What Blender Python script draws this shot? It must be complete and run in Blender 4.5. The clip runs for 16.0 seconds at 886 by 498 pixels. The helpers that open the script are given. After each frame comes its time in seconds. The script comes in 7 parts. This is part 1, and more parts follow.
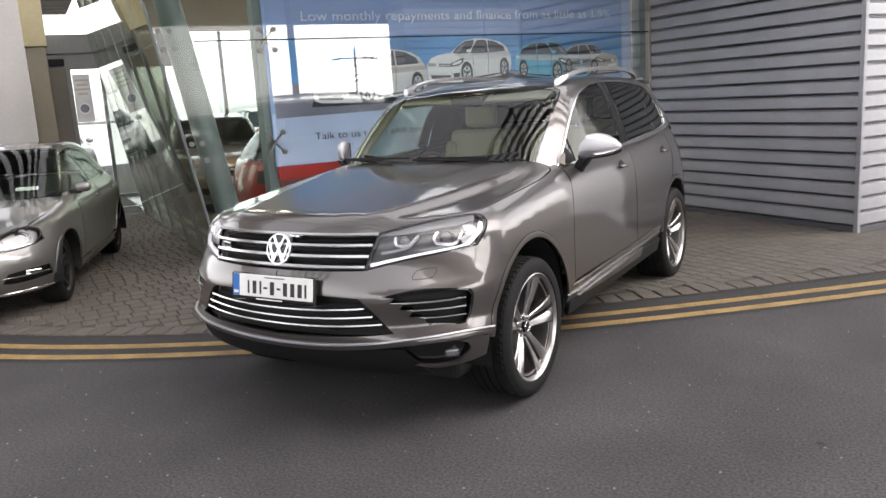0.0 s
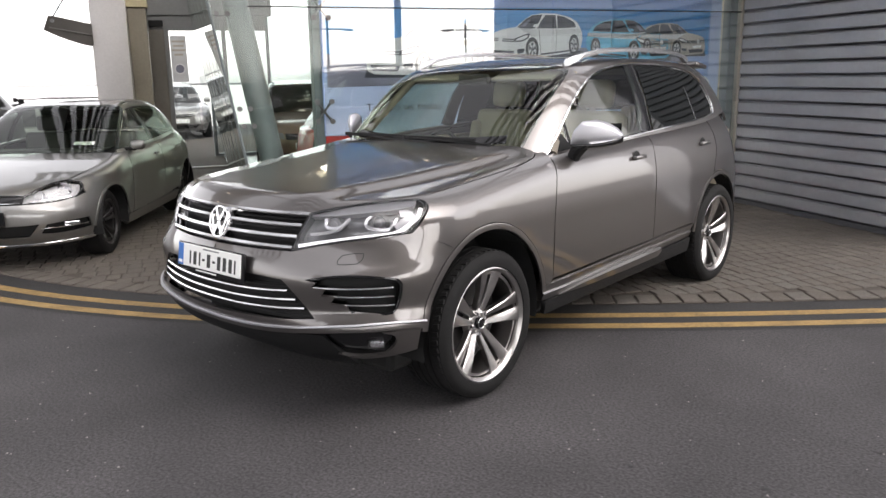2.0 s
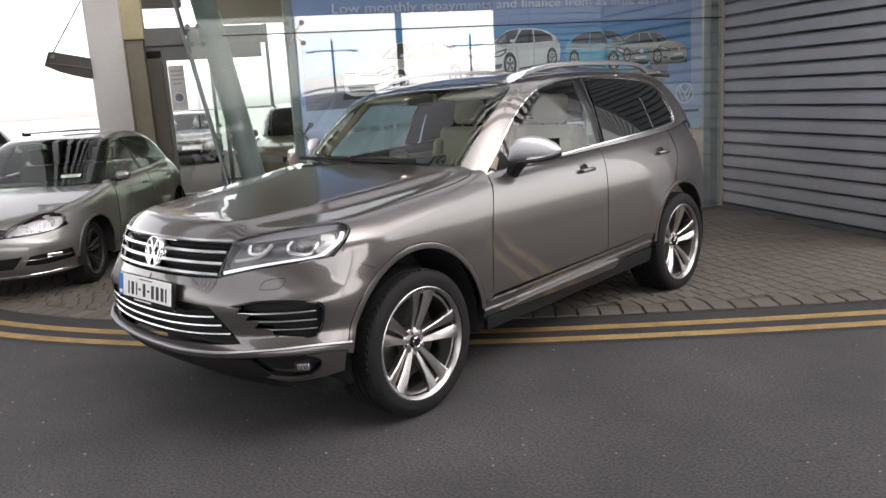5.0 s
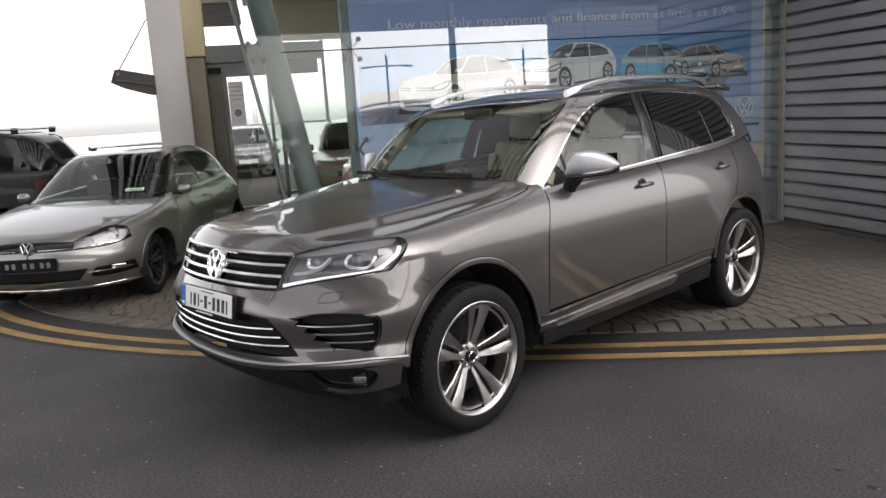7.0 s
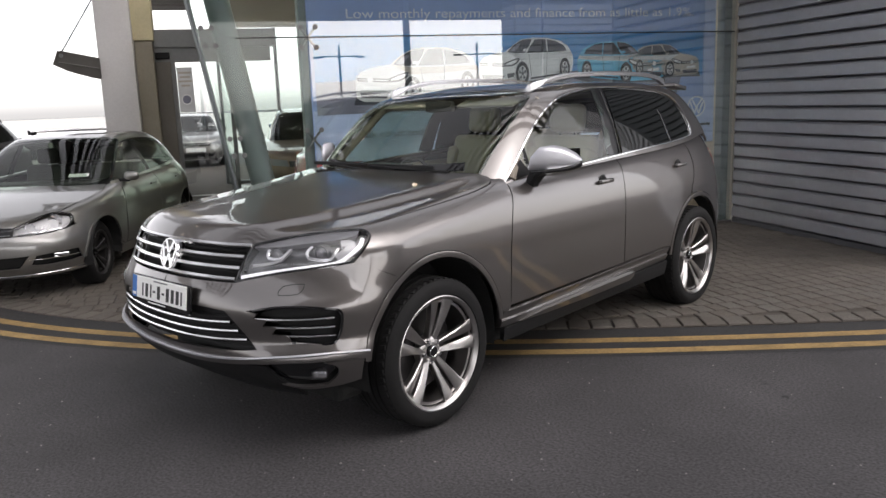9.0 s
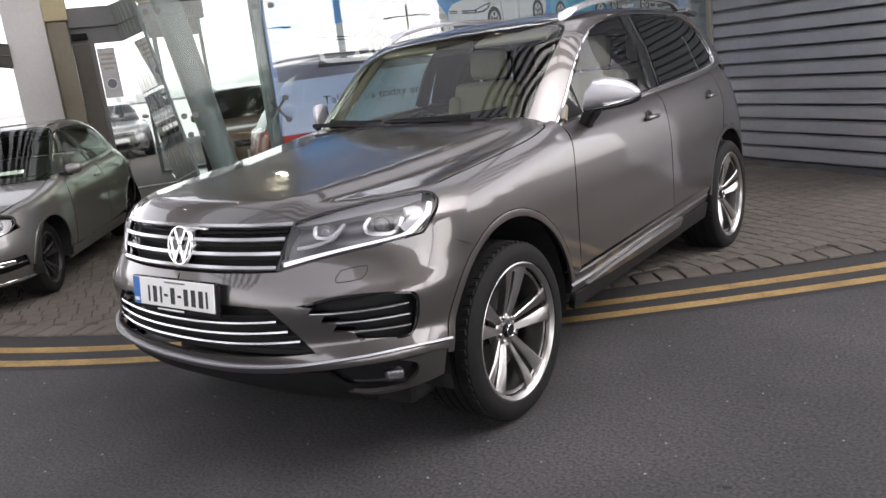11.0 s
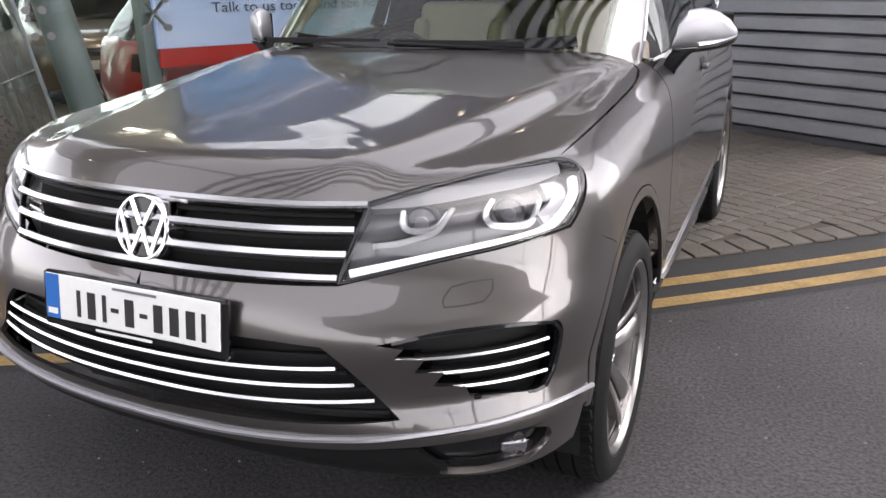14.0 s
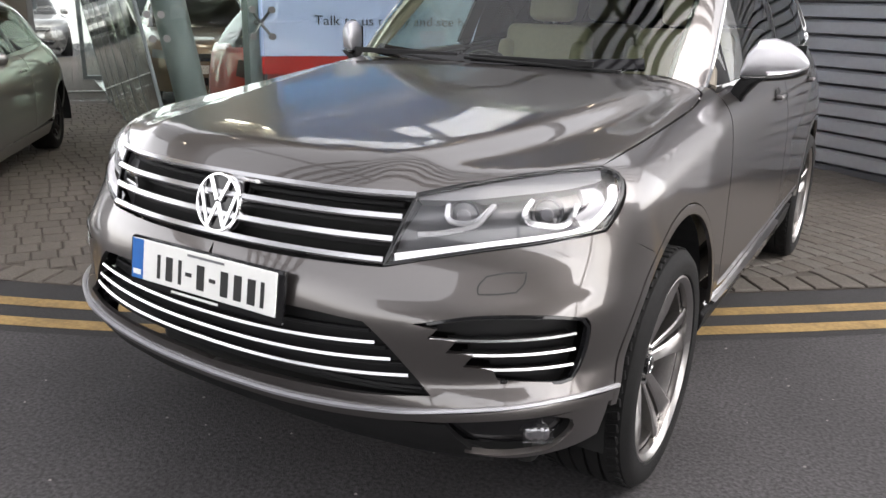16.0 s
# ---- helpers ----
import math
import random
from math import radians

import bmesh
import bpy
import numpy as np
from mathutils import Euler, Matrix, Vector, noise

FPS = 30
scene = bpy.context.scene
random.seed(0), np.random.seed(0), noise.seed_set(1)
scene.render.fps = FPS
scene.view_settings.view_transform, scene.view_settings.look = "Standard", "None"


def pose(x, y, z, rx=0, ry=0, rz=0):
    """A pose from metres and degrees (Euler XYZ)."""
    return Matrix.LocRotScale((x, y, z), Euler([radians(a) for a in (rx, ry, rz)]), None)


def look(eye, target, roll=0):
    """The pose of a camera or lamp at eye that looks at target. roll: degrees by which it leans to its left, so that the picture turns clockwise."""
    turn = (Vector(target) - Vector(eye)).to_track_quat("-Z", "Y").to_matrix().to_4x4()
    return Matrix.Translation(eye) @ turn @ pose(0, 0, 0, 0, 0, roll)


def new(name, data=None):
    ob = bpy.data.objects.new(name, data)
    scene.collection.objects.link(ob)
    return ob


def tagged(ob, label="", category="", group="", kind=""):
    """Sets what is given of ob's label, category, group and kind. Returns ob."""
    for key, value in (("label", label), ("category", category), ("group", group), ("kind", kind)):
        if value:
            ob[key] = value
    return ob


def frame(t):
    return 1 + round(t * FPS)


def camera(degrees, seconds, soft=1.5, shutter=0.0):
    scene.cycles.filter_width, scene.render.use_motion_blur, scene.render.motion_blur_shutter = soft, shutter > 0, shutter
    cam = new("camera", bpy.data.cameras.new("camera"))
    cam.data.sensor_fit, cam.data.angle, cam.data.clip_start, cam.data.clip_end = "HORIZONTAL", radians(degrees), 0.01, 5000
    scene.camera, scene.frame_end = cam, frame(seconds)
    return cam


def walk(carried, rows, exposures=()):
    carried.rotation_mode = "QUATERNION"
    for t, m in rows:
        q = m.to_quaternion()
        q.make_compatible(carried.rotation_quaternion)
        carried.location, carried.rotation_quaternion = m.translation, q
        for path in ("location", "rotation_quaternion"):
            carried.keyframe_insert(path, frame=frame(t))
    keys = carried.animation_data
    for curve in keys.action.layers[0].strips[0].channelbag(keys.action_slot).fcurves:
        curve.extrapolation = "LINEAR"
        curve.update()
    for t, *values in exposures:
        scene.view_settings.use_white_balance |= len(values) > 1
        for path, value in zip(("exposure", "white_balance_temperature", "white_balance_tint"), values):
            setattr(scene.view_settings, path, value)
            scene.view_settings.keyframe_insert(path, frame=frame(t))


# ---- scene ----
cam = camera(59.0, 16.0)
PATH = [
    (0, (2.659, -3.694, 1.621), (1.637, -2.017, 1.240), -3.5),
    (0.5, (2.798, -3.576, 1.629), (1.743, -1.918, 1.256), -4.5),
    (1, (3.049, -3.421, 1.633), (1.952, -1.789, 1.265), -4.4),
    (1.5, (3.143, -3.230, 1.576), (1.978, -1.647, 1.204), -2.7),
    (2, (3.232, -2.989, 1.603), (1.958, -1.509, 1.171), -0.9),
    (2.5, (3.431, -2.849, 1.600), (2.098, -1.415, 1.190), -2.3),
    (3, (3.614, -2.746, 1.615), (2.264, -1.329, 1.204), -2.2),
    (3.5, (3.625, -2.705, 1.612), (2.310, -1.253, 1.206), -2.5),
    (4, (3.638, -2.706, 1.588), (2.306, -1.267, 1.194), -2.3),
    (4.2, (3.645, -2.697, 1.630), (2.322, -1.252, 1.227), -3.1),
    (6.3, (3.606, -2.695, 1.617), (2.223, -1.295, 1.263), -4.2),
    (6.5, (3.610, -2.694, 1.625), (2.198, -1.321, 1.273), -3.9),
    (7, (3.611, -2.712, 1.632), (2.180, -1.359, 1.279), -3.7),
    (7.5, (3.594, -2.707, 1.629), (2.180, -1.338, 1.273), -4.6),
    (8, (3.585, -2.707, 1.626), (2.188, -1.318, 1.280), -3.4),
    (8.5, (3.593, -2.719, 1.622), (2.203, -1.318, 1.297), -3.0),
    (8.7, (3.575, -2.724, 1.623), (2.216, -1.299, 1.274), -2.0),
    (10.8, (2.754, -2.650, 1.526), (1.575, -1.101, 1.068), -7.4),
    (11, (2.635, -2.628, 1.506), (1.444, -1.089, 1.046), -6.8),
    (11.5, (2.277, -2.577, 1.497), (1.332, -0.879, 1.024), -7.4),
    (12, (1.992, -2.459, 1.470), (1.126, -0.738, 0.934), -5.3),
    (12.5, (1.740, -2.297, 1.474), (0.799, -0.638, 0.873), -2.8),
    (13, (1.450, -2.206, 1.457), (0.596, -0.511, 0.827), -1.5),
    (13.5, (1.320, -2.166, 1.460), (0.554, -0.435, 0.814), -0.6),
    (14, (1.326, -2.154, 1.458), (0.548, -0.430, 0.808), -1.0),
    (14.5, (1.333, -2.160, 1.458), (0.545, -0.443, 0.801), -1.4),
    (15, (1.351, -2.183, 1.464), (0.517, -0.486, 0.813), -0.6),
    (15.5, (1.397, -2.209, 1.458), (0.516, -0.519, 0.851), -0.5),
    (16, (1.491, -2.247, 1.433), (0.510, -0.609, 0.838), 1.6),
]
EXPOSURES = [(0.0, 1.89, 6700, 14), (2.0, 1.81, 6700, 14), (3.5, 1.80, 6700, 14), (6.5, 1.39, 6700, 14), (8.5, 1.29, 6650, 14), (11.0, 1.65, 6550, 16), (13.0, 2.00, 6550, 16), (14.5, 2.00, 6550, 16), (16.0, 2.00, 6650, 13)]
walk(cam, [(t, look(eye, target, roll)) for t, eye, target, roll in PATH], EXPOSURES)


# ---------- light ----------
world = bpy.data.worlds.new("overcast_sky")
scene.world = world
world.use_nodes = True
wn, wl = world.node_tree.nodes, world.node_tree.links
sky = wn.new("ShaderNodeTexSky")
sky.sky_type, sky.sun_disc = "NISHITA", False
sky.sun_elevation, sky.sun_rotation = radians(46), radians(82)
sky.air_density, sky.dust_density, sky.ozone_density = 1.0, 1.5, 1.0
pale = wn.new("ShaderNodeHueSaturation")
pale.inputs["Saturation"].default_value = 0.13
wl.new(sky.outputs["Color"], pale.inputs["Color"])
wl.new(pale.outputs["Color"], wn["Background"].inputs["Color"])
wn["Background"].inputs["Strength"].default_value = 0.15
sun = new("sun", bpy.data.lights.new("sun", "SUN"))
sun.data.energy, sun.data.angle, sun.data.color = 0.5, radians(75), (1.0, 0.95, 0.88)
sun.matrix_world = look((0, 0, 20), (-6.88, -0.97, 12.81))


# ---------- materials ----------
def material(name, color, rough=0.5, metal=0.0, coat=0.0, grain=0.0, scale=40.0, bump=0.0, bump_scale=0.0, spec=0.5, stain=0.0, stain_scale=3.0, emit=0.0, vary=0.0, tint=None, coat_ior=1.5):
    """A procedural surface: a base colour with fine grain, broad stains, relief and, between pieces, some variation."""
    m = bpy.data.materials.new(name)
    m.use_nodes = True
    nt = m.node_tree
    b = nt.nodes["Principled BSDF"]
    b.inputs["Roughness"].default_value, b.inputs["Metallic"].default_value = rough, metal
    b.inputs["Coat Weight"].default_value, b.inputs["Coat Roughness"].default_value = coat, 0.03
    b.inputs["Coat IOR"].default_value = coat_ior
    b.inputs["Specular IOR Level"].default_value = spec
    b.inputs["Base Color"].default_value = (*color, 1)
    if emit:
        b.inputs["Emission Color"].default_value, b.inputs["Emission Strength"].default_value = (*color, 1), emit
    where = nt.nodes.new("ShaderNodeTexCoord").outputs["Object"]

    def noise_at(s, detail=4.0):
        t = nt.nodes.new("ShaderNodeTexNoise")
        t.inputs["Scale"].default_value, t.inputs["Detail"].default_value = s, detail
        nt.links.new(where, t.inputs["Vector"])
        return t.outputs["Fac"]

    def mixed(fac, low, high, onto):
        r = nt.nodes.new("ShaderNodeMapRange")
        r.inputs["From Min"].default_value, r.inputs["From Max"].default_value = 0.3, 0.7
        r.inputs["To Min"].default_value, r.inputs["To Max"].default_value = low, high
        nt.links.new(fac, r.inputs["Value"])
        k = nt.nodes.new("ShaderNodeMix")
        k.data_type, k.blend_type = "RGBA", "MULTIPLY"
        k.inputs["Factor"].default_value = 1.0
        nt.links.new(onto, k.inputs[6])
        nt.links.new(r.outputs["Result"], k.inputs[7])
        return k.outputs[2]

    rgb = nt.nodes.new("ShaderNodeRGB")
    rgb.outputs[0].default_value = (*color, 1)
    out = rgb.outputs[0]
    if tint:
        k = nt.nodes.new("ShaderNodeMix")
        k.data_type = "RGBA"
        info = nt.nodes.new("ShaderNodeObjectInfo")
        nt.links.new(info.outputs["Random"], k.inputs["Factor"])
        nt.links.new(out, k.inputs[6])
        k.inputs[7].default_value = (*tint, 1)
        out = k.outputs[2]
    if vary:
        info = nt.nodes.new("ShaderNodeObjectInfo")
        k = nt.nodes.new("ShaderNodeHueSaturation")
        r = nt.nodes.new("ShaderNodeMapRange")
        r.inputs["To Min"].default_value, r.inputs["To Max"].default_value = 1 - vary, 1 + vary
        nt.links.new(info.outputs["Random"], r.inputs["Value"])
        nt.links.new(r.outputs["Result"], k.inputs["Value"])
        nt.links.new(out, k.inputs["Color"])
        out = k.outputs["Color"]
    if grain:
        out = mixed(noise_at(scale), 1 - grain, 1 + grain, out)
    if stain:
        out = mixed(noise_at(stain_scale, 6.0), 1 - stain, 1 + stain * 0.5, out)
    nt.links.new(out, b.inputs["Base Color"])
    if bump:
        n = nt.nodes.new("ShaderNodeBump")
        n.inputs["Strength"].default_value, n.inputs["Distance"].default_value = bump, 0.004
        nt.links.new(noise_at(bump_scale or scale, 6.0), n.inputs["Height"])
        nt.links.new(n.outputs["Normal"], b.inputs["Normal"])
    return m


def glazing(name, tint, shine=0.04, gloss=(1, 1, 1)):
    """Clear or tinted sheet glass: what lies behind shows, and each face mirrors by Schlick's rule from its share at right angles."""
    m = bpy.data.materials.new(name)
    m.use_nodes = True
    nt = m.node_tree
    nt.nodes.remove(nt.nodes["Principled BSDF"])
    clear, glossy = nt.nodes.new("ShaderNodeBsdfTransparent"), nt.nodes.new("ShaderNodeBsdfGlossy")
    clear.inputs["Color"].default_value = (*tint, 1)
    glossy.inputs["Color"].default_value, glossy.inputs["Roughness"].default_value = (*gloss, 1), 0.0
    facing, power, span, mix = nt.nodes.new("ShaderNodeLayerWeight"), nt.nodes.new("ShaderNodeMath"), nt.nodes.new("ShaderNodeMapRange"), nt.nodes.new("ShaderNodeMixShader")
    facing.inputs["Blend"].default_value = 0.5
    power.operation = "POWER"
    power.inputs[1].default_value = 5.0
    span.inputs["To Min"].default_value = shine
    nt.links.new(facing.outputs["Facing"], power.inputs[0])
    nt.links.new(power.outputs[0], span.inputs["Value"])
    nt.links.new(span.outputs["Result"], mix.inputs[0])
    nt.links.new(clear.outputs[0], mix.inputs[1])
    nt.links.new(glossy.outputs[0], mix.inputs[2])
    nt.links.new(mix.outputs[0], nt.nodes["Material Output"].inputs["Surface"])
    return m


PAINT_GREY = material("metallic_grey_paint", (0.122, 0.111, 0.107), 0.32, 0.88, 1.0, grain=0.08, scale=900, coat_ior=1.75)
PAINT_SILVER = material("metallic_silver_paint", (0.235, 0.23, 0.22), 0.42, 0.85, 1.0, grain=0.05, scale=900, coat_ior=1.85)
PAINT_BLACK = material("black_paint", (0.010, 0.011, 0.011), 0.45, 0.0, 0.25, spec=0.3)
PAINT_WHITE = material("white_paint", (0.72, 0.72, 0.70), 0.35, 0.0, 0.8)
PAINT_RED = material("red_paint", (0.45, 0.02, 0.015), 0.35, 0.0, 1.0)
PAINT_BRONZE = material("bronze_paint", (0.20, 0.14, 0.09), 0.32, 0.7, 1.0)
PAINT_BLUE = material("dark_blue_paint", (0.02, 0.035, 0.07), 0.32, 0.3, 1.0)
LAMP_RED = material("dark_red_lamp_glass", (0.04, 0.006, 0.005), 0.3)
CHROME = material("chrome", (0.76, 0.76, 0.77), 0.07, 1.0)
GRILLE_CHROME = material("brushed_chrome", (0.72, 0.72, 0.73), 0.20, 1.0)
SATIN = material("satin_aluminium", (0.70, 0.70, 0.71), 0.26, 1.0)
FITTING = material("dull_steel_fitting", (0.19, 0.19, 0.19), 0.4, 0.8)
AWNING_PALE = material("awning_sheet", (0.13, 0.125, 0.115), 0.55, 0.3, stain=0.2, stain_scale=4)
AWNING = material("dark_awning_steel", (0.075, 0.068, 0.06), 0.6, 0.2, stain=0.2, stain_scale=4)
MIRROR_CAP = material("matt_chrome", (0.50, 0.50, 0.53), 0.42, 0.85)
ALLOY = material("machined_alloy", (0.46, 0.445, 0.435), 0.30, 1.0, grain=0.06, scale=120)
ALLOY_DARK = material("dark_alloy", (0.045, 0.043, 0.043), 0.4, 0.7)
BLACK_GLOSS = material("gloss_black_plastic", (0.008, 0.008, 0.009), 0.08, spec=0.5)
BLACK = material("black_plastic", (0.010, 0.010, 0.0105), 0.6, spec=0.25, grain=0.1, scale=200, bump=0.15, bump_scale=500)
RUBBER = material("tyre_rubber", (0.0075, 0.0073, 0.0075), 0.75, grain=0.15, scale=60, bump=0.2, bump_scale=300, stain=0.2, stain_scale=8, spec=0.25)
DARK = material("underbody", (0.006, 0.006, 0.006), 0.9)
CREAM = material("cream_leather", (0.38, 0.325, 0.24), 0.5, grain=0.06, scale=60, bump=0.2, bump_scale=250)
LINING = material("headlining", (0.26, 0.23, 0.19), 0.9, grain=0.04, scale=200)
DASH = material("dashboard_vinyl", (0.020, 0.018, 0.017), 0.6, bump=0.2, bump_scale=400)
SCREEN = glazing("clear_car_glass", (0.68, 0.76, 0.69), 0.06)
PRIVACY = material("privacy_glass", (0.004, 0.005, 0.005), 0.03, spec=0.36)
SMOKED = material("smoked_car_glass", (0.006, 0.007, 0.007), 0.10, spec=0.28)
LENS = glazing("lamp_lens", (0.95, 0.95, 0.96), 0.06)
FACADE_GLASS = glazing("facade_glass", (0.95, 0.98, 0.97), 0.145)
CLEAR_GLASS = glazing("clear_sheet_glass", (0.93, 0.97, 0.95), 0.035)
RECESS_GLASS = glazing("green_tinted_glass", (0.66, 0.715, 0.65), 0.10, (0.98, 1.0, 0.97))
LAMP_FRAME = material("lamp_frame", (0.36, 0.36, 0.37), 0.5, 0.5)
LAMP_GREY = material("lamp_housing", (0.17, 0.17, 0.18), 0.4, 0.3)
LAMP_SILVER = material("lamp_reflector", (0.13, 0.13, 0.135), 0.3, 0.6)
PLATE_WHITE = material("plate_white", (0.80, 0.80, 0.78), 0.35, grain=0.02, scale=50)
PLATE_BLUE = material("plate_blue", (0.01, 0.13, 0.45), 0.35)
INK = material("black_ink", (0.012, 0.012, 0.012), 0.5)
LED = material("daylight_led", (0.95, 0.95, 1.0), 0.2, emit=0.12)
ASPHALT = material("asphalt", (0.049, 0.046, 0.048), 0.8, grain=0.6, scale=70, bump=0.8, bump_scale=130, stain=0.34, stain_scale=1.1)
TAR = material("dark_tar_seam", (0.024, 0.023, 0.024), 0.8, grain=0.3, scale=90, bump=0.5, bump_scale=150, stain=0.2, stain_scale=2)
YELLOW = material("worn_yellow_paint", (0.29, 0.19, 0.072), 0.7, grain=0.22, scale=45, bump=0.4, bump_scale=130, stain=0.3, stain_scale=6)
PAVER = material("concrete_paver", (0.098, 0.083, 0.069), 0.85, grain=0.2, scale=70, bump=0.5, bump_scale=120, stain=0.22, stain_scale=1.3, vary=0.10, tint=(0.092, 0.083, 0.073))
# glare of the overexposed far ground, put into a pale colour
FAR_GLARE = material("far_ground_glare", (0.55, 0.54, 0.51), 0.8, grain=0.05, scale=4, stain=0.1, stain_scale=0.1)
JOINT = material("paver_joint_sand", (0.058, 0.049, 0.041), 0.95, grain=0.3, scale=80)
CLAD = material("grey_steel_cladding", (0.38, 0.385, 0.405), 0.42, 0.35, grain=0.04, scale=20, stain=0.12, stain_scale=1.5)
CLAD_SEAM = material("cladding_recess", (0.10, 0.10, 0.11), 0.6)
RENDER_WHITE = material("white_column_paint", (0.55, 0.53, 0.52), 0.8, grain=0.04, scale=30, bump=0.2, bump_scale=60, stain=0.08, stain_scale=1.2)
PIER_TAN = material("tan_grey_paint", (0.26, 0.23, 0.18), 0.75, grain=0.06, scale=25, stain=0.15, stain_scale=1.5)
PIER_DARK = material("brown_grey_panel", (0.15, 0.135, 0.115), 0.5, 0.3, grain=0.05, scale=20, stain=0.12, stain_scale=2)
RENDER_OCHRE = material("pale_ochre_paint", (0.50, 0.44, 0.28), 0.8, grain=0.05, scale=25, stain=0.12, stain_scale=1.5)
STEEL = material("grey_painted_steel", (0.17, 0.195, 0.20), 0.4, 0.2, grain=0.05, scale=20, stain=0.12, stain_scale=2)
BEAM_GREY = material("grey_aluminium_panel", (0.22, 0.22, 0.22), 0.45, 0.5, grain=0.04, scale=20, stain=0.1, stain_scale=2)
SOFFIT = material("soffit_panel", (0.74, 0.62, 0.47), 0.7, grain=0.04, scale=15, stain=0.1, stain_scale=0.7)
STRIP_STONE = material("pale_floor_stone", (0.50, 0.49, 0.46), 0.5, grain=0.08, scale=30, stain=0.15, stain_scale=2)
FLOOR_TILE = material("showroom_tile", (0.22, 0.20, 0.18), 0.25, grain=0.06, scale=8, stain=0.1, stain_scale=0.8)
INNER_WALL = material("showroom_wall", (0.60, 0.56, 0.48), 0.8, grain=0.03, scale=10, stain=0.06, stain_scale=0.6)
POSTER_BLUE = material("poster_blue", (0.313, 0.434, 0.766), 0.55, grain=0.03, scale=6, stain=0.1, stain_scale=0.9)
POSTER_PALE = material("poster_pale_blue", (0.522, 0.616, 0.860), 0.55, grain=0.03, scale=6)
POSTER_SKY = material("poster_sky", (0.087, 0.348, 0.754), 0.55, stain=0.2, stain_scale=1.3)
POSTER_GROUND = material("poster_ground", (0.246, 0.246, 0.319), 0.55, stain=0.25, stain_scale=1.7)
POSTER_WHITE = material("poster_white", (0.88, 0.88, 0.89), 0.55)
POSTER_SILVER = material("poster_silver", (0.725, 0.725, 0.739), 0.55, stain=0.15, stain_scale=4)
POSTER_CYAN = material("poster_cyan", (0.145, 0.580, 0.850), 0.55, stain=0.15, stain_scale=4)
POSTER_TAN = material("poster_tan", (0.551, 0.493, 0.435), 0.55, stain=0.15, stain_scale=4)
POSTER_DARK = material("poster_dark", (0.035, 0.04, 0.055), 0.55)
DOWNLIGHT = material("downlight_glow", (1.0, 0.86, 0.66), 0.4, emit=3.0)
GLOW_WARM = material("showroom_tube_glow", (1.0, 0.93, 0.80), 0.4, emit=3.5)

# ---------- surface mathematics ----------
def spline(knots):
    """A smooth curve through (u, value) knots, flat beyond its ends; takes arrays."""
    ku = np.array([k[0] for k in knots], float)
    kv = np.array([k[1] for k in knots], float)
    step = np.diff(kv) / np.diff(ku)
    m = np.concatenate([[step[0]], (step[:-1] + step[1:]) / 2, [step[-1]]])
    flat = np.where(step[:-1] * step[1:] <= 0)[0] + 1
    m[flat] = 0.0

    def at(u):
        u = np.clip(np.asarray(u, float), ku[0], ku[-1])
        i = np.clip(np.searchsorted(ku, u, side="right") - 1, 0, len(ku) - 2)
        h = ku[i + 1] - ku[i]
        s = (u - ku[i]) / h
        return ((2 * s**3 - 3 * s**2 + 1) * kv[i] + (s**3 - 2 * s**2 + s) * h * m[i]
                + (3 * s**2 - 2 * s**3) * kv[i + 1] + (s**3 - s**2) * h * m[i + 1])
    return at


def round_max(a, b, r):
    """The larger of a and b, with a fillet of radius r where they meet."""
    return np.hypot(np.maximum(a + r, 0), np.maximum(b + r, 0)) + np.minimum(np.maximum(a, b) + r, 0) - r


def ease(v):
    v = np.clip(v, 0, 1)
    return v * v * (3 - 2 * v)


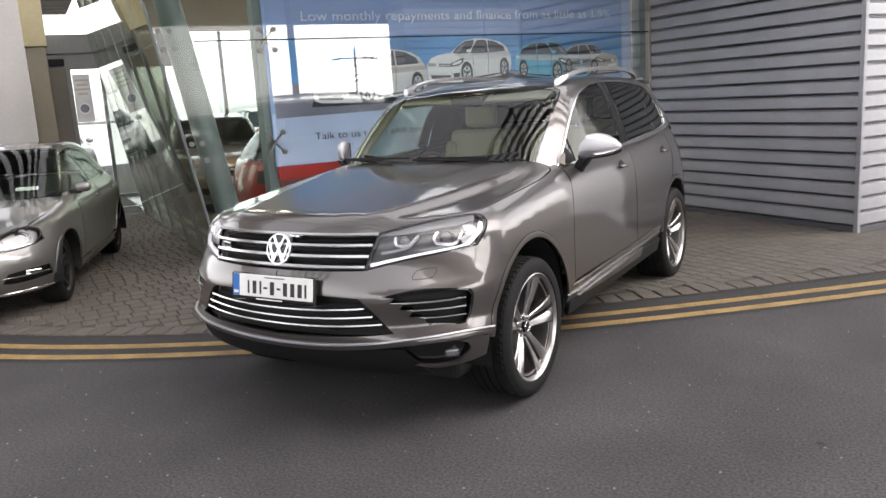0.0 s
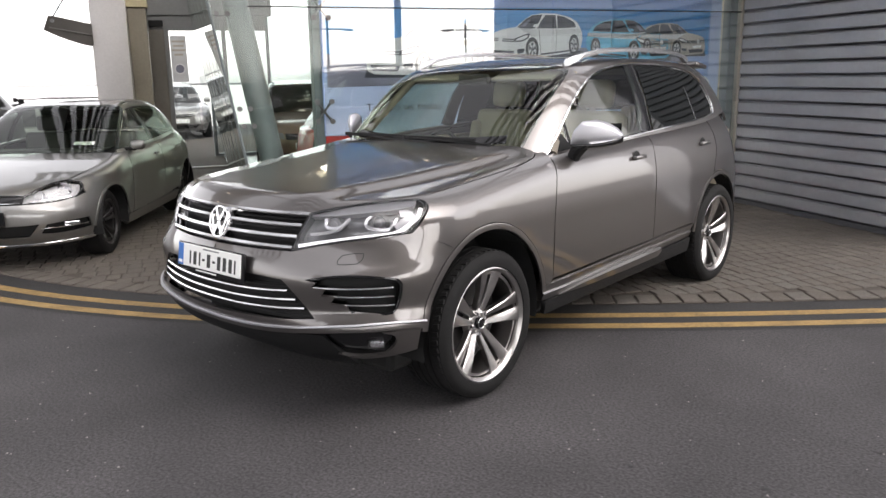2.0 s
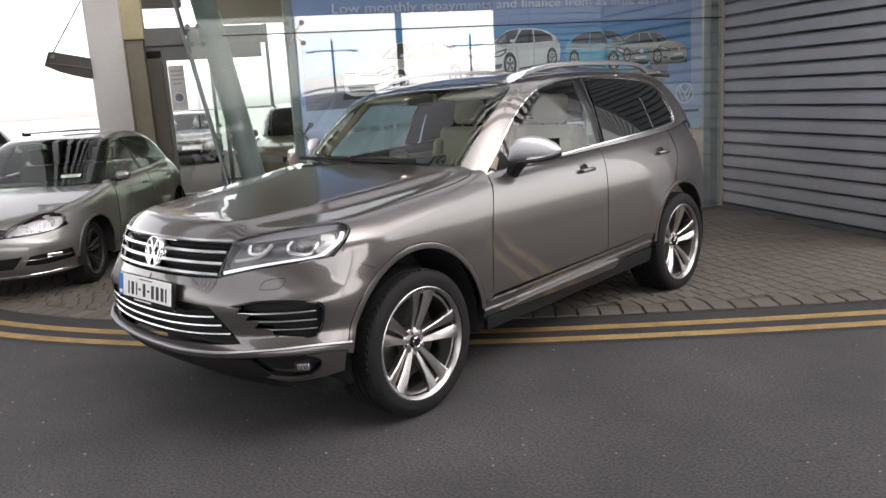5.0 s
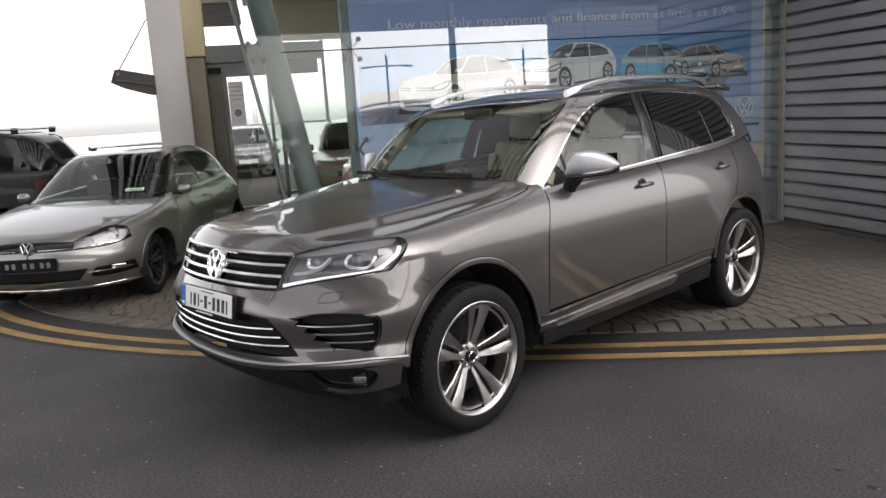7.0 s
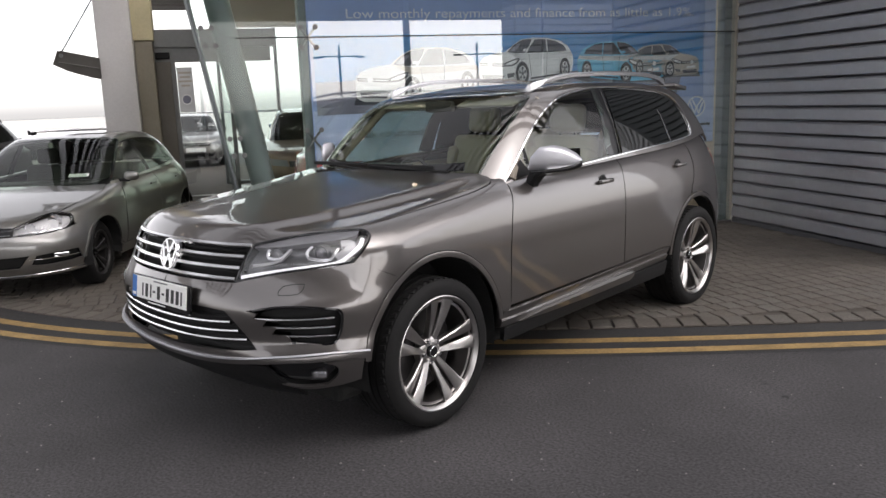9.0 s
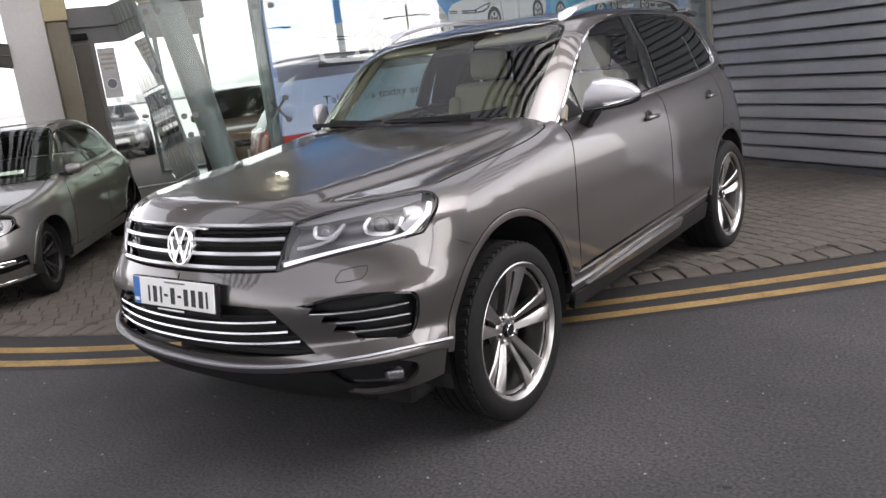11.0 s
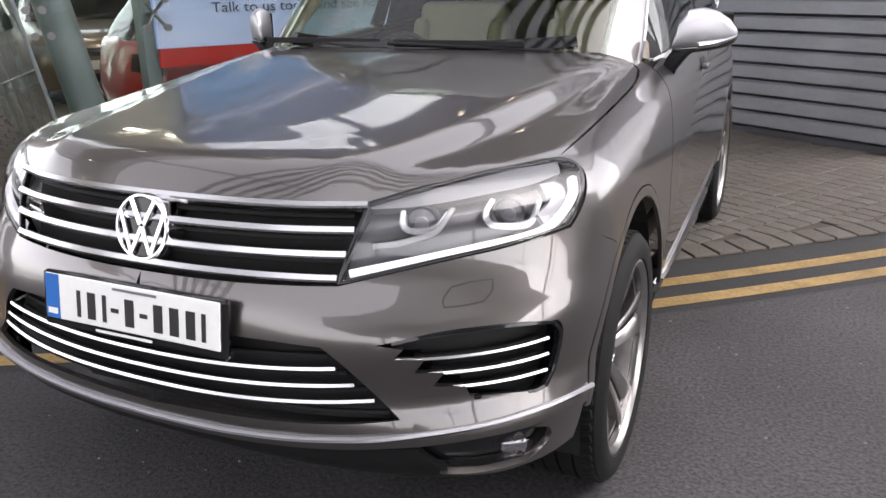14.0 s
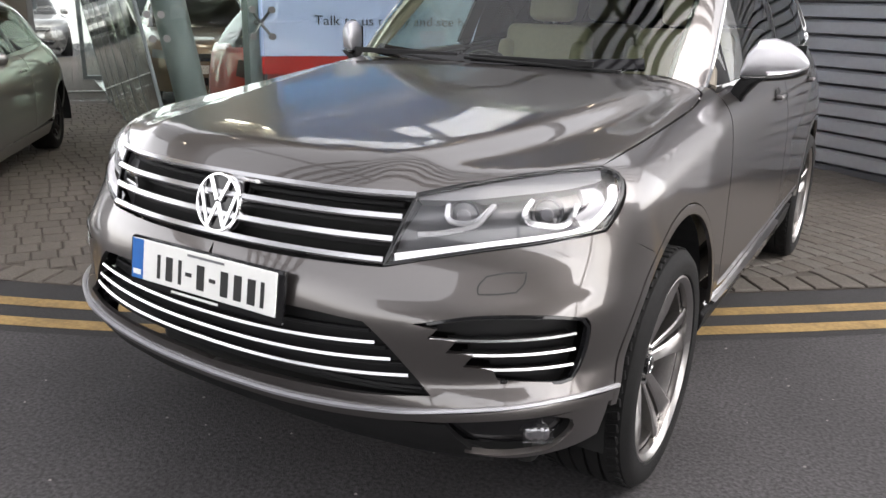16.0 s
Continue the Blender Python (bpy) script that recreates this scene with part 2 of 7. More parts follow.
class Shell:
    """A closed smooth car shape, as a function that is negative inside. x to the car's left, y backwards, z up."""

    def __init__(self, width, nose, power, nose_mid, tail, tail_power, tail_mid, top, crown, fillet=0.08, dome=None, waist=None):
        self.width, self.nose, self.power, self.tail = spline(width), spline(nose), spline(power), spline(tail)
        self.nose_mid, self.tail_power, self.tail_mid = nose_mid, tail_power, tail_mid
        self.top, self.crown, self.fillet = spline(top), spline(crown), fillet
        self.dome = dome and (spline(dome[0]), dome[1], dome[2])
        self.waist = spline(waist) if waist else None

    def value(self, x, y, z):
        x = np.abs(x)
        w = self.width(z)
        if self.waist:
            w = w * self.waist(y)
        n = np.where(y < self.nose_mid, self.power(z), self.tail_power)
        ahead = np.maximum(self.nose_mid - y, 0) / np.maximum(self.nose_mid - self.nose(z), 0.05)
        behind = np.maximum(y - self.tail_mid, 0) / np.maximum(self.tail(z) - self.tail_mid, 0.05)
        e = np.maximum(ahead, behind)
        plan = (((x / w) ** n + e**n + 1e-12) ** (1 / n) - 1) * w
        h = self.top(y) - self.crown(y) * x**2
        if self.dome:
            h = h + self.dome[1] * ease((self.dome[0](y) - x) / self.dome[2] + 0.5)
        return round_max(plan, z - h, self.fillet)

    def normal(self, p):
        e = 1e-4
        x, y, z = p[:, 0], p[:, 1], p[:, 2]
        g = np.stack([self.value(x + e, y, z) - self.value(x - e, y, z),
                      self.value(x, y + e, z) - self.value(x, y - e, z),
                      self.value(x, y, z + e) - self.value(x, y, z - e)], 1)
        return g / np.maximum(np.linalg.norm(g, axis=1, keepdims=True), 1e-9)

    def cast(self, start, way, reach=3.0, steps=150):
        """Where rays first meet the shape; start, way: (n, 3) arrays. A ray that misses ends at its nearest approach."""
        start, way = np.atleast_2d(np.asarray(start, float)), np.atleast_2d(np.asarray(way, float))
        way = np.broadcast_to(way, start.shape)
        n = len(start)
        done, lo, hi = np.zeros(n, bool), np.zeros(n), np.full(n, np.nan)
        best, near = np.full(n, 1e9), np.zeros(n)
        for k in range(steps + 1):
            d = reach * k / steps
            p = start + way * d
            v = self.value(p[:, 0], p[:, 1], p[:, 2])
            better = v < best
            best[better], near[better] = v[better], d
            found = (v < 0) & ~done
            hi[found], lo[found] = d, max(0, d - reach / steps)
            done |= found
        miss = ~done
        hi[miss] = lo[miss] = near[miss]
        for k in range(28):
            mid = (lo + hi) / 2
            p = start + way * mid[:, None]
            inside = self.value(p[:, 0], p[:, 1], p[:, 2]) < 0
            hi, lo = np.where(inside, mid, hi), np.where(inside, lo, mid)
        return start + way * ((lo + hi) / 2)[:, None]

    def front(self, pts):
        """Points of the surface at (x, z), seen from ahead."""
        return self.cast([(x, -1.6, z) for x, z in pts], (0, 1, 0))

    def side(self, pts):
        """Points of the surface at (y, z), seen from the car's left."""
        return self.cast([(1.6, y, z) for y, z in pts], (-1, 0, 0))

    def above(self, pts):
        """Points of the surface at (x, y), seen from above."""
        return self.cast([(x, y, 2.4) for x, y in pts], (0, 0, -1))


SUV_LOWER = Shell(
    width=[(0.22, 0.90), (0.32, 0.942), (0.42, 0.963), (0.52, 0.971), (0.65, 0.970), (0.80, 0.964), (0.86, 0.962), (0.92, 0.957), (1.02, 0.942), (1.10, 0.921), (1.18, 0.888), (1.32, 0.80)],
    nose=[(0.22, -0.60), (0.32, -0.79), (0.42, -0.895), (0.50, -0.930), (0.60, -0.938), (0.72, -0.935), (0.80, -0.922), (0.86, -0.892), (0.95, -0.868), (1.03, -0.835), (1.12, -0.78)],
    power=[(0.3, 2.9), (0.50, 2.9), (0.60, 2.5), (0.72, 2.6), (0.80, 2.35), (0.86, 2.25), (0.93, 2.18), (1.03, 2.2), (1.2, 2.2)], nose_mid=-0.20,
    tail=[(0.25, 3.70), (0.45, 3.80), (0.75, 3.84), (1.0, 3.78), (1.2, 3.70)], tail_power=3.2, tail_mid=2.7,
    top=[(-1.0, 0.95), (-0.86, 1.022), (-0.75, 1.055), (-0.5, 1.086), (-0.2, 1.117), (0.2, 1.159), (0.6, 1.198), (1.2, 1.20), (2.0, 1.25), (3.2, 1.32)],
    crown=[(-0.8, 0.03), (-0.3, 0.055), (0.6, 0.035), (1.2, 0.0)],
    fillet=0.11, dome=([(-0.9, 0.36), (-0.72, 0.46), (-0.3, 0.60), (0.2, 0.69), (0.6, 0.73)], 0.025, 0.140))

# ---------- mesh helpers ----------
from mathutils import geometry  # noqa: E402

def mesh_from(name, verts, faces, mat, parent=None, smooth=False, normals=None, label=""):
    me = bpy.data.meshes.new(name)
    me.from_pydata([tuple(map(float, v)) for v in verts], [], faces)
    me.materials.append(mat)
    if smooth:
        me.shade_smooth()
        if normals is not None:
            me.normals_split_custom_set_from_vertices([tuple(map(float, v)) for v in normals])
    ob = new(name, me)
    ob.parent = parent
    return tagged(ob, label)


def part(name, bm, mat, parent, label="", smooth=False):
    """One mesh object, made of a bmesh, under a thing or a part."""
    me = bpy.data.meshes.new(name)
    bmesh.ops.recalc_face_normals(bm, faces=bm.faces)
    bm.to_mesh(me)
    bm.free()
    me.materials.append(mat)
    if smooth:
        me.shade_smooth()
        me.set_sharp_from_angle(angle=radians(35))
    ob = new(name, me)
    ob.parent = parent
    return tagged(ob, label)


def box(size, at=(0, 0, 0), turn=None, bevel=0.0, bm=None, segments=2):
    """A block, bevelled if wanted, alone or added to bm."""
    one = bmesh.new()
    bmesh.ops.create_cube(one, size=1.0)
    bmesh.ops.scale(one, vec=size, verts=one.verts)
    if bevel:
        bmesh.ops.bevel(one, geom=one.edges, offset=bevel, segments=segments, affect="EDGES", profile=0.5)
    bmesh.ops.transform(one, matrix=Matrix.Translation(at) @ (turn.to_4x4() if turn is not None else Matrix()), verts=one.verts)
    if bm is None:
        return one
    me = bpy.data.meshes.new("block")
    one.to_mesh(me)
    one.free()
    bm.from_mesh(me)
    bpy.data.meshes.remove(me)
    return bm


def rod(a, b, r, sides=12, r2=None, bm=None):
    """A round bar from a to b."""
    bm = bm or bmesh.new()
    a, b = Vector(a), Vector(b)
    q = (b - a).to_track_quat("Z", "Y").to_matrix().to_4x4()
    bmesh.ops.create_cone(bm, cap_ends=True, segments=sides, radius1=r, radius2=r if r2 is None else r2, depth=(b - a).length,
                          matrix=Matrix.Translation((a + b) / 2) @ q)
    return bm


def lathe(profile, segs=48, axis="X"):
    """A turned shape: (distance along the axis, radius) points, closed in a ring when the ends meet."""
    bm = bmesh.new()
    rings = []
    for k in range(segs):
        c, s = math.cos(2 * math.pi * k / segs), math.sin(2 * math.pi * k / segs)
        rings.append([bm.verts.new((d, r * c, r * s) if axis == "X" else (r * c, r * s, d)) for d, r in profile])
    for k in range(segs):
        p, q = rings[k], rings[(k + 1) % segs]
        for i in range(len(profile) - 1):
            if profile[i][1] < 1e-6 and profile[i + 1][1] < 1e-6:
                continue
            bm.faces.new((p[i], p[i + 1], q[i + 1], q[i]))
    bmesh.ops.remove_doubles(bm, verts=bm.verts, dist=1e-5)
    return bm


def catmull(pts, spacing):
    """A smooth line through 3D points, sampled about every spacing metres; its last point is left out."""
    pts = np.asarray(pts, float)
    if len(pts) == 2:
        n = max(1, int(round(np.linalg.norm(pts[1] - pts[0]) / spacing)))
        return [pts[0] + (pts[1] - pts[0]) * k / n for k in range(n)]
    ext = np.vstack([2 * pts[0] - pts[1], pts, 2 * pts[-1] - pts[-2]])
    out = []
    for i in range(1, len(ext) - 2):
        p0, p1, p2, p3 = ext[i - 1:i + 3]
        n = max(1, int(round(np.linalg.norm(p2 - p1) / spacing)))
        for k in range(n):
            s = k / n
            out.append(0.5 * (2 * p1 + (p2 - p0) * s + (2 * p0 - 5 * p1 + 4 * p2 - p3) * s * s + (3 * p1 - p0 - 3 * p2 + p3) * s**3))
    return out


def outline(*runs, spacing=0.02):
    """A closed line of smooth runs, with corners where the runs meet."""
    out = []
    for run in runs:
        out += catmull(run, spacing)
    return np.array(out)


def within(p, poly):
    """Which of the 2D points p lie inside the polygon."""
    x, y = p[:, 0], p[:, 1]
    ins = np.zeros(len(p), bool)
    a, b = poly, np.roll(poly, -1, 0)
    for (x1, y1), (x2, y2) in zip(a, b):
        hit = (y1 > y) != (y2 > y)
        with np.errstate(divide="ignore", invalid="ignore"):
            cross = x1 + (y - y1) * (x2 - x1) / (y2 - y1 if y2 != y1 else 1e-12)
        ins ^= hit & (x < cross)
    return ins


def axes(way):
    way = np.asarray(way, float) / np.linalg.norm(way)
    u = np.cross(way, (0, 0, 1))
    if np.linalg.norm(u) < 0.05:
        u = np.cross(way, (0, 1, 0))
    u /= np.linalg.norm(u)
    return way, u, np.cross(u, way)


def panel(name, shell, edge, way, mat, parent, holes=(), step=0.03, depth=0.016, lift=0.0, mirror=False, label=""):
    """A body panel: the shell's surface inside a closed edge line, looked at along way, with its rims turned in."""
    way, u, v = axes(way)
    loops = [np.asarray(edge)] + [np.asarray(h) for h in holes]
    flat = [np.stack([l @ u, l @ v], 1) for l in loops]
    lo, hi = flat[0].min(0), flat[0].max(0)
    gx, gy = np.meshgrid(np.arange(lo[0], hi[0], step), np.arange(lo[1], hi[1], step))
    gx = gx + (np.arange(gx.shape[0]) % 2)[:, None] * step / 2
    grid = np.stack([gx.ravel(), gy.ravel()], 1)
    keep = within(grid, flat[0])
    for h in flat[1:]:
        keep &= ~within(grid, h)
    grid = grid[keep]
    rim = np.vstack(flat)
    if len(grid):
        far = np.min(((grid[:, None, :] - rim[None]) ** 2).sum(2), 1) > (0.5 * step) ** 2
        grid = grid[far]
    pts, edges, base = [], [], 0
    for f in flat:
        n = len(f)
        edges += [(base + k, base + (k + 1) % n) for k in range(n)]
        base += n
    allp = np.vstack([rim, grid]) if len(grid) else rim
    from_cdt = geometry.delaunay_2d_cdt([Vector(p) for p in allp], edges, [], 0, 1e-6)
    v2 = np.array([tuple(p) for p in from_cdt[0]])
    tris = np.array([f for f in from_cdt[2] if len(f) == 3])
    mid = v2[tris].mean(1)
    keep = within(mid, flat[0])
    for h in flat[1:]:
        keep &= ~within(mid, h)
    tris = tris[keep]
    centre = np.mean(loops[0], 0)
    start = np.outer(v2[:, 0], u) + np.outer(v2[:, 1], v) + way * (centre @ way - 1.5)
    p = shell.cast(start, way)
    nrm = shell.normal(p)
    p = p + nrm * lift
    a, b, c = p[tris[:, 0]], p[tris[:, 1]], p[tris[:, 2]]
    flip = (np.cross(b - a, c - a) * nrm[tris[:, 0]]).sum(1) < 0
    tris[flip] = tris[flip][:, ::-1]
    count = {}
    for t in tris:
        for k in range(3):
            e = (t[k], t[(k + 1) % 3])
            count[tuple(sorted(e))] = None if tuple(sorted(e)) in count else e
    rims = [e for e in count.values() if e]
    verts, norms, faces = list(p), list(nrm), [tuple(int(i) for i in t) for t in tris]
    if depth:
        top, low = {}, {}
        for e in rims:
            for i in e:
                if i not in top:
                    top[i] = len(verts)
                    verts.append(p[i])
                    norms.append((0, 0, 0))
                    low[i] = len(verts)
                    verts.append(p[i] - nrm[i] * depth)
                    norms.append((0, 0, 0))
        faces += [(top[i], low[i], low[j], top[j]) for i, j in rims]
    obs = [mesh_from(name, verts, faces, mat, parent, True, norms, label)]
    if mirror:
        m = np.array([-1, 1, 1])
        obs.append(mesh_from(name, [np.asarray(q) * m for q in verts], [f[::-1] for f in faces], mat, parent, True,
                             [np.asarray(q) * m for q in norms], label))
    return obs


def strip(name, shell, line, width, mat, parent, lift=0.004, up=(0, 0, 1), thick=0.006, mirror=False, closed=False, label="", tip=0.0):
    """A moulding of some width laid along a line of points on the shell; tip leans its face towards its upper edge."""
    line = np.asarray(line, float)
    nrm = shell.normal(line)
    n = len(line)
    nxt, prv = np.roll(line, -1, 0), np.roll(line, 1, 0)
    if not closed:
        nxt[-1], prv[0] = line[-1], line[0]
    tan = nxt - prv
    tan /= np.maximum(np.linalg.norm(tan, axis=1, keepdims=True), 1e-9)
    across = np.cross(nrm, tan)
    if tip:
        nrm = nrm + across * tip
        nrm /= np.linalg.norm(nrm, axis=1, keepdims=True)
        across = np.cross(nrm, tan)
    a = line + across * width / 2 + nrm * lift
    b = line - across * width / 2 + nrm * lift
    c = line + nrm * (lift + thick)
    d = line - nrm * 0.01
    verts = np.vstack([a + nrm * thick * 0.3, a + (c - a) * 0.35 + nrm * thick * 0.35, b + (c - b) * 0.35 + nrm * thick * 0.35, b + nrm * thick * 0.3, b - nrm * 0.012, a - nrm * 0.012])
    faces = []
    for k in range(n if closed else n - 1):
        j = (k + 1) % n
        for r in range(6):
            s = (r + 1) % 6
            faces.append((r * n + k, s * n + k, s * n + j, r * n + j))
    if not closed:
        faces += [tuple(r * n for r in range(6)), tuple(r * n + n - 1 for r in range(5, -1, -1))]
    obs = []
    for sign in ((1, -1) if mirror else (1,)):
        bm = bmesh.new()
        vs = [bm.verts.new((q[0] * sign, q[1], q[2])) for q in verts]
        for f in faces:
            bm.faces.new([vs[i] for i in f])
        obs.append(part(name, bm, mat, parent, label, smooth=True))
    return obs


def skin(name, shell, mat, parent, centre, nu=120, nv=48, low=0.0, cut=(), label=""):
    """The whole shell as one mesh, seen from a centre inside; faces inside the cut circles (y, z, r) are left open."""
    th, ph = np.meshgrid(np.linspace(0, 2 * np.pi, nu, endpoint=False), np.linspace(-0.45 * np.pi, 0.5 * np.pi, nv))
    way = np.stack([np.cos(ph) * np.sin(th) * 0.9, np.cos(ph) * np.cos(th) * 2.2, np.sin(ph) * 0.8], 2).reshape(-1, 3)
    way /= np.linalg.norm(way, axis=1, keepdims=True)
    lo, hi = np.zeros(len(way)), np.full(len(way), 3.2)
    c = np.array(centre, float)
    for k in range(30):
        m = (lo + hi) / 2
        p = c + way * m[:, None]
        inside = shell.value(p[:, 0], p[:, 1], p[:, 2]) < 0
        lo, hi = np.where(inside, m, lo), np.where(inside, hi, m)
    p = c + way * lo[:, None]
    nrm = shell.normal(p)
    p[:, 2] = np.maximum(p[:, 2], low)
    faces = []
    for i in range(nv - 1):
        for k in range(nu):
            f = (i * nu + k, (i + 1) * nu + k, (i + 1) * nu + (k + 1) % nu, i * nu + (k + 1) % nu)
            m = p[list(f)].mean(0)
            if any((m[1] - y) ** 2 + (m[2] - z) ** 2 < r * r and abs(m[0]) > 0.45 for y, z, r in cut):
                continue
            faces.append(f)
    return mesh_from(name, p, faces, mat, parent, True, nrm, label)


def lettering(name, text, height, mat, parent, m, depth=0.002, width=None, label=""):
    """Raised letters of the built-in font: cap height, and a width to which the line is fitted; m is the pose of its lower left corner."""
    cu = bpy.data.curves.new(name, "FONT")
    cu.body, cu.size, cu.extrude = text, height / 0.70, depth / 2
    tmp = bpy.data.objects.new(name, cu)
    scene.collection.objects.link(tmp)
    bpy.context.view_layer.update()
    me = bpy.data.meshes.new_from_object(tmp.evaluated_get(bpy.context.evaluated_depsgraph_get()))
    bpy.data.objects.remove(tmp)
    xs = [v.co.x for v in me.vertices]
    k = width / (max(xs) - min(xs)) if width else 1.0
    me.transform(m @ Matrix.Diagonal((k, 1, 1, 1)) @ Matrix.Translation((-min(xs), 0, 0)))
    me.materials.clear()
    me.materials.append(mat)
    me.name = name
    ob = new(name, me)
    ob.parent = parent
    return tagged(ob, label)


def empty(name, m, label, category, group="", kind=""):
    ob = new(name)
    ob.empty_display_size = 0.2
    ob.matrix_world = m
    return tagged(ob, label, category, group, kind)

# ---------- the large structure ----------
# The forecourt's frame: X along the glass front (to the right), Y into the showroom, origin at the inner corner by the cladding.
FRONT = pose(-0.37, 6.75, 0, 0, 0, 58.74)
SLOPE = 0.172  # lean of the raking glass edge and column


def placed(ob, label="", category="", kind="structure", group=""):
    ob.matrix_world = FRONT
    return tagged(ob, label, category, group, kind)


def kerb_y(x, shift=0.0):
    """The curved edge lines of the road: y over x."""
    x = np.asarray(x, float)
    inner = np.clip(x, -5.0, 3.2)
    y = 0.983 + 0.733 * inner + 0.057 * inner**2 - 0.0037 * inner**3
    slope = 0.733 + 0.114 * inner - 0.0111 * inner**2
    y = y + slope * (x - inner)
    return y + shift * np.hypot(1, slope)


def ribbon(name, near, far, z, mat, label, category, x0=-16.0, x1=9.0, n=120):
    xs = np.linspace(x0, x1, n)
    a, b = kerb_y(xs, near), kerb_y(xs, far)
    verts = [(x, y, z) for x, y in zip(xs, a)] + [(x, y, z) for x, y in zip(xs, b)]
    return tagged(mesh_from(name, verts, [(i, i + 1, n + i + 1, n + i) for i in range(n - 1)], mat), label, category, kind="structure")


bm = bmesh.new()
bmesh.ops.create_grid(bm, x_segments=40, y_segments=40, size=300)
tagged(part("ground", bm, ASPHALT, None), "dark grey worn asphalt road surface with small stones", "road", kind="structure")
ribbon("tar_strip", -0.33, 0.25, 0.002, TAR, "dark smooth asphalt strip along the pavement edge", "road edge")
ribbon("yellow_line", -0.048, 0.048, 0.005, YELLOW, "worn yellow no-parking line beside the pavement", "road marking")
ribbon("yellow_line", -0.273, -0.177, 0.005, YELLOW, "worn yellow no-parking line on the road side", "road marking")
ribbon("pavement", 0.25, 14.0, 0.004, JOINT, "block-paved forecourt of brown-grey concrete pavers", "pavement")
pavement = bpy.data.objects["pavement"]
# pale sheet added over the asphalt so the distance reads overexposed
yard = tagged(part("far_yard", box((260.0, 200.0, 0.02), (-151.0, 30.0, 0.0)), FAR_GLARE, None), "far ground painted pale for the overexposed distance", "yard", kind="structure")


def clad_boards(parent, x, y0, y1, axis, out, top, mat=None, ground=0.06):
    """Horizontal steel boards of 148 mm along one face; out is the side to which they stand proud."""
    prof = [(0.0, 0.0), (0.0, 0.020), (0.034, 0.026), (0.028, 0.128), (0.010, 0.140), (0.0, 0.148)]
    count = int((top - ground) / 0.1485)
    verts, faces = [], []
    for end in (y0, y1):
        for o, z in prof:
            p = x + out * o
            verts.append((p, end, z) if axis == "y" else (end, p, z))
    n = len(prof)
    faces = [(i, i + 1, n + i + 1, n + i) for i in range(n - 1)] + [tuple(range(n)), tuple(range(2 * n - 1, n - 1, -1))]
    me = bpy.data.meshes.new("cladding_board")
    me.from_pydata(verts, [], faces)
    me.materials.append(mat or CLAD)
    for k in range(count):
        ob = new("cladding_board", me)
        ob.parent = parent
        ob.location = (0, 0, ground + k * 0.1485)


SOFFIT_Z = 3.75
WALL_Z = 5.0
wall = placed(part("wall_cladding", box((5.0, 2.96, WALL_Z), (2.53, -1.48, WALL_Z / 2)), CLAD_SEAM, None),
              "wing wall in grey horizontal steel cladding boards with dark joints", "wall")
clad_boards(wall, 0.03, -3.0, -0.02, "y", -1, WALL_Z)
clad_boards(wall, -2.96, 0.0, 5.0, "x", -1, WALL_Z)
part("corner_trim", box((0.05, 0.05, WALL_Z), (0.0, -2.995, WALL_Z / 2), bevel=0.006), CLAD, wall)
part("plinth", box((5.02, 3.02, 0.06), (2.53, -1.50, 0.03)), CLAD_SEAM, wall)
# unseen wall added to end the sky mirrored in the glass front
unseen_wing = placed(part("wall_cladding_far", box((6.0, 0.8, SOFFIT_Z), (3.6, -9.0, SOFFIT_Z / 2)), CLAD_SEAM, None),
                  "added unseen wall in grey cladding boards that bounds the mirrored sky", "wall")
clad_boards(unseen_wing, 0.60, -9.4, -8.6, "y", -1, SOFFIT_Z)
clad_boards(unseen_wing, -8.6, 0.6, 6.6, "x", 1, SOFFIT_Z)

ROOF_Z = 4.15
canopy = placed(part("eaves", box((15.0, 1.3, ROOF_Z - SOFFIT_Z), (-7.52, -0.65, (ROOF_Z + SOFFIT_Z) / 2)), BEAM_GREY, None), "deep dark grey eaves over the glass front with tan soffit", "eaves")
bm = bmesh.new()
for i in range(7):
    box((2.11, 1.22, 0.02), (-13.95 + 2.14 * i, -0.65, SOFFIT_Z - 0.012), bevel=0.004, bm=bm, segments=1)
part("soffit", bm, SOFFIT, canopy)
for k in range(6):
    part("louvre", box((15.0, 0.17, 0.03), (-7.52, -3.10 - 0.33 * k, 4.04), Matrix.Rotation(radians(25), 3, "X"), bevel=0.004, segments=1), BEAM_GREY, canopy)
for x in (-14.9, -12.4, -9.9, -7.4, -4.9, -2.5, -0.1):
    part("louvre_bracket", box((0.06, 3.6, 0.10), (x, -3.07, 3.95), bevel=0.006, segments=1), BEAM_GREY, canopy)
for i in range(9):
    lamp = part("downlight", lathe([(0, 0.0), (0, 0.030), (-0.008, 0.042), (0.004, 0.042)], 20, "Z"), DOWNLIGHT, canopy)
    lamp.location = (-13.0 + 1.6 * i, -0.65, SOFFIT_Z - 0.026)
entry_louvres = placed(part("louvre_frame", box((2.2, 0.10, 0.12), (-7.75, 5.25, 4.02), bevel=0.006), BEAM_GREY, None), "slatted steel sunshade over the entrance", "sunshade")
part("frame_beam", box((2.2, 0.10, 0.12), (-7.75, 0.05, 4.02), bevel=0.006), BEAM_GREY, entry_louvres)
for k in range(7):
    part("louvre", box((0.17, 5.1, 0.03), (-8.72 + 0.29 * k, 2.65, 4.05), Matrix.Rotation(radians(-12), 3, "Y"), bevel=0.004, segments=1), BEAM_GREY, entry_louvres)
# unseen roof added to cut off sky mirrored in the glass and bonnet
UNSEEN_ROOF_Z = 4.15
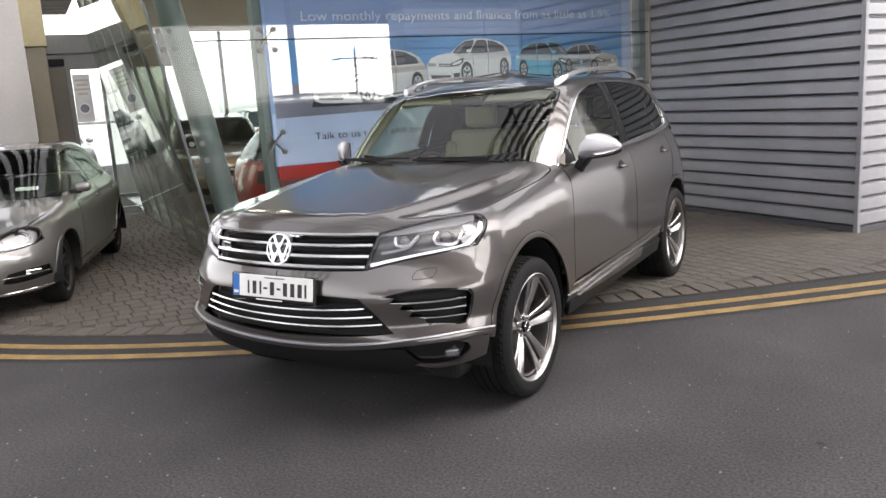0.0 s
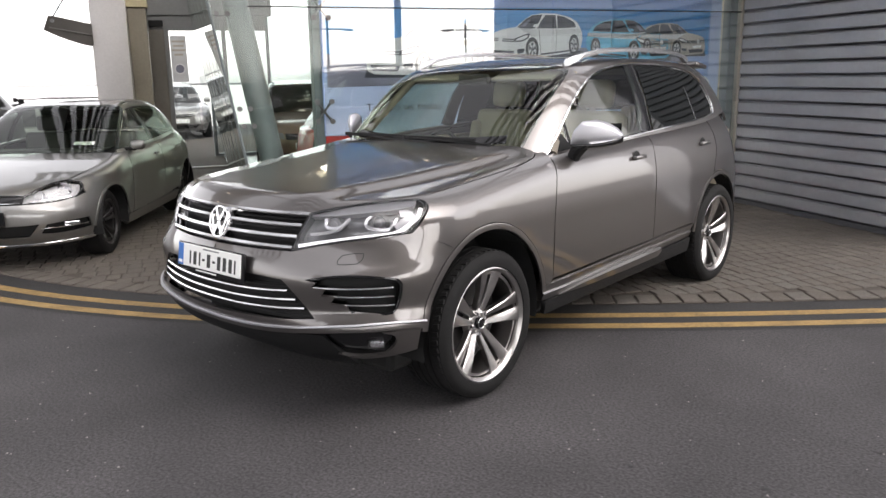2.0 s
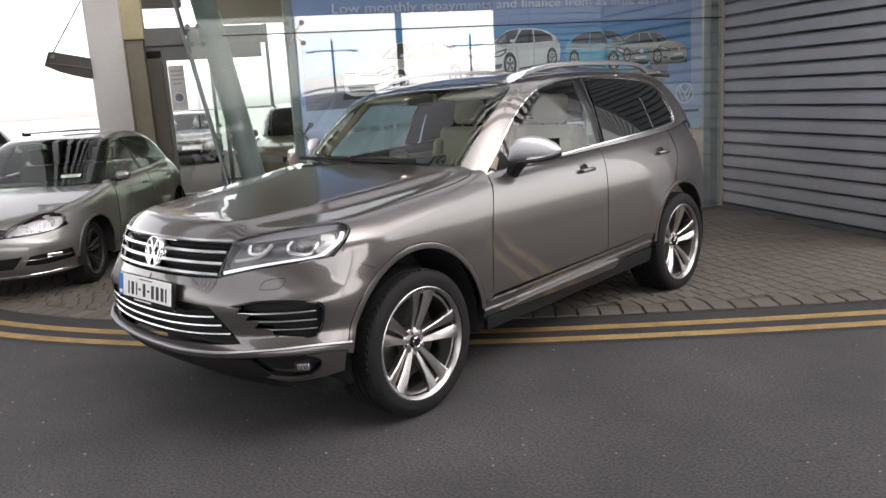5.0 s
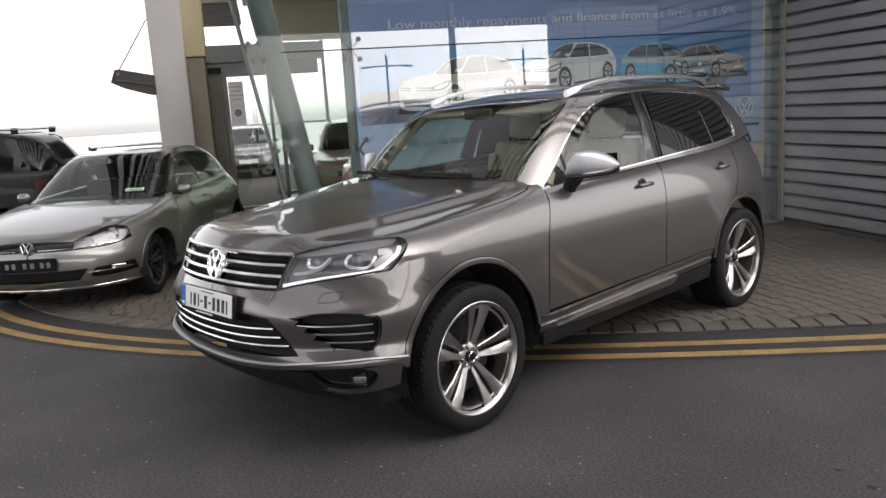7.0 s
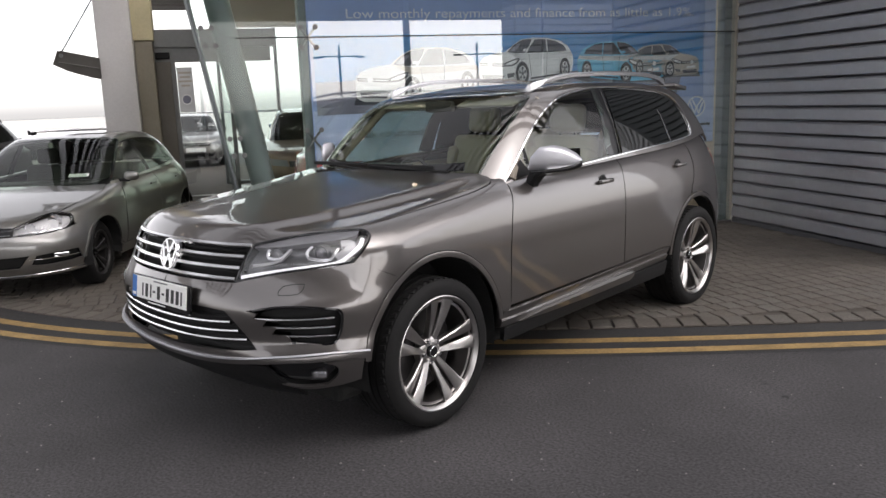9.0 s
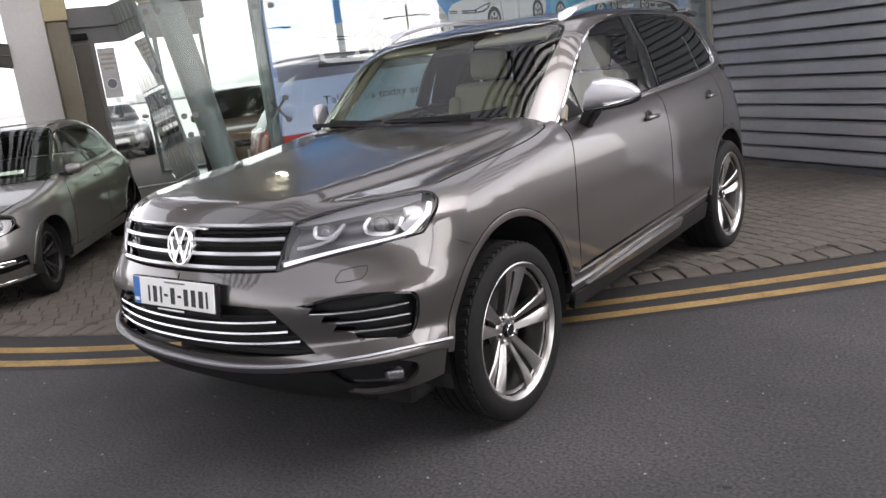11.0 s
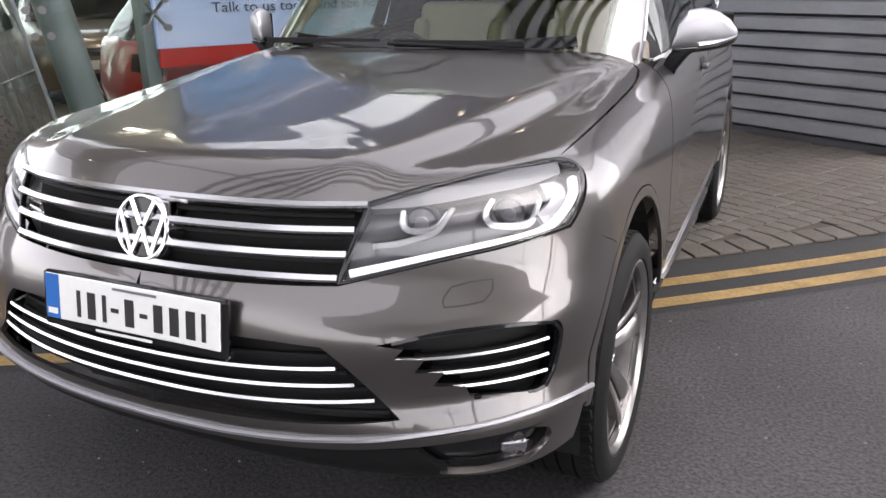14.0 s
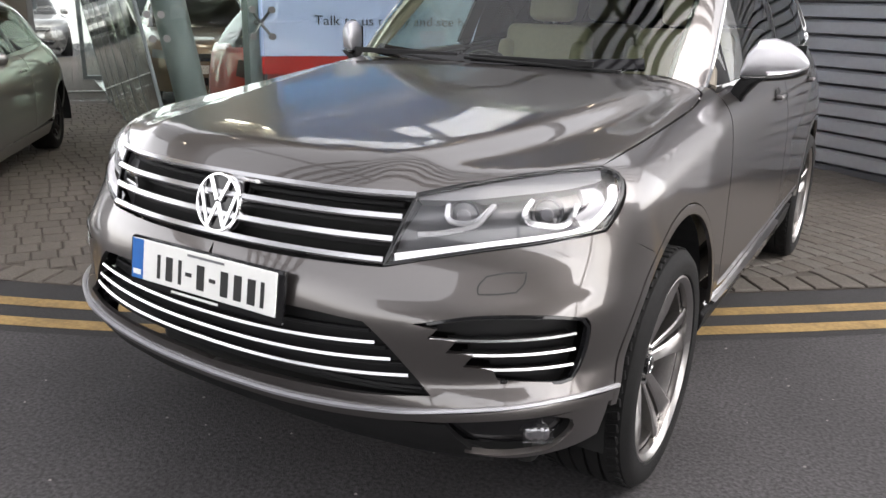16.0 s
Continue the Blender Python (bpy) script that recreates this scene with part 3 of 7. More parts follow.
shelter = placed(part("shelter_roof", box((24.0, 6.4, 1.7), (-4.0, -13.8, UNSEEN_ROOF_Z + 0.85)), BEAM_GREY, None), "added unseen grey roof that blocks the sky mirrored in the glass", "shelter")
for x in (-1.3, -6.3, -11.3):
    column = placed(part("shelter_column", rod((x, -11.0, 0), (x, -11.0, UNSEEN_ROOF_Z), 0.085, 20), STEEL, None, smooth=True),
                    "added round grey steel column under the unseen roof", "column", "structure", "shelter columns")

showroom = placed(part("showroom_floor", box((5.7, 9.0, 0.02), (-2.85, 4.55, 0.01)), FLOOR_TILE, None), "glossy brown-grey showroom floor tiles", "floor")
placed(part("showroom_wall", box((5.9, 0.2, 1.3), (-2.85, 9.1, 3.9)), INNER_WALL, None), "cream band over the showroom's rear glazing", "wall")
rear = placed(new("window_rear"), "tall rear glazing of the showroom with dark mullions", "window")
for k in range(5):
    part("pane", box((1.10, 0.012, 3.2), (-5.24 + 1.18 * k, 9.1, 1.63)), CLEAR_GLASS, rear).visible_shadow = False
for k in range(6):
    part("mullion", box((0.07, 0.10, 3.22), (-5.83 + 1.18 * k, 9.1, 1.63), bevel=0.004), STEEL, rear)
part("sill", box((5.9, 0.12, 0.06), (-2.85, 9.1, 0.05), bevel=0.004), STEEL, rear)
placed(part("showroom_side_wall", box((0.2, 9.2, 4.6), (0.1, 4.6, 2.3)), INNER_WALL, None), "cream showroom side wall", "wall")
ceiling = placed(part("ceiling", box((6.4, 9.2, 0.2), (-3.0, 4.6, 4.1)), INNER_WALL, None), "cream showroom ceiling", "ceiling")
# lights known only as spots; linear bodies added, hung low to brighten the ceiling
for x in (-0.9, -2.6, -4.3):
    for y in (1.2, 3.6, 6.0):
        tube = placed(part("ceiling_light", box((0.12, 1.2, 0.05), (x, y, 3.80), bevel=0.01), GLOW_WARM, None), "added linear light hung to brighten the showroom ceiling", "light", "", "showroom lights")
        tube["kind"] = "thing"
placed(part("upper_wall", box((6.4, 0.25, 0.5), (-3.1, 0.14, 4.02)), BEAM_GREY, None), "grey panel band over the glass front", "wall")


def slanted(x_low, z0, z1, right, y, thick):
    """A sheet between a raking left edge and an upright right edge."""
    a, b = x_low - SLOPE * z0, x_low - SLOPE * z1
    bm = bmesh.new()
    f = [bm.verts.new(p) for p in ((a, y, z0), (right, y, z0), (right, y, z1), (b, y, z1))]
    g = [bm.verts.new((v.co.x, y + thick, v.co.z)) for v in f]
    bm.faces.new(f)
    bm.faces.new(g[::-1])
    for k in range(4):
        bm.faces.new((f[k], g[k], g[(k + 1) % 4], f[(k + 1) % 4]))
    return bm


EDGE = -5.735
glass = placed(new("window_front"), "frameless showroom glass front on steel spider fittings", "window")
for z0, z1 in ((0.03, 2.285), (2.297, 3.74)):
    for x0, x1 in ((-2.49, -0.03), (-5.055, -2.502)):
        part("pane", box((x1 - x0, 0.012, z1 - z0), ((x0 + x1) / 2, 0.0, (z0 + z1) / 2)), FACADE_GLASS, glass).visible_shadow = False
    part("pane", slanted(EDGE, z0, z1, -5.067, -0.006, 0.012), CLEAR_GLASS, glass).visible_shadow = False
bm = bmesh.new()
box((5.75, 0.02, 0.012), (-2.9, 0.0, 2.291), bm=bm)
part("joint", bm, INK, glass)
part("sill", box((5.7, 0.10, 0.04), (-2.87, 0.0, 0.02), bevel=0.004), SATIN, glass)
part("corner_post", box((0.10, 0.14, 3.74), (-0.10, 0.09, 1.87), bevel=0.004), STEEL, glass)
part("edge_frame", rod((EDGE - 0.01, 0, 0), (EDGE - 0.01 - SLOPE * 3.74, 0, 3.74), 0.014, 8), STEEL, glass)


def spider(x, z, parent, lean=0.0):
    arm = part("spider_fitting", rod((x, 0.18, z), (x, 0.05, z), 0.024, 10), FITTING, parent)
    for dx in (-0.075, 0.075):
        for dz in (-0.100, 0.100):
            tip = (x + dx - lean * dz, 0.02, z + dz)
            part("arm", rod((x, 0.06, z), tip, 0.012, 8), FITTING, arm)
            part("disc", rod((tip[0], 0.024, tip[2]), (tip[0], -0.016, tip[2]), 0.026, 16), FITTING, arm)


post = placed(part("steel_post", box((0.105, 0.20, 3.74), (-5.08, 0.27, 1.87), bevel=0.008), STEEL, None), "flat grey-green steel post behind the glass", "post")
for z in (1.26, 2.29, 3.5):
    spider(-5.06, z, glass)
lean = placed(part("raking_column", rod((-5.455, 0.36, 0), (-5.455 - SLOPE * 3.74, 0.36, 3.74), 0.128, 32), STEEL, None, smooth=True),
              "thick leaning round steel column behind the glass", "column")
for z in (1.31, 2.39, 3.4):
    for dx in (0.05, 0.15):
        tip = (EDGE + dx - SLOPE * z, z)
        part("disc", rod((tip[0], 0.03, tip[1]), (tip[0], -0.018, tip[1]), 0.026, 16), FITTING, glass)
        part("disc", rod((tip[0] + 0.03, 0.03, tip[1] - 0.17), (tip[0] + 0.03, -0.018, tip[1] - 0.17), 0.026, 16), FITTING, glass)

# the glass side of the entrance recess
recess = placed(new("window_recess"), "leaning glass side wall of the entrance with dark mullions", "window")
for k in range(6):
    y0, y1 = 0.02 + 0.95 * k, 0.94 + 0.95 * k
    bm = bmesh.new()
    vs = [bm.verts.new((EDGE - 0.02 - SLOPE * z, y, z)) for y, z in ((y0, 0.05), (y1, 0.05), (y1, 3.7), (y0, 3.7))]
    vs += [bm.verts.new((v.co.x + 0.012, v.co.y, v.co.z)) for v in vs]
    for f in ((0, 1, 2, 3), (7, 6, 5, 4), (0, 4, 5, 1), (1, 5, 6, 2), (2, 6, 7, 3), (3, 7, 4, 0)):
        bm.faces.new([vs[i] for i in f])
    part("pane", bm, RECESS_GLASS, recess).visible_shadow = False
    part("mullion", rod((EDGE, y1 + 0.015, 0), (EDGE - SLOPE * 3.7, y1 + 0.015, 3.7), 0.022, 8), STEEL, recess)
for z in (0.06, 2.29):
    part("rail", rod((EDGE - SLOPE * z, 0, z), (EDGE - SLOPE * z, 5.75, z), 0.018, 8), SATIN, recess)
for x in (-5.55, -5.38):
    placed(part("floor_strip", box((0.085, 7.0, 0.012), (x, 3.75, 0.026), bevel=0.002), STRIP_STONE, None), "pale stone strip in the showroom floor along the glass", "floor trim")
placed(part("floor_strip", box((1.60, 0.10, 0.012), (-6.23, 7.05, 0.026), bevel=0.002), STRIP_STONE, None), "pale stone strip across the floor behind the doors", "floor trim")

# the entrance at the end of the recess
doorway = placed(new("door_entrance"), "grey aluminium entrance doors with clear glass", "door")
part("header", box((2.2, 0.22, 0.29), (-6.0, 5.9, 2.775), bevel=0.006), BEAM_GREY, doorway)
part("transom", box((2.1, 0.12, 0.235), (-6.05, 5.9, 2.512), bevel=0.006), BEAM_GREY, doorway)
for x in (-5.70, -6.60):
    part("jamb", box((0.07, 0.12, 2.45), (x, 5.9, 1.22), bevel=0.006), BEAM_GREY, doorway)
for x in (-5.935, -6.365):
    part("pane", box((0.40, 0.012, 2.36), (x, 5.9, 1.20)), FACADE_GLASS, doorway).visible_shadow = False
part("sensor", box((0.22, 0.10, 0.10), (-6.75, 5.80, 2.50), bevel=0.012), BLACK, doorway)
pier = placed(part("entrance_pier", box((0.27, 0.36, 2.72), (-7.015, 5.74, 1.36), bevel=0.006), PIER_TAN, None), "tan-grey painted door pier", "pier")
part("side_panel", box((0.24, 0.14, 2.40), (-6.755, 5.86, 1.20), bevel=0.006), PIER_DARK, pier, "brown-grey metal panel beside the door")
placed(part("ochre_lintel", box((0.34, 0.5, 1.1), (-7.02, 5.78, 3.28), bevel=0.006), RENDER_OCHRE, None), "pale ochre painted lintel block", "lintel")
placed(part("white_column", box((0.52, 0.52, 4.2), (-7.42, 5.6, 2.1), bevel=0.012), RENDER_WHITE, None, smooth=True), "square white-painted concrete column", "column")

poster = placed(part("door_poster", box((0.25, 0.004, 0.74), (-6.43, 5.86, 1.94)), POSTER_SILVER, None), "pale grey poster stuck on the entrance door glass", "poster", "thing")
for name, r, y, mat in (("printed_ring", 0.085, 5.8560, POSTER_WHITE), ("printed_disc", 0.068, 5.8550, POSTER_GROUND)):
    bm = bmesh.new()
    bm.faces.new([bm.verts.new((-6.43 + r * math.cos(2 * math.pi * k / 24), y, 1.78 + r * math.sin(2 * math.pi * k / 24))) for k in range(24)])
    part(name, bm, mat, poster)
for k, w in enumerate((0.20, 0.17, 0.21, 0.14)):
    part("printed_bar", box((w, 0.002, 0.03), (-6.43, 5.8565, 2.22 - 0.07 * k)), POSTER_TAN, poster)

# a small steel awning on the white column
awning = placed(new("awning"), "small curved grey steel awning hung from a rod", "awning", "thing")
prof = [(-7.66, 2.455), (-8.20, 2.575), (-8.225, 2.565), (-8.305, 2.385), (-8.300, 2.350), (-8.13, 2.265), (-7.92, 2.195), (-7.66, 2.140)]
for y0, y1, inset, name, mat in ((5.30, 5.33, 0.0, "side_cheek", AWNING), (6.27, 6.30, 0.0, "side_cheek", AWNING), (5.33, 6.27, 0.03, "tray", AWNING_PALE)):
    bm = bmesh.new()
    loops = [[bm.verts.new((x, y, z - inset * (0.6 if z > 2.4 else -0.6))) for x, z in prof] for y in (y0, y1)]
    bm.faces.new(loops[0])
    bm.faces.new(loops[1][::-1])
    for k in range(len(prof)):
        j = (k + 1) % len(prof)
        bm.faces.new((loops[0][k], loops[0][j], loops[1][j], loops[1][k]))
    part(name, bm, mat, awning)
part("front_lip", box((0.035, 1.02, 0.23), (-8.275, 5.80, 2.465), Matrix.Rotation(radians(22), 3, "Y"), bevel=0.006), AWNING, awning)
part("seam_rail", rod((-7.66, 5.29, 2.29), (-8.25, 5.29, 2.40), 0.010, 8), AWNING_PALE, awning)
part("tie_rod", rod((-8.18, 5.29, 2.56), (-7.68, 5.29, 3.32), 0.011, 8), STEEL, awning)
part("rod_anchor", rod((-8.20, 5.278, 2.50), (-8.20, 5.302, 2.50), 0.030, 16), FITTING, awning)

# the slatted canopy on the far side of the entrance
canopy_far = placed(new("far_canopy"), "brown slatted canopy beyond the entrance doors", "canopy", "thing")
part("deck", box((0.90, 3.2, 0.10), (-6.72, 7.85, 3.72)), PIER_DARK, canopy_far)
for k in range(15):
    part("slat", box((0.86, 0.12, 0.04), (-6.72, 6.35 + 0.215 * k, 3.65), bevel=0.004, segments=1), PIER_DARK, canopy_far)

# ---------- the printed banner behind the glass ----------
def flat(name, pts, y, mat, parent):
    """A flat printed shape on the banner: (X, Z) points."""
    bm = bmesh.new()
    bm.faces.new([bm.verts.new((x, y, z)) for x, z in pts])
    return part(name, bm, mat, parent)


def oval(cx, cz, rx, rz, n=28):
    return [(cx + rx * math.cos(2 * math.pi * k / n), cz + rz * math.sin(2 * math.pi * k / n)) for k in range(n)]


banner = tagged(new("banner"), "large blue printed sales banner with three cars behind the glass", "banner")
banner.matrix_world = FRONT
BY = 0.14
part("sheet", box((4.86, 0.01, 2.72), (-2.62, BY + 0.005, 2.36)), POSTER_BLUE, banner)
flat("pale_border", [(-0.34, 1.0), (-0.19, 1.0), (-0.19, 3.7), (-0.34, 3.7)], BY - 0.002, POSTER_PALE, banner)
flat("pale_foot", [(-5.04, 1.005), (-0.34, 1.005), (-0.34, 1.55), (-5.04, 1.55)], BY - 0.002, POSTER_PALE, banner)
flat("red_foot", [(-5.04, 0.86), (-3.2, 0.86), (-3.2, 1.0), (-5.04, 1.0)], BY - 0.002, PAINT_RED, banner)
flat("photo_sky", [(-5.0, 1.80), (-0.36, 1.80), (-0.36, 2.32), (-5.0, 2.32)], BY - 0.004, POSTER_SKY, banner)
flat("photo_road", [(-5.0, 1.50), (-0.72, 1.56), (-0.62, 1.90), (-3.4, 1.88), (-5.0, 1.84)], BY - 0.006, POSTER_GROUND, banner)


def printed_car(x, z, k, mat, flip=False, tall=1.0):
    """A three-quarter picture of a car, printed flat in overlaid shapes: k is its length, tall stretches it upwards."""
    f = -1 if flip else 1
    layer = [BY - 0.008]

    def shape(name, pts, ink):
        layer[0] -= 0.0006
        flat(name, [(x + f * k * a, z + k * tall * b) for a, b in pts], layer[0], ink, banner)
    shape("printed_shadow", [(-0.52, -0.015), (0.30, -0.02), (0.54, 0.045), (0.50, 0.07), (-0.50, 0.04)], POSTER_DARK)
    shape("printed_body", [(-0.500, 0.10), (-0.490, 0.035), (-0.44, 0.010), (-0.10, 0.0), (0.42, 0.055), (0.485, 0.10), (0.500, 0.17), (0.495, 0.24), (0.47, 0.285), (0.44, 0.33), (0.36, 0.375), (0.22, 0.405), (0.06, 0.410), (-0.06, 0.392), (-0.14, 0.345), (-0.22, 0.285), (-0.36, 0.265), (-0.455, 0.235), (-0.495, 0.185)], mat)
    shape("printed_shoulder", [(-0.20, 0.282), (-0.05, 0.262), (0.20, 0.262), (0.48, 0.268), (0.49, 0.235), (0.22, 0.215), (-0.06, 0.205)], POSTER_TAN if mat is POSTER_SILVER else POSTER_SILVER)
    shape("printed_screen", [(-0.205, 0.282), (-0.125, 0.350), (-0.05, 0.388), (0.055, 0.398), (0.035, 0.345), (-0.02, 0.272), (-0.12, 0.272)], POSTER_DARK)
    shape("printed_reflection", [(-0.17, 0.290), (-0.10, 0.350), (-0.06, 0.352), (-0.12, 0.288)], POSTER_GROUND)
    shape("printed_window", [(0.0, 0.272), (0.05, 0.345), (0.09, 0.392), (0.20, 0.392), (0.215, 0.275)], POSTER_DARK)
    shape("printed_window", [(0.225, 0.275), (0.215, 0.390), (0.30, 0.378), (0.40, 0.332), (0.425, 0.285)], POSTER_DARK)
    shape("printed_grille", [(-0.490, 0.190), (-0.480, 0.165), (-0.245, 0.150), (-0.225, 0.178)], POSTER_DARK)
    shape("printed_chrome", [(-0.487, 0.180), (-0.484, 0.174), (-0.240, 0.161), (-0.238, 0.168)], POSTER_WHITE)
    shape("printed_emblem", [(-0.385 + 0.022 * math.cos(q), 0.172 + 0.024 * math.sin(q)) for q in [2 * math.pi * i / 14 for i in range(14)]], POSTER_WHITE)
    shape("printed_lamp", [(-0.235, 0.182), (-0.120, 0.222), (-0.075, 0.228), (-0.090, 0.185), (-0.150, 0.155), (-0.245, 0.150)], POSTER_DARK)
    shape("printed_glow", [(-0.215, 0.178), (-0.130, 0.208), (-0.095, 0.212), (-0.110, 0.188), (-0.160, 0.168), (-0.220, 0.162)], POSTER_WHITE)
    shape("printed_plate", [(-0.440, 0.128), (-0.438, 0.098), (-0.305, 0.090), (-0.305, 0.120)], POSTER_WHITE)
    shape("printed_intake", [(-0.470, 0.080), (-0.455, 0.040), (-0.260, 0.030), (-0.235, 0.070)], POSTER_DARK)
    shape("printed_fog", [(-0.210, 0.085), (-0.130, 0.092), (-0.140, 0.055), (-0.205, 0.045)], POSTER_DARK)
    shape("printed_mirror", [(-0.045, 0.285), (-0.035, 0.310), (0.010, 0.308), (0.015, 0.282)], mat)
    shape("printed_seam", [(0.214, 0.27), (0.218, 0.27), (0.205, 0.06), (0.201, 0.06)], POSTER_DARK)
    shape("printed_seam", [(0.020, 0.26), (0.024, 0.26), (0.045, 0.06), (0.041, 0.06)], POSTER_DARK)
    shape("printed_sill", [(0.04, 0.030), (0.36, 0.064), (0.36, 0.078), (0.04, 0.046)], POSTER_DARK)
    for cx, cz, rx, rz in ((-0.050, 0.085, 0.062, 0.098), (0.400, 0.122, 0.050, 0.088)):
        for name, q, ink in (("printed_arch", 1.12, POSTER_DARK), ("printed_tyre", 1.0, INK), ("printed_rim", 0.72, POSTER_SILVER), ("printed_hub", 0.20, POSTER_DARK)):
            shape(name, [(cx + q * rx * math.cos(w), cz + q * rz * math.sin(w)) for w in [2 * math.pi * i / 24 for i in range(24)]], ink)
            if name == "printed_rim":
                for i in range(5):
                    w = 2 * math.pi * i / 5 + 0.3
                    shape("printed_gap", [(cx + rx * r * math.cos(w + d), cz + rz * r * math.sin(w + d)) for r, d in ((0.28, -0.3), (0.62, -0.32), (0.62, 0.32), (0.28, 0.3))], POSTER_DARK)


printed_car(-3.89, 1.615, 1.38, POSTER_SILVER)
printed_car(-2.63, 1.775, 1.14, POSTER_WHITE, False, 1.05)
printed_car(-0.86, 1.80, 0.90, POSTER_TAN, True)
printed_car(-1.45, 1.755, 1.12, POSTER_CYAN, True)
flat("emblem_ring", oval(-0.44, 1.43, 0.125, 0.125), BY - 0.016, POSTER_WHITE, banner)
flat("emblem_field", oval(-0.44, 1.43, 0.105, 0.105), BY - 0.018, POSTER_BLUE, banner)
for k, (p, q) in enumerate((((-0.065, 0.08), (0.0, -0.01)), ((0.065, 0.08), (0.0, -0.01)), ((-0.085, 0.05), (-0.03, -0.09)), ((0.085, 0.05), (0.03, -0.09)), ((-0.03, -0.09), (0.0, 0.0)), ((0.03, -0.09), (0.0, 0.0)))):
    d = Vector((q[0] - p[0], q[1] - p[1])).normalized() * 0.010
    flat("emblem_stroke", [(-0.44 + p[0] - d.y, 1.43 + p[1] + d.x), (-0.44 + p[0] + d.y, 1.43 + p[1] - d.x), (-0.44 + q[0] + d.y, 1.43 + q[1] - d.x), (-0.44 + q[0] - d.y, 1.43 + q[1] + d.x)], BY - 0.020, POSTER_WHITE, banner)
flat("brand_bar", [(-0.57, 1.200), (-0.24, 1.200), (-0.24, 1.230), (-0.57, 1.230)], BY - 0.010, POSTER_DARK, banner)
WRITE = [("Low monthly repayments and finance from as little as 1.9%.", -4.64, 2.485, 0.098, 4.13, POSTER_WHITE),
         ("Get on the road today", -4.60, 3.08, 0.165, 2.85, POSTER_WHITE), ("with a new", -4.60, 2.79, 0.165, 1.42, POSTER_WHITE),
         ("Talk to us today and see how", -4.60, 1.250, 0.076, 1.56, POSTER_DARK)]
for text, x, z, h, w, mat in WRITE:
    lettering("banner_text", text, h, mat, banner, pose(x, BY - 0.012, z, 90), 0.001, w)
flat("brand_bar", [(-3.06, 2.79), (-1.61, 2.79), (-1.61, 2.93), (-3.06, 2.93)], BY - 0.010, POSTER_WHITE, banner)

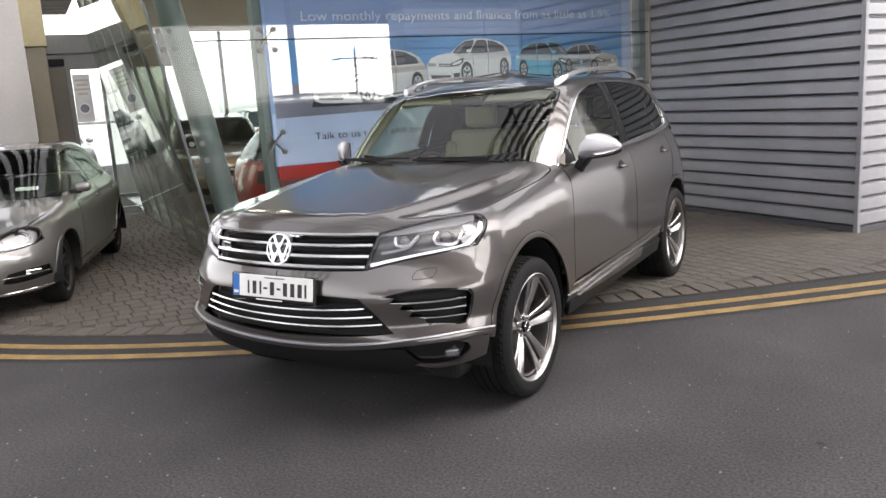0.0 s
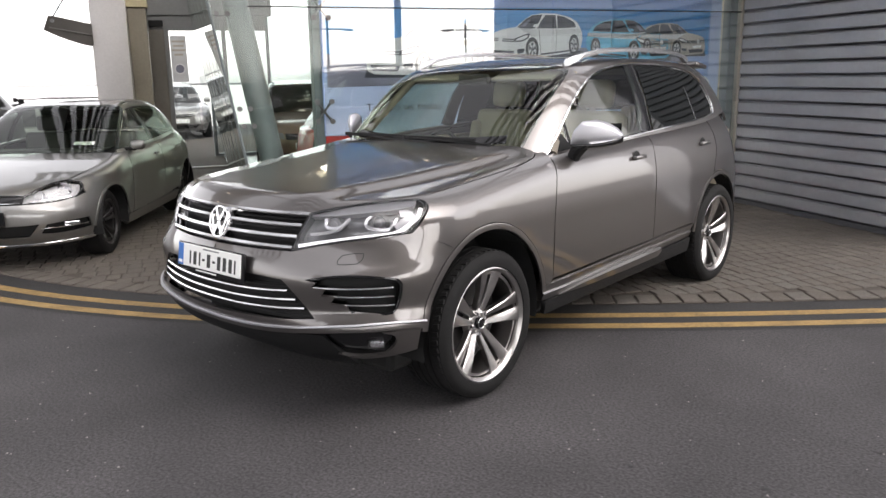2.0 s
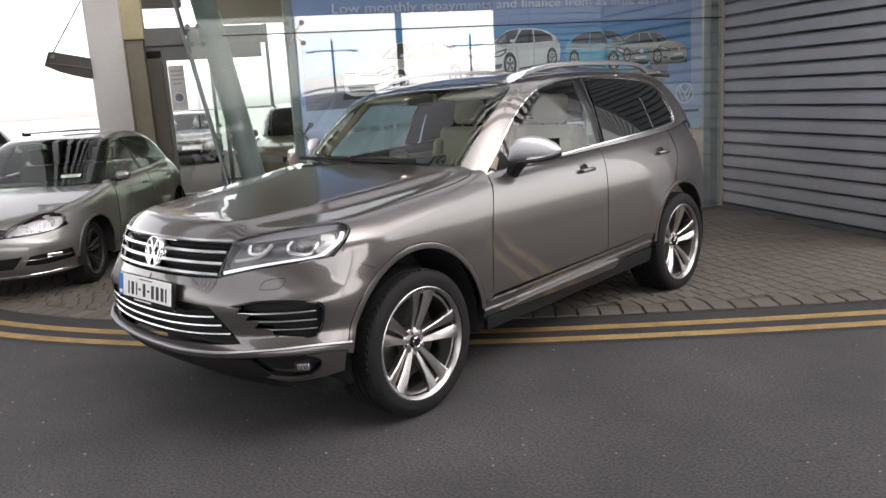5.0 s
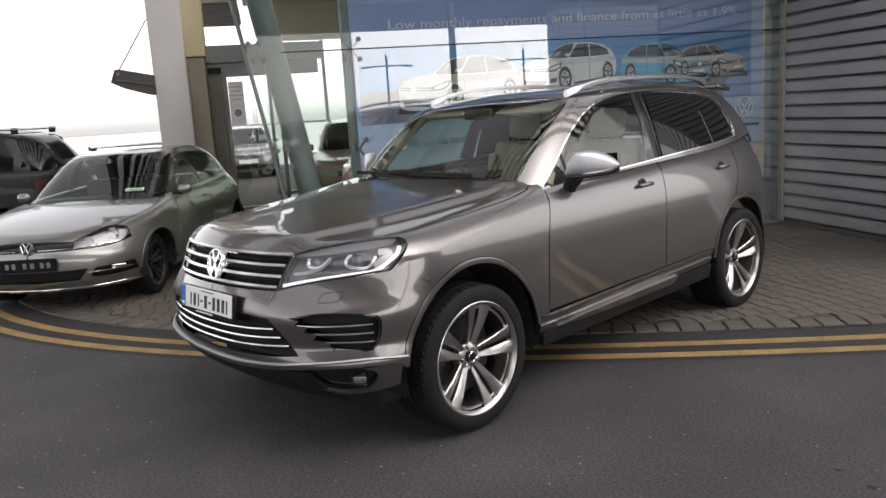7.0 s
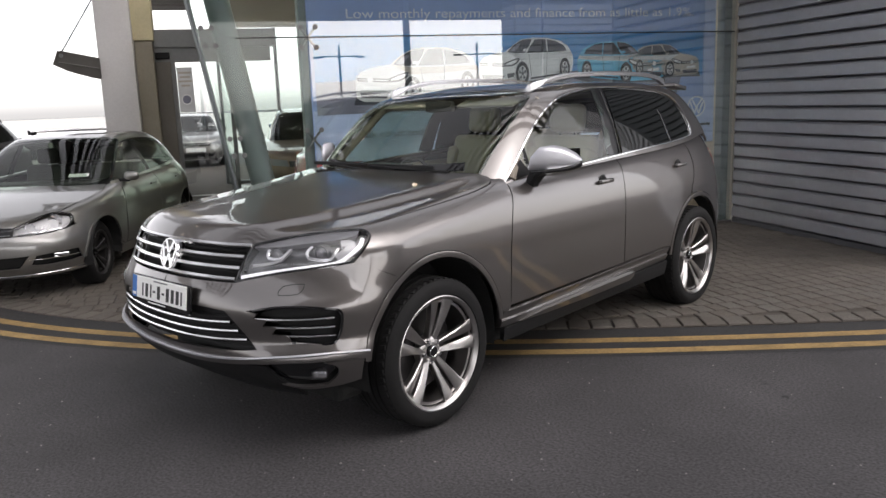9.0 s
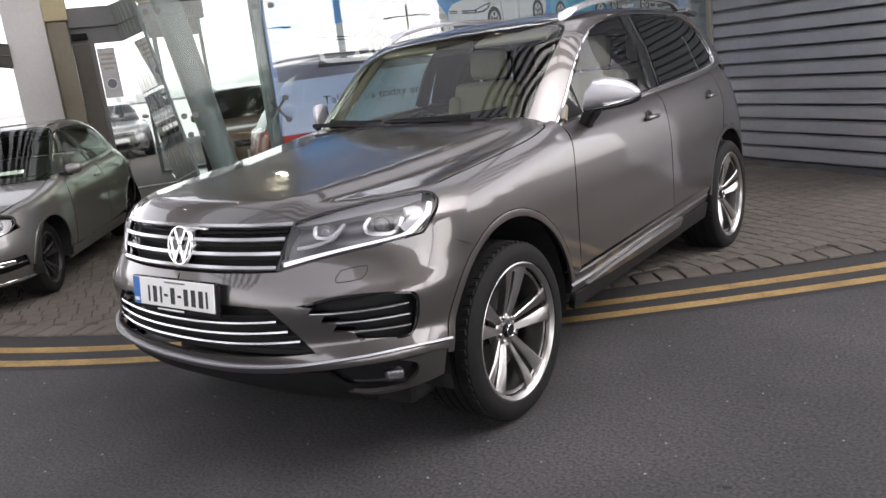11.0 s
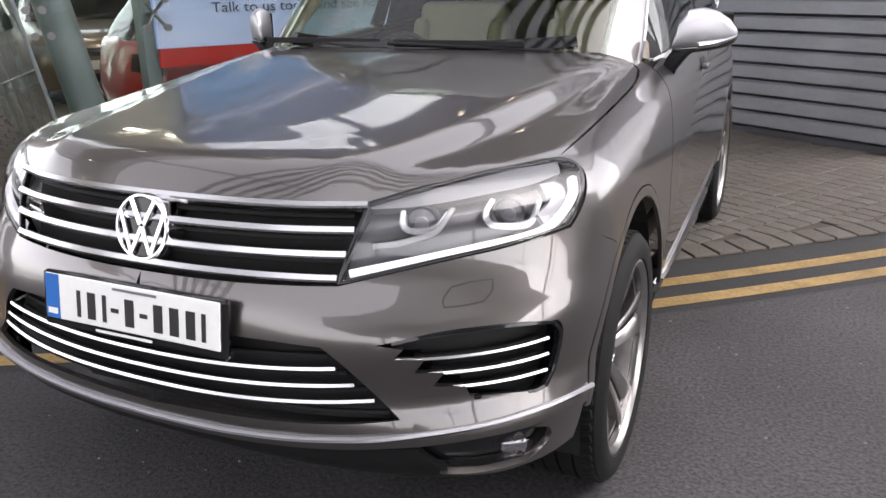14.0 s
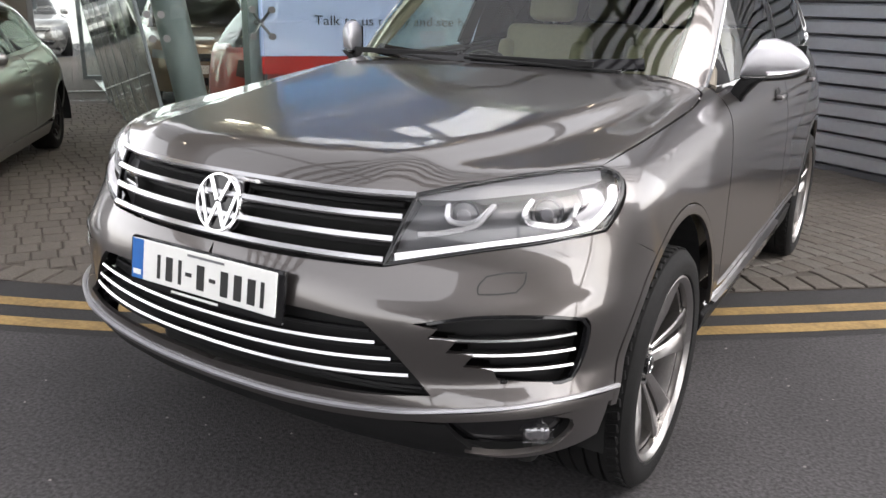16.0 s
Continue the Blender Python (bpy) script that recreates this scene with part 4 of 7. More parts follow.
# ---------- wheels ----------
def wheel(parent, at, radius, rim, width, side, spin=80.0, pairs=5, mat=None, plain=False, dark=None):
    """A tyre on an alloy rim; side: 1 for the car's left. Outer face at the given x."""
    hub = new("wheel")
    hub.parent = parent
    hub.matrix_local = Matrix.Translation(at) @ (Matrix() if side > 0 else Matrix.Rotation(math.pi, 4, "Z"))
    w, sh = width, radius - rim
    outer = [(0.0, rim + 0.004), (0.008, rim + 0.010), (0.014, rim + 0.45 * sh), (0.006, rim + 0.72 * sh), (-0.010, rim + 0.90 * sh), (-0.030, radius - 0.006)]
    tread = []
    grooves = 0 if plain else 4
    x = -0.030
    if grooves:
        land = (w - 0.06 - grooves * 0.010) / (grooves + 1)
        for g in range(grooves):
            x -= land
            tread += [(x, radius), (x - 0.001, radius - 0.009), (x - 0.009, radius - 0.009), (x - 0.010, radius)]
            x -= 0.010
    back = [(-w + 0.030, radius - 0.006), (-w + 0.008, rim + 0.80 * sh), (-w, rim + 0.4 * sh), (-w + 0.010, rim)]
    part("tyre", lathe(outer + tread + back + [(0.0, rim + 0.004)], 72), RUBBER, hub, smooth=True)
    if not plain:
        bm = bmesh.new()
        for k in range(60):
            a = 2 * math.pi * k / 60
            for x0 in (-0.034, -w + 0.034):
                m = Matrix.Rotation(a, 4, "X") @ Matrix.Translation((x0, 0, radius - 0.0085)) @ Matrix.Rotation(radians(12), 4, "Z")
                box((0.036, 0.026, 0.014), bevel=0.003, bm=bm, segments=1)
                bm.verts.ensure_lookup_table()
                bmesh.ops.transform(bm, matrix=m, verts=bm.verts[-24:])
        tagged(part("tread", bm, RUBBER, hub), kind="stuff")
    metal = mat or ALLOY
    part("rim", lathe([(-0.010, rim - 0.016), (0.0, rim - 0.008), (0.005, rim), (0.002, rim + 0.006), (-0.012, rim + 0.008), (-0.03, rim - 0.004), (-0.03, rim - 0.014), (-0.010, rim - 0.016)], 72), metal, hub, smooth=True)
    part("rim_barrel", lathe([(-0.03, rim - 0.02), (-w + 0.02, rim - 0.03), (-w + 0.02, rim - 0.045), (-0.03, rim - 0.036), (-0.03, rim - 0.02)], 60), ALLOY_DARK if plain else metal, hub, smooth=True)
    part("brake_disc", lathe([(-0.13, 0.0), (-0.13, rim * 0.72), (-0.15, rim * 0.72), (-0.15, 0.0)], 40), ALLOY_DARK, hub, smooth=True)
    part("well", lathe([(-w + 0.03, 0.0), (-w + 0.03, rim - 0.04)], 40), DARK, hub)
    for k in range(pairs):
        mid = radians(spin + 360.0 / pairs * k)
        for s in (-1, 1):
            # a bowed blade, sunk towards the hub: (radius, offset of its middle line, half width, depth of its face)
            f = rim / 0.288
            rows = [(0.050 * f, 0.0160 * f, 0.0135 * f, -0.062), (0.105 * f, 0.0250 * f, 0.0165 * f, -0.046), (0.175 * f, 0.0340 * f, 0.0225 * f, -0.027), (0.245 * f, 0.0440 * f, 0.0320 * f, -0.014), (0.279 * f, 0.0540 * f, 0.0430 * f, -0.010)]
            bm = bmesh.new()
            loops = []
            for r, o, hw, d in rows:
                ring = []
                for q, dep in ((-hw, d - 0.006), (-hw * 0.72, d), (hw * 0.72, d), (hw, d - 0.006), (hw * 0.8, d - 0.040), (-hw * 0.8, d - 0.040)):
                    t = s * o + q
                    y, z = r * math.cos(mid) - t * math.sin(mid), r * math.sin(mid) + t * math.cos(mid)
                    ring.append(bm.verts.new((dep - 0.006 * (1 - s * q / hw), y, z)))
                loops.append(ring)
            for p, q in zip(loops, loops[1:]):
                for i in range(6):
                    bm.faces.new((p[i], p[(i + 1) % 6], q[(i + 1) % 6], q[i]))
            bm.faces.new(loops[0])
            bm.faces.new(loops[-1][::-1])
            part("spoke", bm, metal if dark is None or s > 0 else dark, hub, smooth=True)
        if not plain:
            a = mid + math.pi / pairs
            y, z = 0.056 * math.cos(a), 0.056 * math.sin(a)
            part("wheel_bolt", rod((-0.080, y, z), (-0.052, y, z), 0.0110, 6), CHROME, hub)
    part("hub", lathe([(-0.066, 0.0), (-0.066, 0.062), (-0.074, 0.074), (-0.110, 0.080)], 40), metal, hub, smooth=True)
    cap = part("centre_cap", lathe([(-0.046, 0.0), (-0.046, 0.026), (-0.050, 0.032), (-0.070, 0.034)], 32), BLACK_GLOSS, hub, smooth=True)
    if not plain:
        part("cap_ring", lathe([(-0.045, 0.024), (-0.0435, 0.026), (-0.045, 0.028)], 32), CHROME, cap, smooth=True)
    return hub


# ---------- the grey SUV ----------
suv = empty("suv", Matrix(), "grey metallic SUV with chrome grille bars and large alloy wheels", "car")
L = SUV_LOWER
G = Shell(  # the cabin
    width=[(1.05, 0.890), (1.17, 0.874), (1.31, 0.838), (1.50, 0.765), (1.62, 0.700), (1.72, 0.62)],
    nose=[(1.10, 0.42), (1.17, 0.505), (1.40, 0.735), (1.626, 0.985), (1.70, 1.08), (1.75, 1.2)],
    power=[(1.1, 5.0), (1.7, 5.0)], nose_mid=1.9,
    tail=[(1.05, 3.78), (1.25, 3.70), (1.45, 3.56), (1.62, 3.36), (1.72, 3.2)], tail_power=4.5, tail_mid=2.3,
    top=[(0.9, 1.60), (1.2, 1.665), (1.5, 1.703), (2.0, 1.722), (2.6, 1.712), (3.2, 1.665), (3.7, 1.60)],
    crown=[(0.9, 0.06), (3.7, 0.06)], fillet=0.055)
HF, HR = (0.955, 0.0, 0.380), (0.955, 2.893, 0.380)


def arc(cy, cz, r, a0, a1, n=10):
    """(y, z) points on a circle; 0 degrees points to the rear, 90 up."""
    return [(cy + r * math.cos(radians(a0 + (a1 - a0) * k / n)), cz + r * math.sin(radians(a0 + (a1 - a0) * k / n))) for k in range(n + 1)]


# bonnet
h_front = L.above([(0.0, -0.836), (0.20, -0.825), (0.337, -0.803), (0.457, -0.764), (0.520, -0.738)])
h_lamp = L.above([(0.520, -0.738), (0.605, -0.671), (0.688, -0.582), (0.750, -0.495), (0.829, -0.373)])
h_side = L.above([(0.829, -0.373), (0.841, -0.10), (0.848, 0.20), (0.848, 0.41), (0.828, 0.570)])
h_rear = L.above([(0.828, 0.570), (0.77, 0.655), (0.70, 0.645), (0.50, 0.585), (0.25, 0.54), (0.0, 0.525)])
half = np.vstack([outline(h_front, h_lamp, h_side, h_rear, spacing=0.025), L.above([(0.0, 0.525)])])
edge = np.vstack([half, (half * np.array([-1, 1, 1]))[::-1][1:-1]])
panel("bonnet", L, edge, (0, 0.35, -1), PAINT_GREY, suv, step=0.035)

# headlamps, grille, bumper lines
lamp_top = h_lamp - np.array([0.003, 0.003, 0.002])
lamp_edge = outline(lamp_top, np.vstack([lamp_top[-1:], L.front([(0.855, 1.047), (0.878, 1.032), (0.896, 1.000), (0.897, 0.955), (0.889, 0.925)])]),
                    L.front([(0.889, 0.925), (0.79, 0.909), (0.692, 0.895), (0.59, 0.875), (0.482, 0.850)]), np.vstack([L.front([(0.482, 0.850), (0.502, 0.930)]), lamp_top[:1]]), spacing=0.018)
LW = (-0.72, 0.70, -0.05)
# fender: from lamp and bonnet line back to the door, over the arch
seam = L.side([(-0.478, 0.918), (-0.389, 0.880), (-0.272, 0.826)])
lamp_rear = np.vstack([L.above([(0.829, -0.373)]), L.front([(0.862, 1.044), (0.885, 1.028), (0.903, 0.998), (0.905, 0.955)]), seam[:1]])
arch_f = L.side(arc(0, 0.402, 0.497, 122, 10, 14))
door_f = L.side([(0.492, 0.488), (0.555, 0.492), (0.562, 0.62), (0.590, 0.88), (0.640, 1.06), (0.685, 1.155)])
fender = outline(lamp_rear, seam, np.vstack([seam[-1:], arch_f]), np.vstack([arch_f[-1:], door_f]), np.vstack([door_f[-1:], L.above([(0.80, 0.70), (0.80, 0.62)])]),
                 np.vstack([L.above([(0.80, 0.62)]), L.above([(0.834, 0.570), (0.854, 0.41), (0.854, 0.20), (0.847, -0.10), (0.829, -0.373)])]), spacing=0.025)
panel("front_wing", L, fender, (-0.85, 0.18, -0.45), PAINT_GREY, suv, step=0.035, mirror=True)

# bumper with its openings
tooth = [(0.577, 0.731), (0.632, 0.722), (0.612, 0.699), (0.672, 0.696), (0.650, 0.664), (0.706, 0.660), (0.683, 0.628), (0.742, 0.620), (0.752, 0.594)]
intake = outline(L.front([(0.752, 0.594), (0.82, 0.584), (0.872, 0.572)]), L.front([(0.872, 0.572), (0.888, 0.585), (0.900, 0.64), (0.905, 0.705), (0.896, 0.731)]),
                 L.front([(0.896, 0.731), (0.82, 0.752), (0.70, 0.755), (0.577, 0.731)]), *[L.front([a, b]) for a, b in zip(tooth, tooth[1:])], spacing=0.02)
b_top = [(0.0, 0.840), (0.25, 0.841), (0.482, 0.844)]
b_lamp = [(0.482, 0.844), (0.59, 0.869), (0.692, 0.889), (0.79, 0.903), (0.887, 0.918)]
arch_b = L.side(arc(0, 0.402, 0.497, 122, 165, 7))
LIP = [(0.952, 0.521), (0.886, 0.536), (0.784, 0.533), (0.625, 0.522), (0.53, 0.512), (0.38, 0.498), (0.20, 0.484), (0.0, 0.478)]
b_low = [(x, z + 0.005) for x, z in LIP]
grille_low = [(0.0, 0.728), (0.30, 0.731), (0.465, 0.724)]
gl2 = [(0.465, 0.724), (0.519, 0.677), (0.626, 0.557)]
gl3 = [(0.626, 0.557), (0.50, 0.545), (0.37, 0.537), (0.0, 0.518)]
upper = outline(L.front(b_top), L.front(b_lamp), np.vstack([L.front(b_lamp[-1:]), seam]), np.vstack([seam[-1:], arch_b]), np.vstack([arch_b[-1:], L.front(b_low)]),
                L.front([(0.0, 0.483), (0.0, 0.518)]), L.front(gl3[::-1]), L.front(gl2[::-1]), L.front(grille_low[::-1]), L.front([(0.0, 0.728), (0.0, 0.840)]), spacing=0.022)
panel("front_bumper", L, upper, (-0.62, 0.78, 0.0), PAINT_GREY, suv, holes=[intake], step=0.03, mirror=True)

# lip, valance, fog lamps
lip = np.vstack([outline(L.front(LIP), spacing=0.03), L.front(LIP[-1:])])
strip("lip_trim", L, lip[::-1], 0.011, MIRROR_CAP, suv, lift=0.005, thick=0.008, mirror=True, label="satin silver trim line", tip=0.15)
# the painted ledge under the trim, the dark chin, the painted corners round the fog lamps
ledge_low = [(0.948, 0.487), (0.923, 0.500), (0.787, 0.505), (0.629, 0.494), (0.534, 0.484), (0.223, 0.456), (0.0, 0.448)]
panel("lower_ledge", L, outline(L.front([(x, z - 0.006) for x, z in LIP[::-1]]), np.vstack([L.front([(0.952, 0.515)]), L.front(ledge_low)]), L.front([(0.0, 0.448), (0.0, 0.472)]), spacing=0.025), (-0.62, 0.78, 0.05), PAINT_GREY, suv, step=0.03, lift=0.002, mirror=True)
fogp = outline(L.front([(0.62, 0.452), (0.74, 0.492), (0.87, 0.490)]), L.front([(0.87, 0.490), (0.892, 0.470), (0.888, 0.435), (0.850, 0.388)]), L.front([(0.850, 0.388), (0.76, 0.378), (0.68, 0.392), (0.62, 0.452)]), spacing=0.02)
corner = outline(L.front([(0.87, 0.495), (0.923, 0.496), (0.946, 0.484)]), np.vstack([L.front([(0.946, 0.484)]), L.side(arc(0, 0.402, 0.497, 172, 182, 4))]), np.vstack([L.side(arc(0, 0.402, 0.497, 182, 182, 1))[:1], L.front([(0.86, 0.366), (0.76, 0.356), (0.68, 0.378)])]), L.front([(0.68, 0.380), (0.76, 0.370), (0.850, 0.380)]), L.front([(0.850, 0.380), (0.893, 0.430), (0.898, 0.470), (0.87, 0.495)]), spacing=0.025)
panel("bumper_corner", L, corner, (-0.62, 0.78, 0.05), PAINT_GREY, suv, step=0.03, lift=-0.004, mirror=True)
panel("skid_plate", L, outline(L.front([(-0.66, 0.475), (-0.3, 0.468), (0.3, 0.468), (0.66, 0.475)]), L.front([(0.66, 0.475), (0.70, 0.36), (0.70, 0.29)]), L.front([(0.70, 0.29), (-0.70, 0.29)]), L.front([(-0.70, 0.29), (-0.70, 0.36), (-0.66, 0.475)]), spacing=0.03), (0, 1, 0), BLACK, suv, lift=-0.012, step=0.05)
for s in (1, -1):
    panel("fog_recess", L, fogp * np.array([1, 1, 1]) if s > 0 else (fogp * np.array([-1, 1, 1]))[::-1], (-0.62 * s, 0.78, 0.05), BLACK_GLOSS, suv, lift=-0.035, step=0.03)
    c = L.front([(0.838 * s, 0.432)])[0] + np.array([-0.02 * s, 0.035, 0])
    fog = part("fog_lamp", box((0.030, 0.062, 0.034), bevel=0.010, segments=3), SATIN, suv, smooth=True)
    fog.matrix_local = Matrix.Translation(c) @ Vector((0.55 * s, -0.8, 0)).to_track_quat("X", "Z").to_matrix().to_4x4()
    for dy in (-0.016, 0.002, 0.019):
        part("reflector_rib", box((0.012, 0.010, 0.030), (0.013, dy, 0), bevel=0.003), CHROME, fog)
    lens = part("fog_lens", box((0.006, 0.075, 0.044), (0.022, 0, 0), bevel=0.003), LENS, fog)

# upper grille: dark backing, four bars, emblem
back = outline(L.front([(-0.522, 1.012), (-0.25, 1.020), (0.25, 1.020), (0.522, 1.012)]), L.front([(0.522, 1.012), (0.482, 0.845)]), L.front([(0.482, 0.845), (-0.482, 0.845)]), L.front([(-0.482, 0.845), (-0.522, 1.012)]), spacing=0.03)
panel("grille_backing", L, back, (0, 1, 0), DARK, suv, lift=-0.05, depth=0, step=0.05)
for k, (w, z) in enumerate(((0.516, 1.003), (0.502, 0.956), (0.490, 0.907), (0.478, 0.858))):
    line = L.front([(w * q, z + 0.002 * (1 - q * q)) for q in np.linspace(-1, 1, 41)])
    strip("grille_bar", L, line, 0.019, GRILLE_CHROME, suv, lift=0.002, thick=0.010, label="chrome grille bar", tip=0.25)
for k, z in enumerate((0.984, 0.936, 0.888)):
    line = L.front([(0.485 * q, z) for q in np.linspace(-1, 1, 25)])
    line[:, 1] += 0.02
    strip("grille_slat", L, line, 0.012, BLACK, suv, lift=-0.012, thick=0.004)


def emblem(parent, at, r, lean, thick=0.018):
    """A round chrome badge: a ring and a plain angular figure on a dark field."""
    badge = new("emblem")
    badge.parent = parent
    badge.matrix_local = Matrix.Translation(at) @ Matrix.Rotation(radians(90 - lean), 4, "X")
    part("field", lathe([(0.0, 0.0), (0.0, r * 0.9)], 40, "Z"), BLACK_GLOSS, badge)
    part("ring", lathe([(-thick, r), (0.004, r), (0.010, r * 0.96), (0.010, r * 0.90), (0.002, r * 0.86), (-thick, r * 0.86), (-thick, r)], 48, "Z"), CHROME, badge, smooth=True)
    for p, q in (((-0.45, 0.80), (-0.06, 0.05)), ((0.45, 0.80), (0.06, 0.05)), ((-0.82, 0.42), (-0.36, -0.80)), ((0.82, 0.42), (0.36, -0.80)), ((-0.36, -0.80), (0.0, 0.02)), ((0.36, -0.80), (0.0, 0.02))):
        p, q = Vector((p[0] * r, p[1] * r, 0.004)), Vector((q[0] * r, q[1] * r, 0.004))
        bm = box(((q - p).length, r * 0.17, 0.010), bevel=0.002, segments=1)
        bmesh.ops.transform(bm, matrix=Matrix.Translation((p + q) / 2) @ Matrix.Rotation(math.atan2(q.y - p.y, q.x - p.x), 4, "Z"), verts=bm.verts)
        part("stroke", bm, CHROME, badge)
    return badge


emblem(suv, (0.0, -0.874, 0.936), 0.078, 14, 0.05)
part("badge", box((0.085, 0.010, 0.030), (-0.415, -0.815, 0.930), Matrix.Rotation(radians(-20), 3, "Z"), bevel=0.004), CHROME, suv, "small chrome badge in the grille")

# lower grille and intakes
low_back = outline(L.front([(-0.465, 0.724), (0.0, 0.730), (0.465, 0.724)]), L.front([(0.465, 0.724), (0.626, 0.557)]), L.front([(0.626, 0.557), (0.0, 0.518), (-0.626, 0.557)]), L.front([(-0.626, 0.557), (-0.465, 0.724)]), spacing=0.03)
panel("lower_grille", L, low_back, (0, 1, 0), BLACK, suv, lift=-0.045, depth=0, step=0.05)
for z0, z1, w in ((0.656, 0.676, 0.495), (0.616, 0.637, 0.531), (0.578, 0.599, 0.570)):
    line = L.front([(w * q, z0 + (z1 - z0) * q * q) for q in np.linspace(-1, 1, 41)])
    strip("grille_bar", L, line, 0.011, GRILLE_CHROME, suv, lift=-0.004, thick=0.008, label="thin chrome bar", tip=0.55)
for z, w in ((0.676, 0.47), (0.634, 0.51), (0.596, 0.55), (0.556, 0.60)):
    line = L.front([(w * q, z + 0.012 * q * q) for q in np.linspace(-1, 1, 25)])
    strip("grille_slat", L, line, 0.010, BLACK, suv, lift=-0.036, thick=0.004)
panel("intake_backing", L, intake, (-0.62, 0.78, 0.0), BLACK, suv, lift=-0.05, depth=0, step=0.04, mirror=True)
strip("intake_frame", L, outline(L.front([(0.758, 0.589), (0.866, 0.574), (0.886, 0.590), (0.897, 0.645), (0.901, 0.705), (0.892, 0.727), (0.82, 0.747), (0.70, 0.750), (0.59, 0.730)]), spacing=0.02), 0.010, BLACK_GLOSS, suv, lift=-0.002, mirror=True)
for (x0, z0), (x1, z1) in (((0.618, 0.699), (0.886, 0.695)), ((0.655, 0.662), (0.885, 0.654)), ((0.688, 0.624), (0.883, 0.613))):
    line = L.front([(x0 + (x1 - x0) * q, z0 + (z1 - z0) * q) for q in np.linspace(0, 1, 16)])
    strip("intake_bar", L, line, 0.009, GRILLE_CHROME, suv, lift=-0.010, thick=0.008, mirror=True, label="thin chrome bar", tip=0.45)
    line = line + np.array([0.0, 0.0, -0.016])
    strip("intake_slat", L, line[2:], 0.010, BLACK, suv, lift=-0.038, thick=0.004, mirror=True)

# washer covers
wash = outline(L.front([(0.700, 0.836), (0.735, 0.843), (0.772, 0.843)]), L.front([(0.772, 0.843), (0.774, 0.82), (0.763, 0.802)]), L.front([(0.763, 0.802), (0.73, 0.799), (0.695, 0.799)]), L.front([(0.695, 0.799), (0.690, 0.815), (0.700, 0.836)]), spacing=0.01)
for s in (1, -1):
    strip("washer_joint", L, wash * np.array([s, 1, 1]), 0.004, INK, suv, lift=0.0005, thick=0.0006, closed=True)

# headlamps
for s in (1, -1):
    m = np.array([s, 1, 1])
    lamp = panel("headlamp", L, lamp_edge * m if s > 0 else (lamp_edge * m)[::-1], (LW[0] * s, LW[1], LW[2]), LAMP_SILVER, suv, lift=-0.055, depth=0, step=0.03)[0]
    panel("lens", L, lamp_edge * m if s > 0 else (lamp_edge * m)[::-1], (LW[0] * s, LW[1], LW[2]), LENS, lamp, lift=0.0, depth=0, step=0.025)[0].visible_shadow = False
    lid_top, lid_low = np.array(catmull(lamp_top, 0.02) + [lamp_top[-1]]), np.array(catmull(L.front([(0.524, 1.000), (0.618, 1.004), (0.734, 1.018), (0.807, 1.025), (0.850, 1.036)]), 0.02) + [L.front([(0.850, 1.036)])[0]])
    lid = np.vstack([lid_top, lid_low[::-1]]) * m
    panel("eyelid", L, lid[::s], (LW[0] * s, LW[1], LW[2]), LAMP_GREY, lamp, lift=-0.010, depth=0.03, step=0.025)
    strip("lamp_seal", L, lamp_edge * m, 0.010, BLACK_GLOSS, lamp, lift=0.0, thick=0.002, closed=True)

    def inside(pts, deep, width, mat, name, thick=0.008):
        line = np.array(catmull(L.front([(x * s, z) for x, z in pts]), 0.012) + [L.front([(pts[-1][0] * s, pts[-1][1])])[0]])
        return strip(name, L, line, width, mat, lamp, lift=-deep, thick=thick)
    inside([(0.500, 0.868), (0.600, 0.887), (0.721, 0.906), (0.827, 0.918), (0.860, 0.928), (0.880, 0.955), (0.890, 0.990), (0.876, 1.022)], 0.010, 0.019, LED, "light_strip")
    inside([(0.850, 0.945), (0.868, 0.975), (0.862, 1.010), (0.835, 1.012)], 0.020, 0.036, LAMP_FRAME, "side_reflector")
    inside([(0.682, 0.999), (0.672, 0.972), (0.655, 0.945), (0.596, 0.928), (0.540, 0.921)], 0.020, 0.013, LAMP_FRAME, "reflector_edge")
    for cx, cz, rim in ((0.628, 0.983, [(0.586, 1.001), (0.592, 0.975), (0.605, 0.958), (0.640, 0.953), (0.660, 0.962), (0.676, 0.990)]), (0.794, 0.986, [(0.751, 1.011), (0.747, 0.985), (0.757, 0.962), (0.775, 0.951), (0.822, 0.940), (0.838, 0.957), (0.838, 0.995)])):
        inside(rim, 0.026, 0.016, SATIN, "bowl_frame")
        p = L.front([(cx * s, cz)])[0]
        nrm = L.normal(p[None])[0]
        aim = Vector((0.35 * s, -0.93, 0)).to_track_quat("X", "Z").to_matrix().to_4x4()
        bowl = part("projector", lathe([(0.0, 0.0), (0.018, 0.018), (0.010, 0.030), (0.014, 0.036), (-0.02, 0.040)], 28), LAMP_SILVER, lamp, smooth=True)
        bowl.matrix_local = Matrix.Translation(p - nrm * 0.045) @ aim
        part("projector_lens", lathe([(0.026, 0.0), (0.022, 0.014), (0.010, 0.023)], 24), LAMP_GREY, bowl, smooth=True)

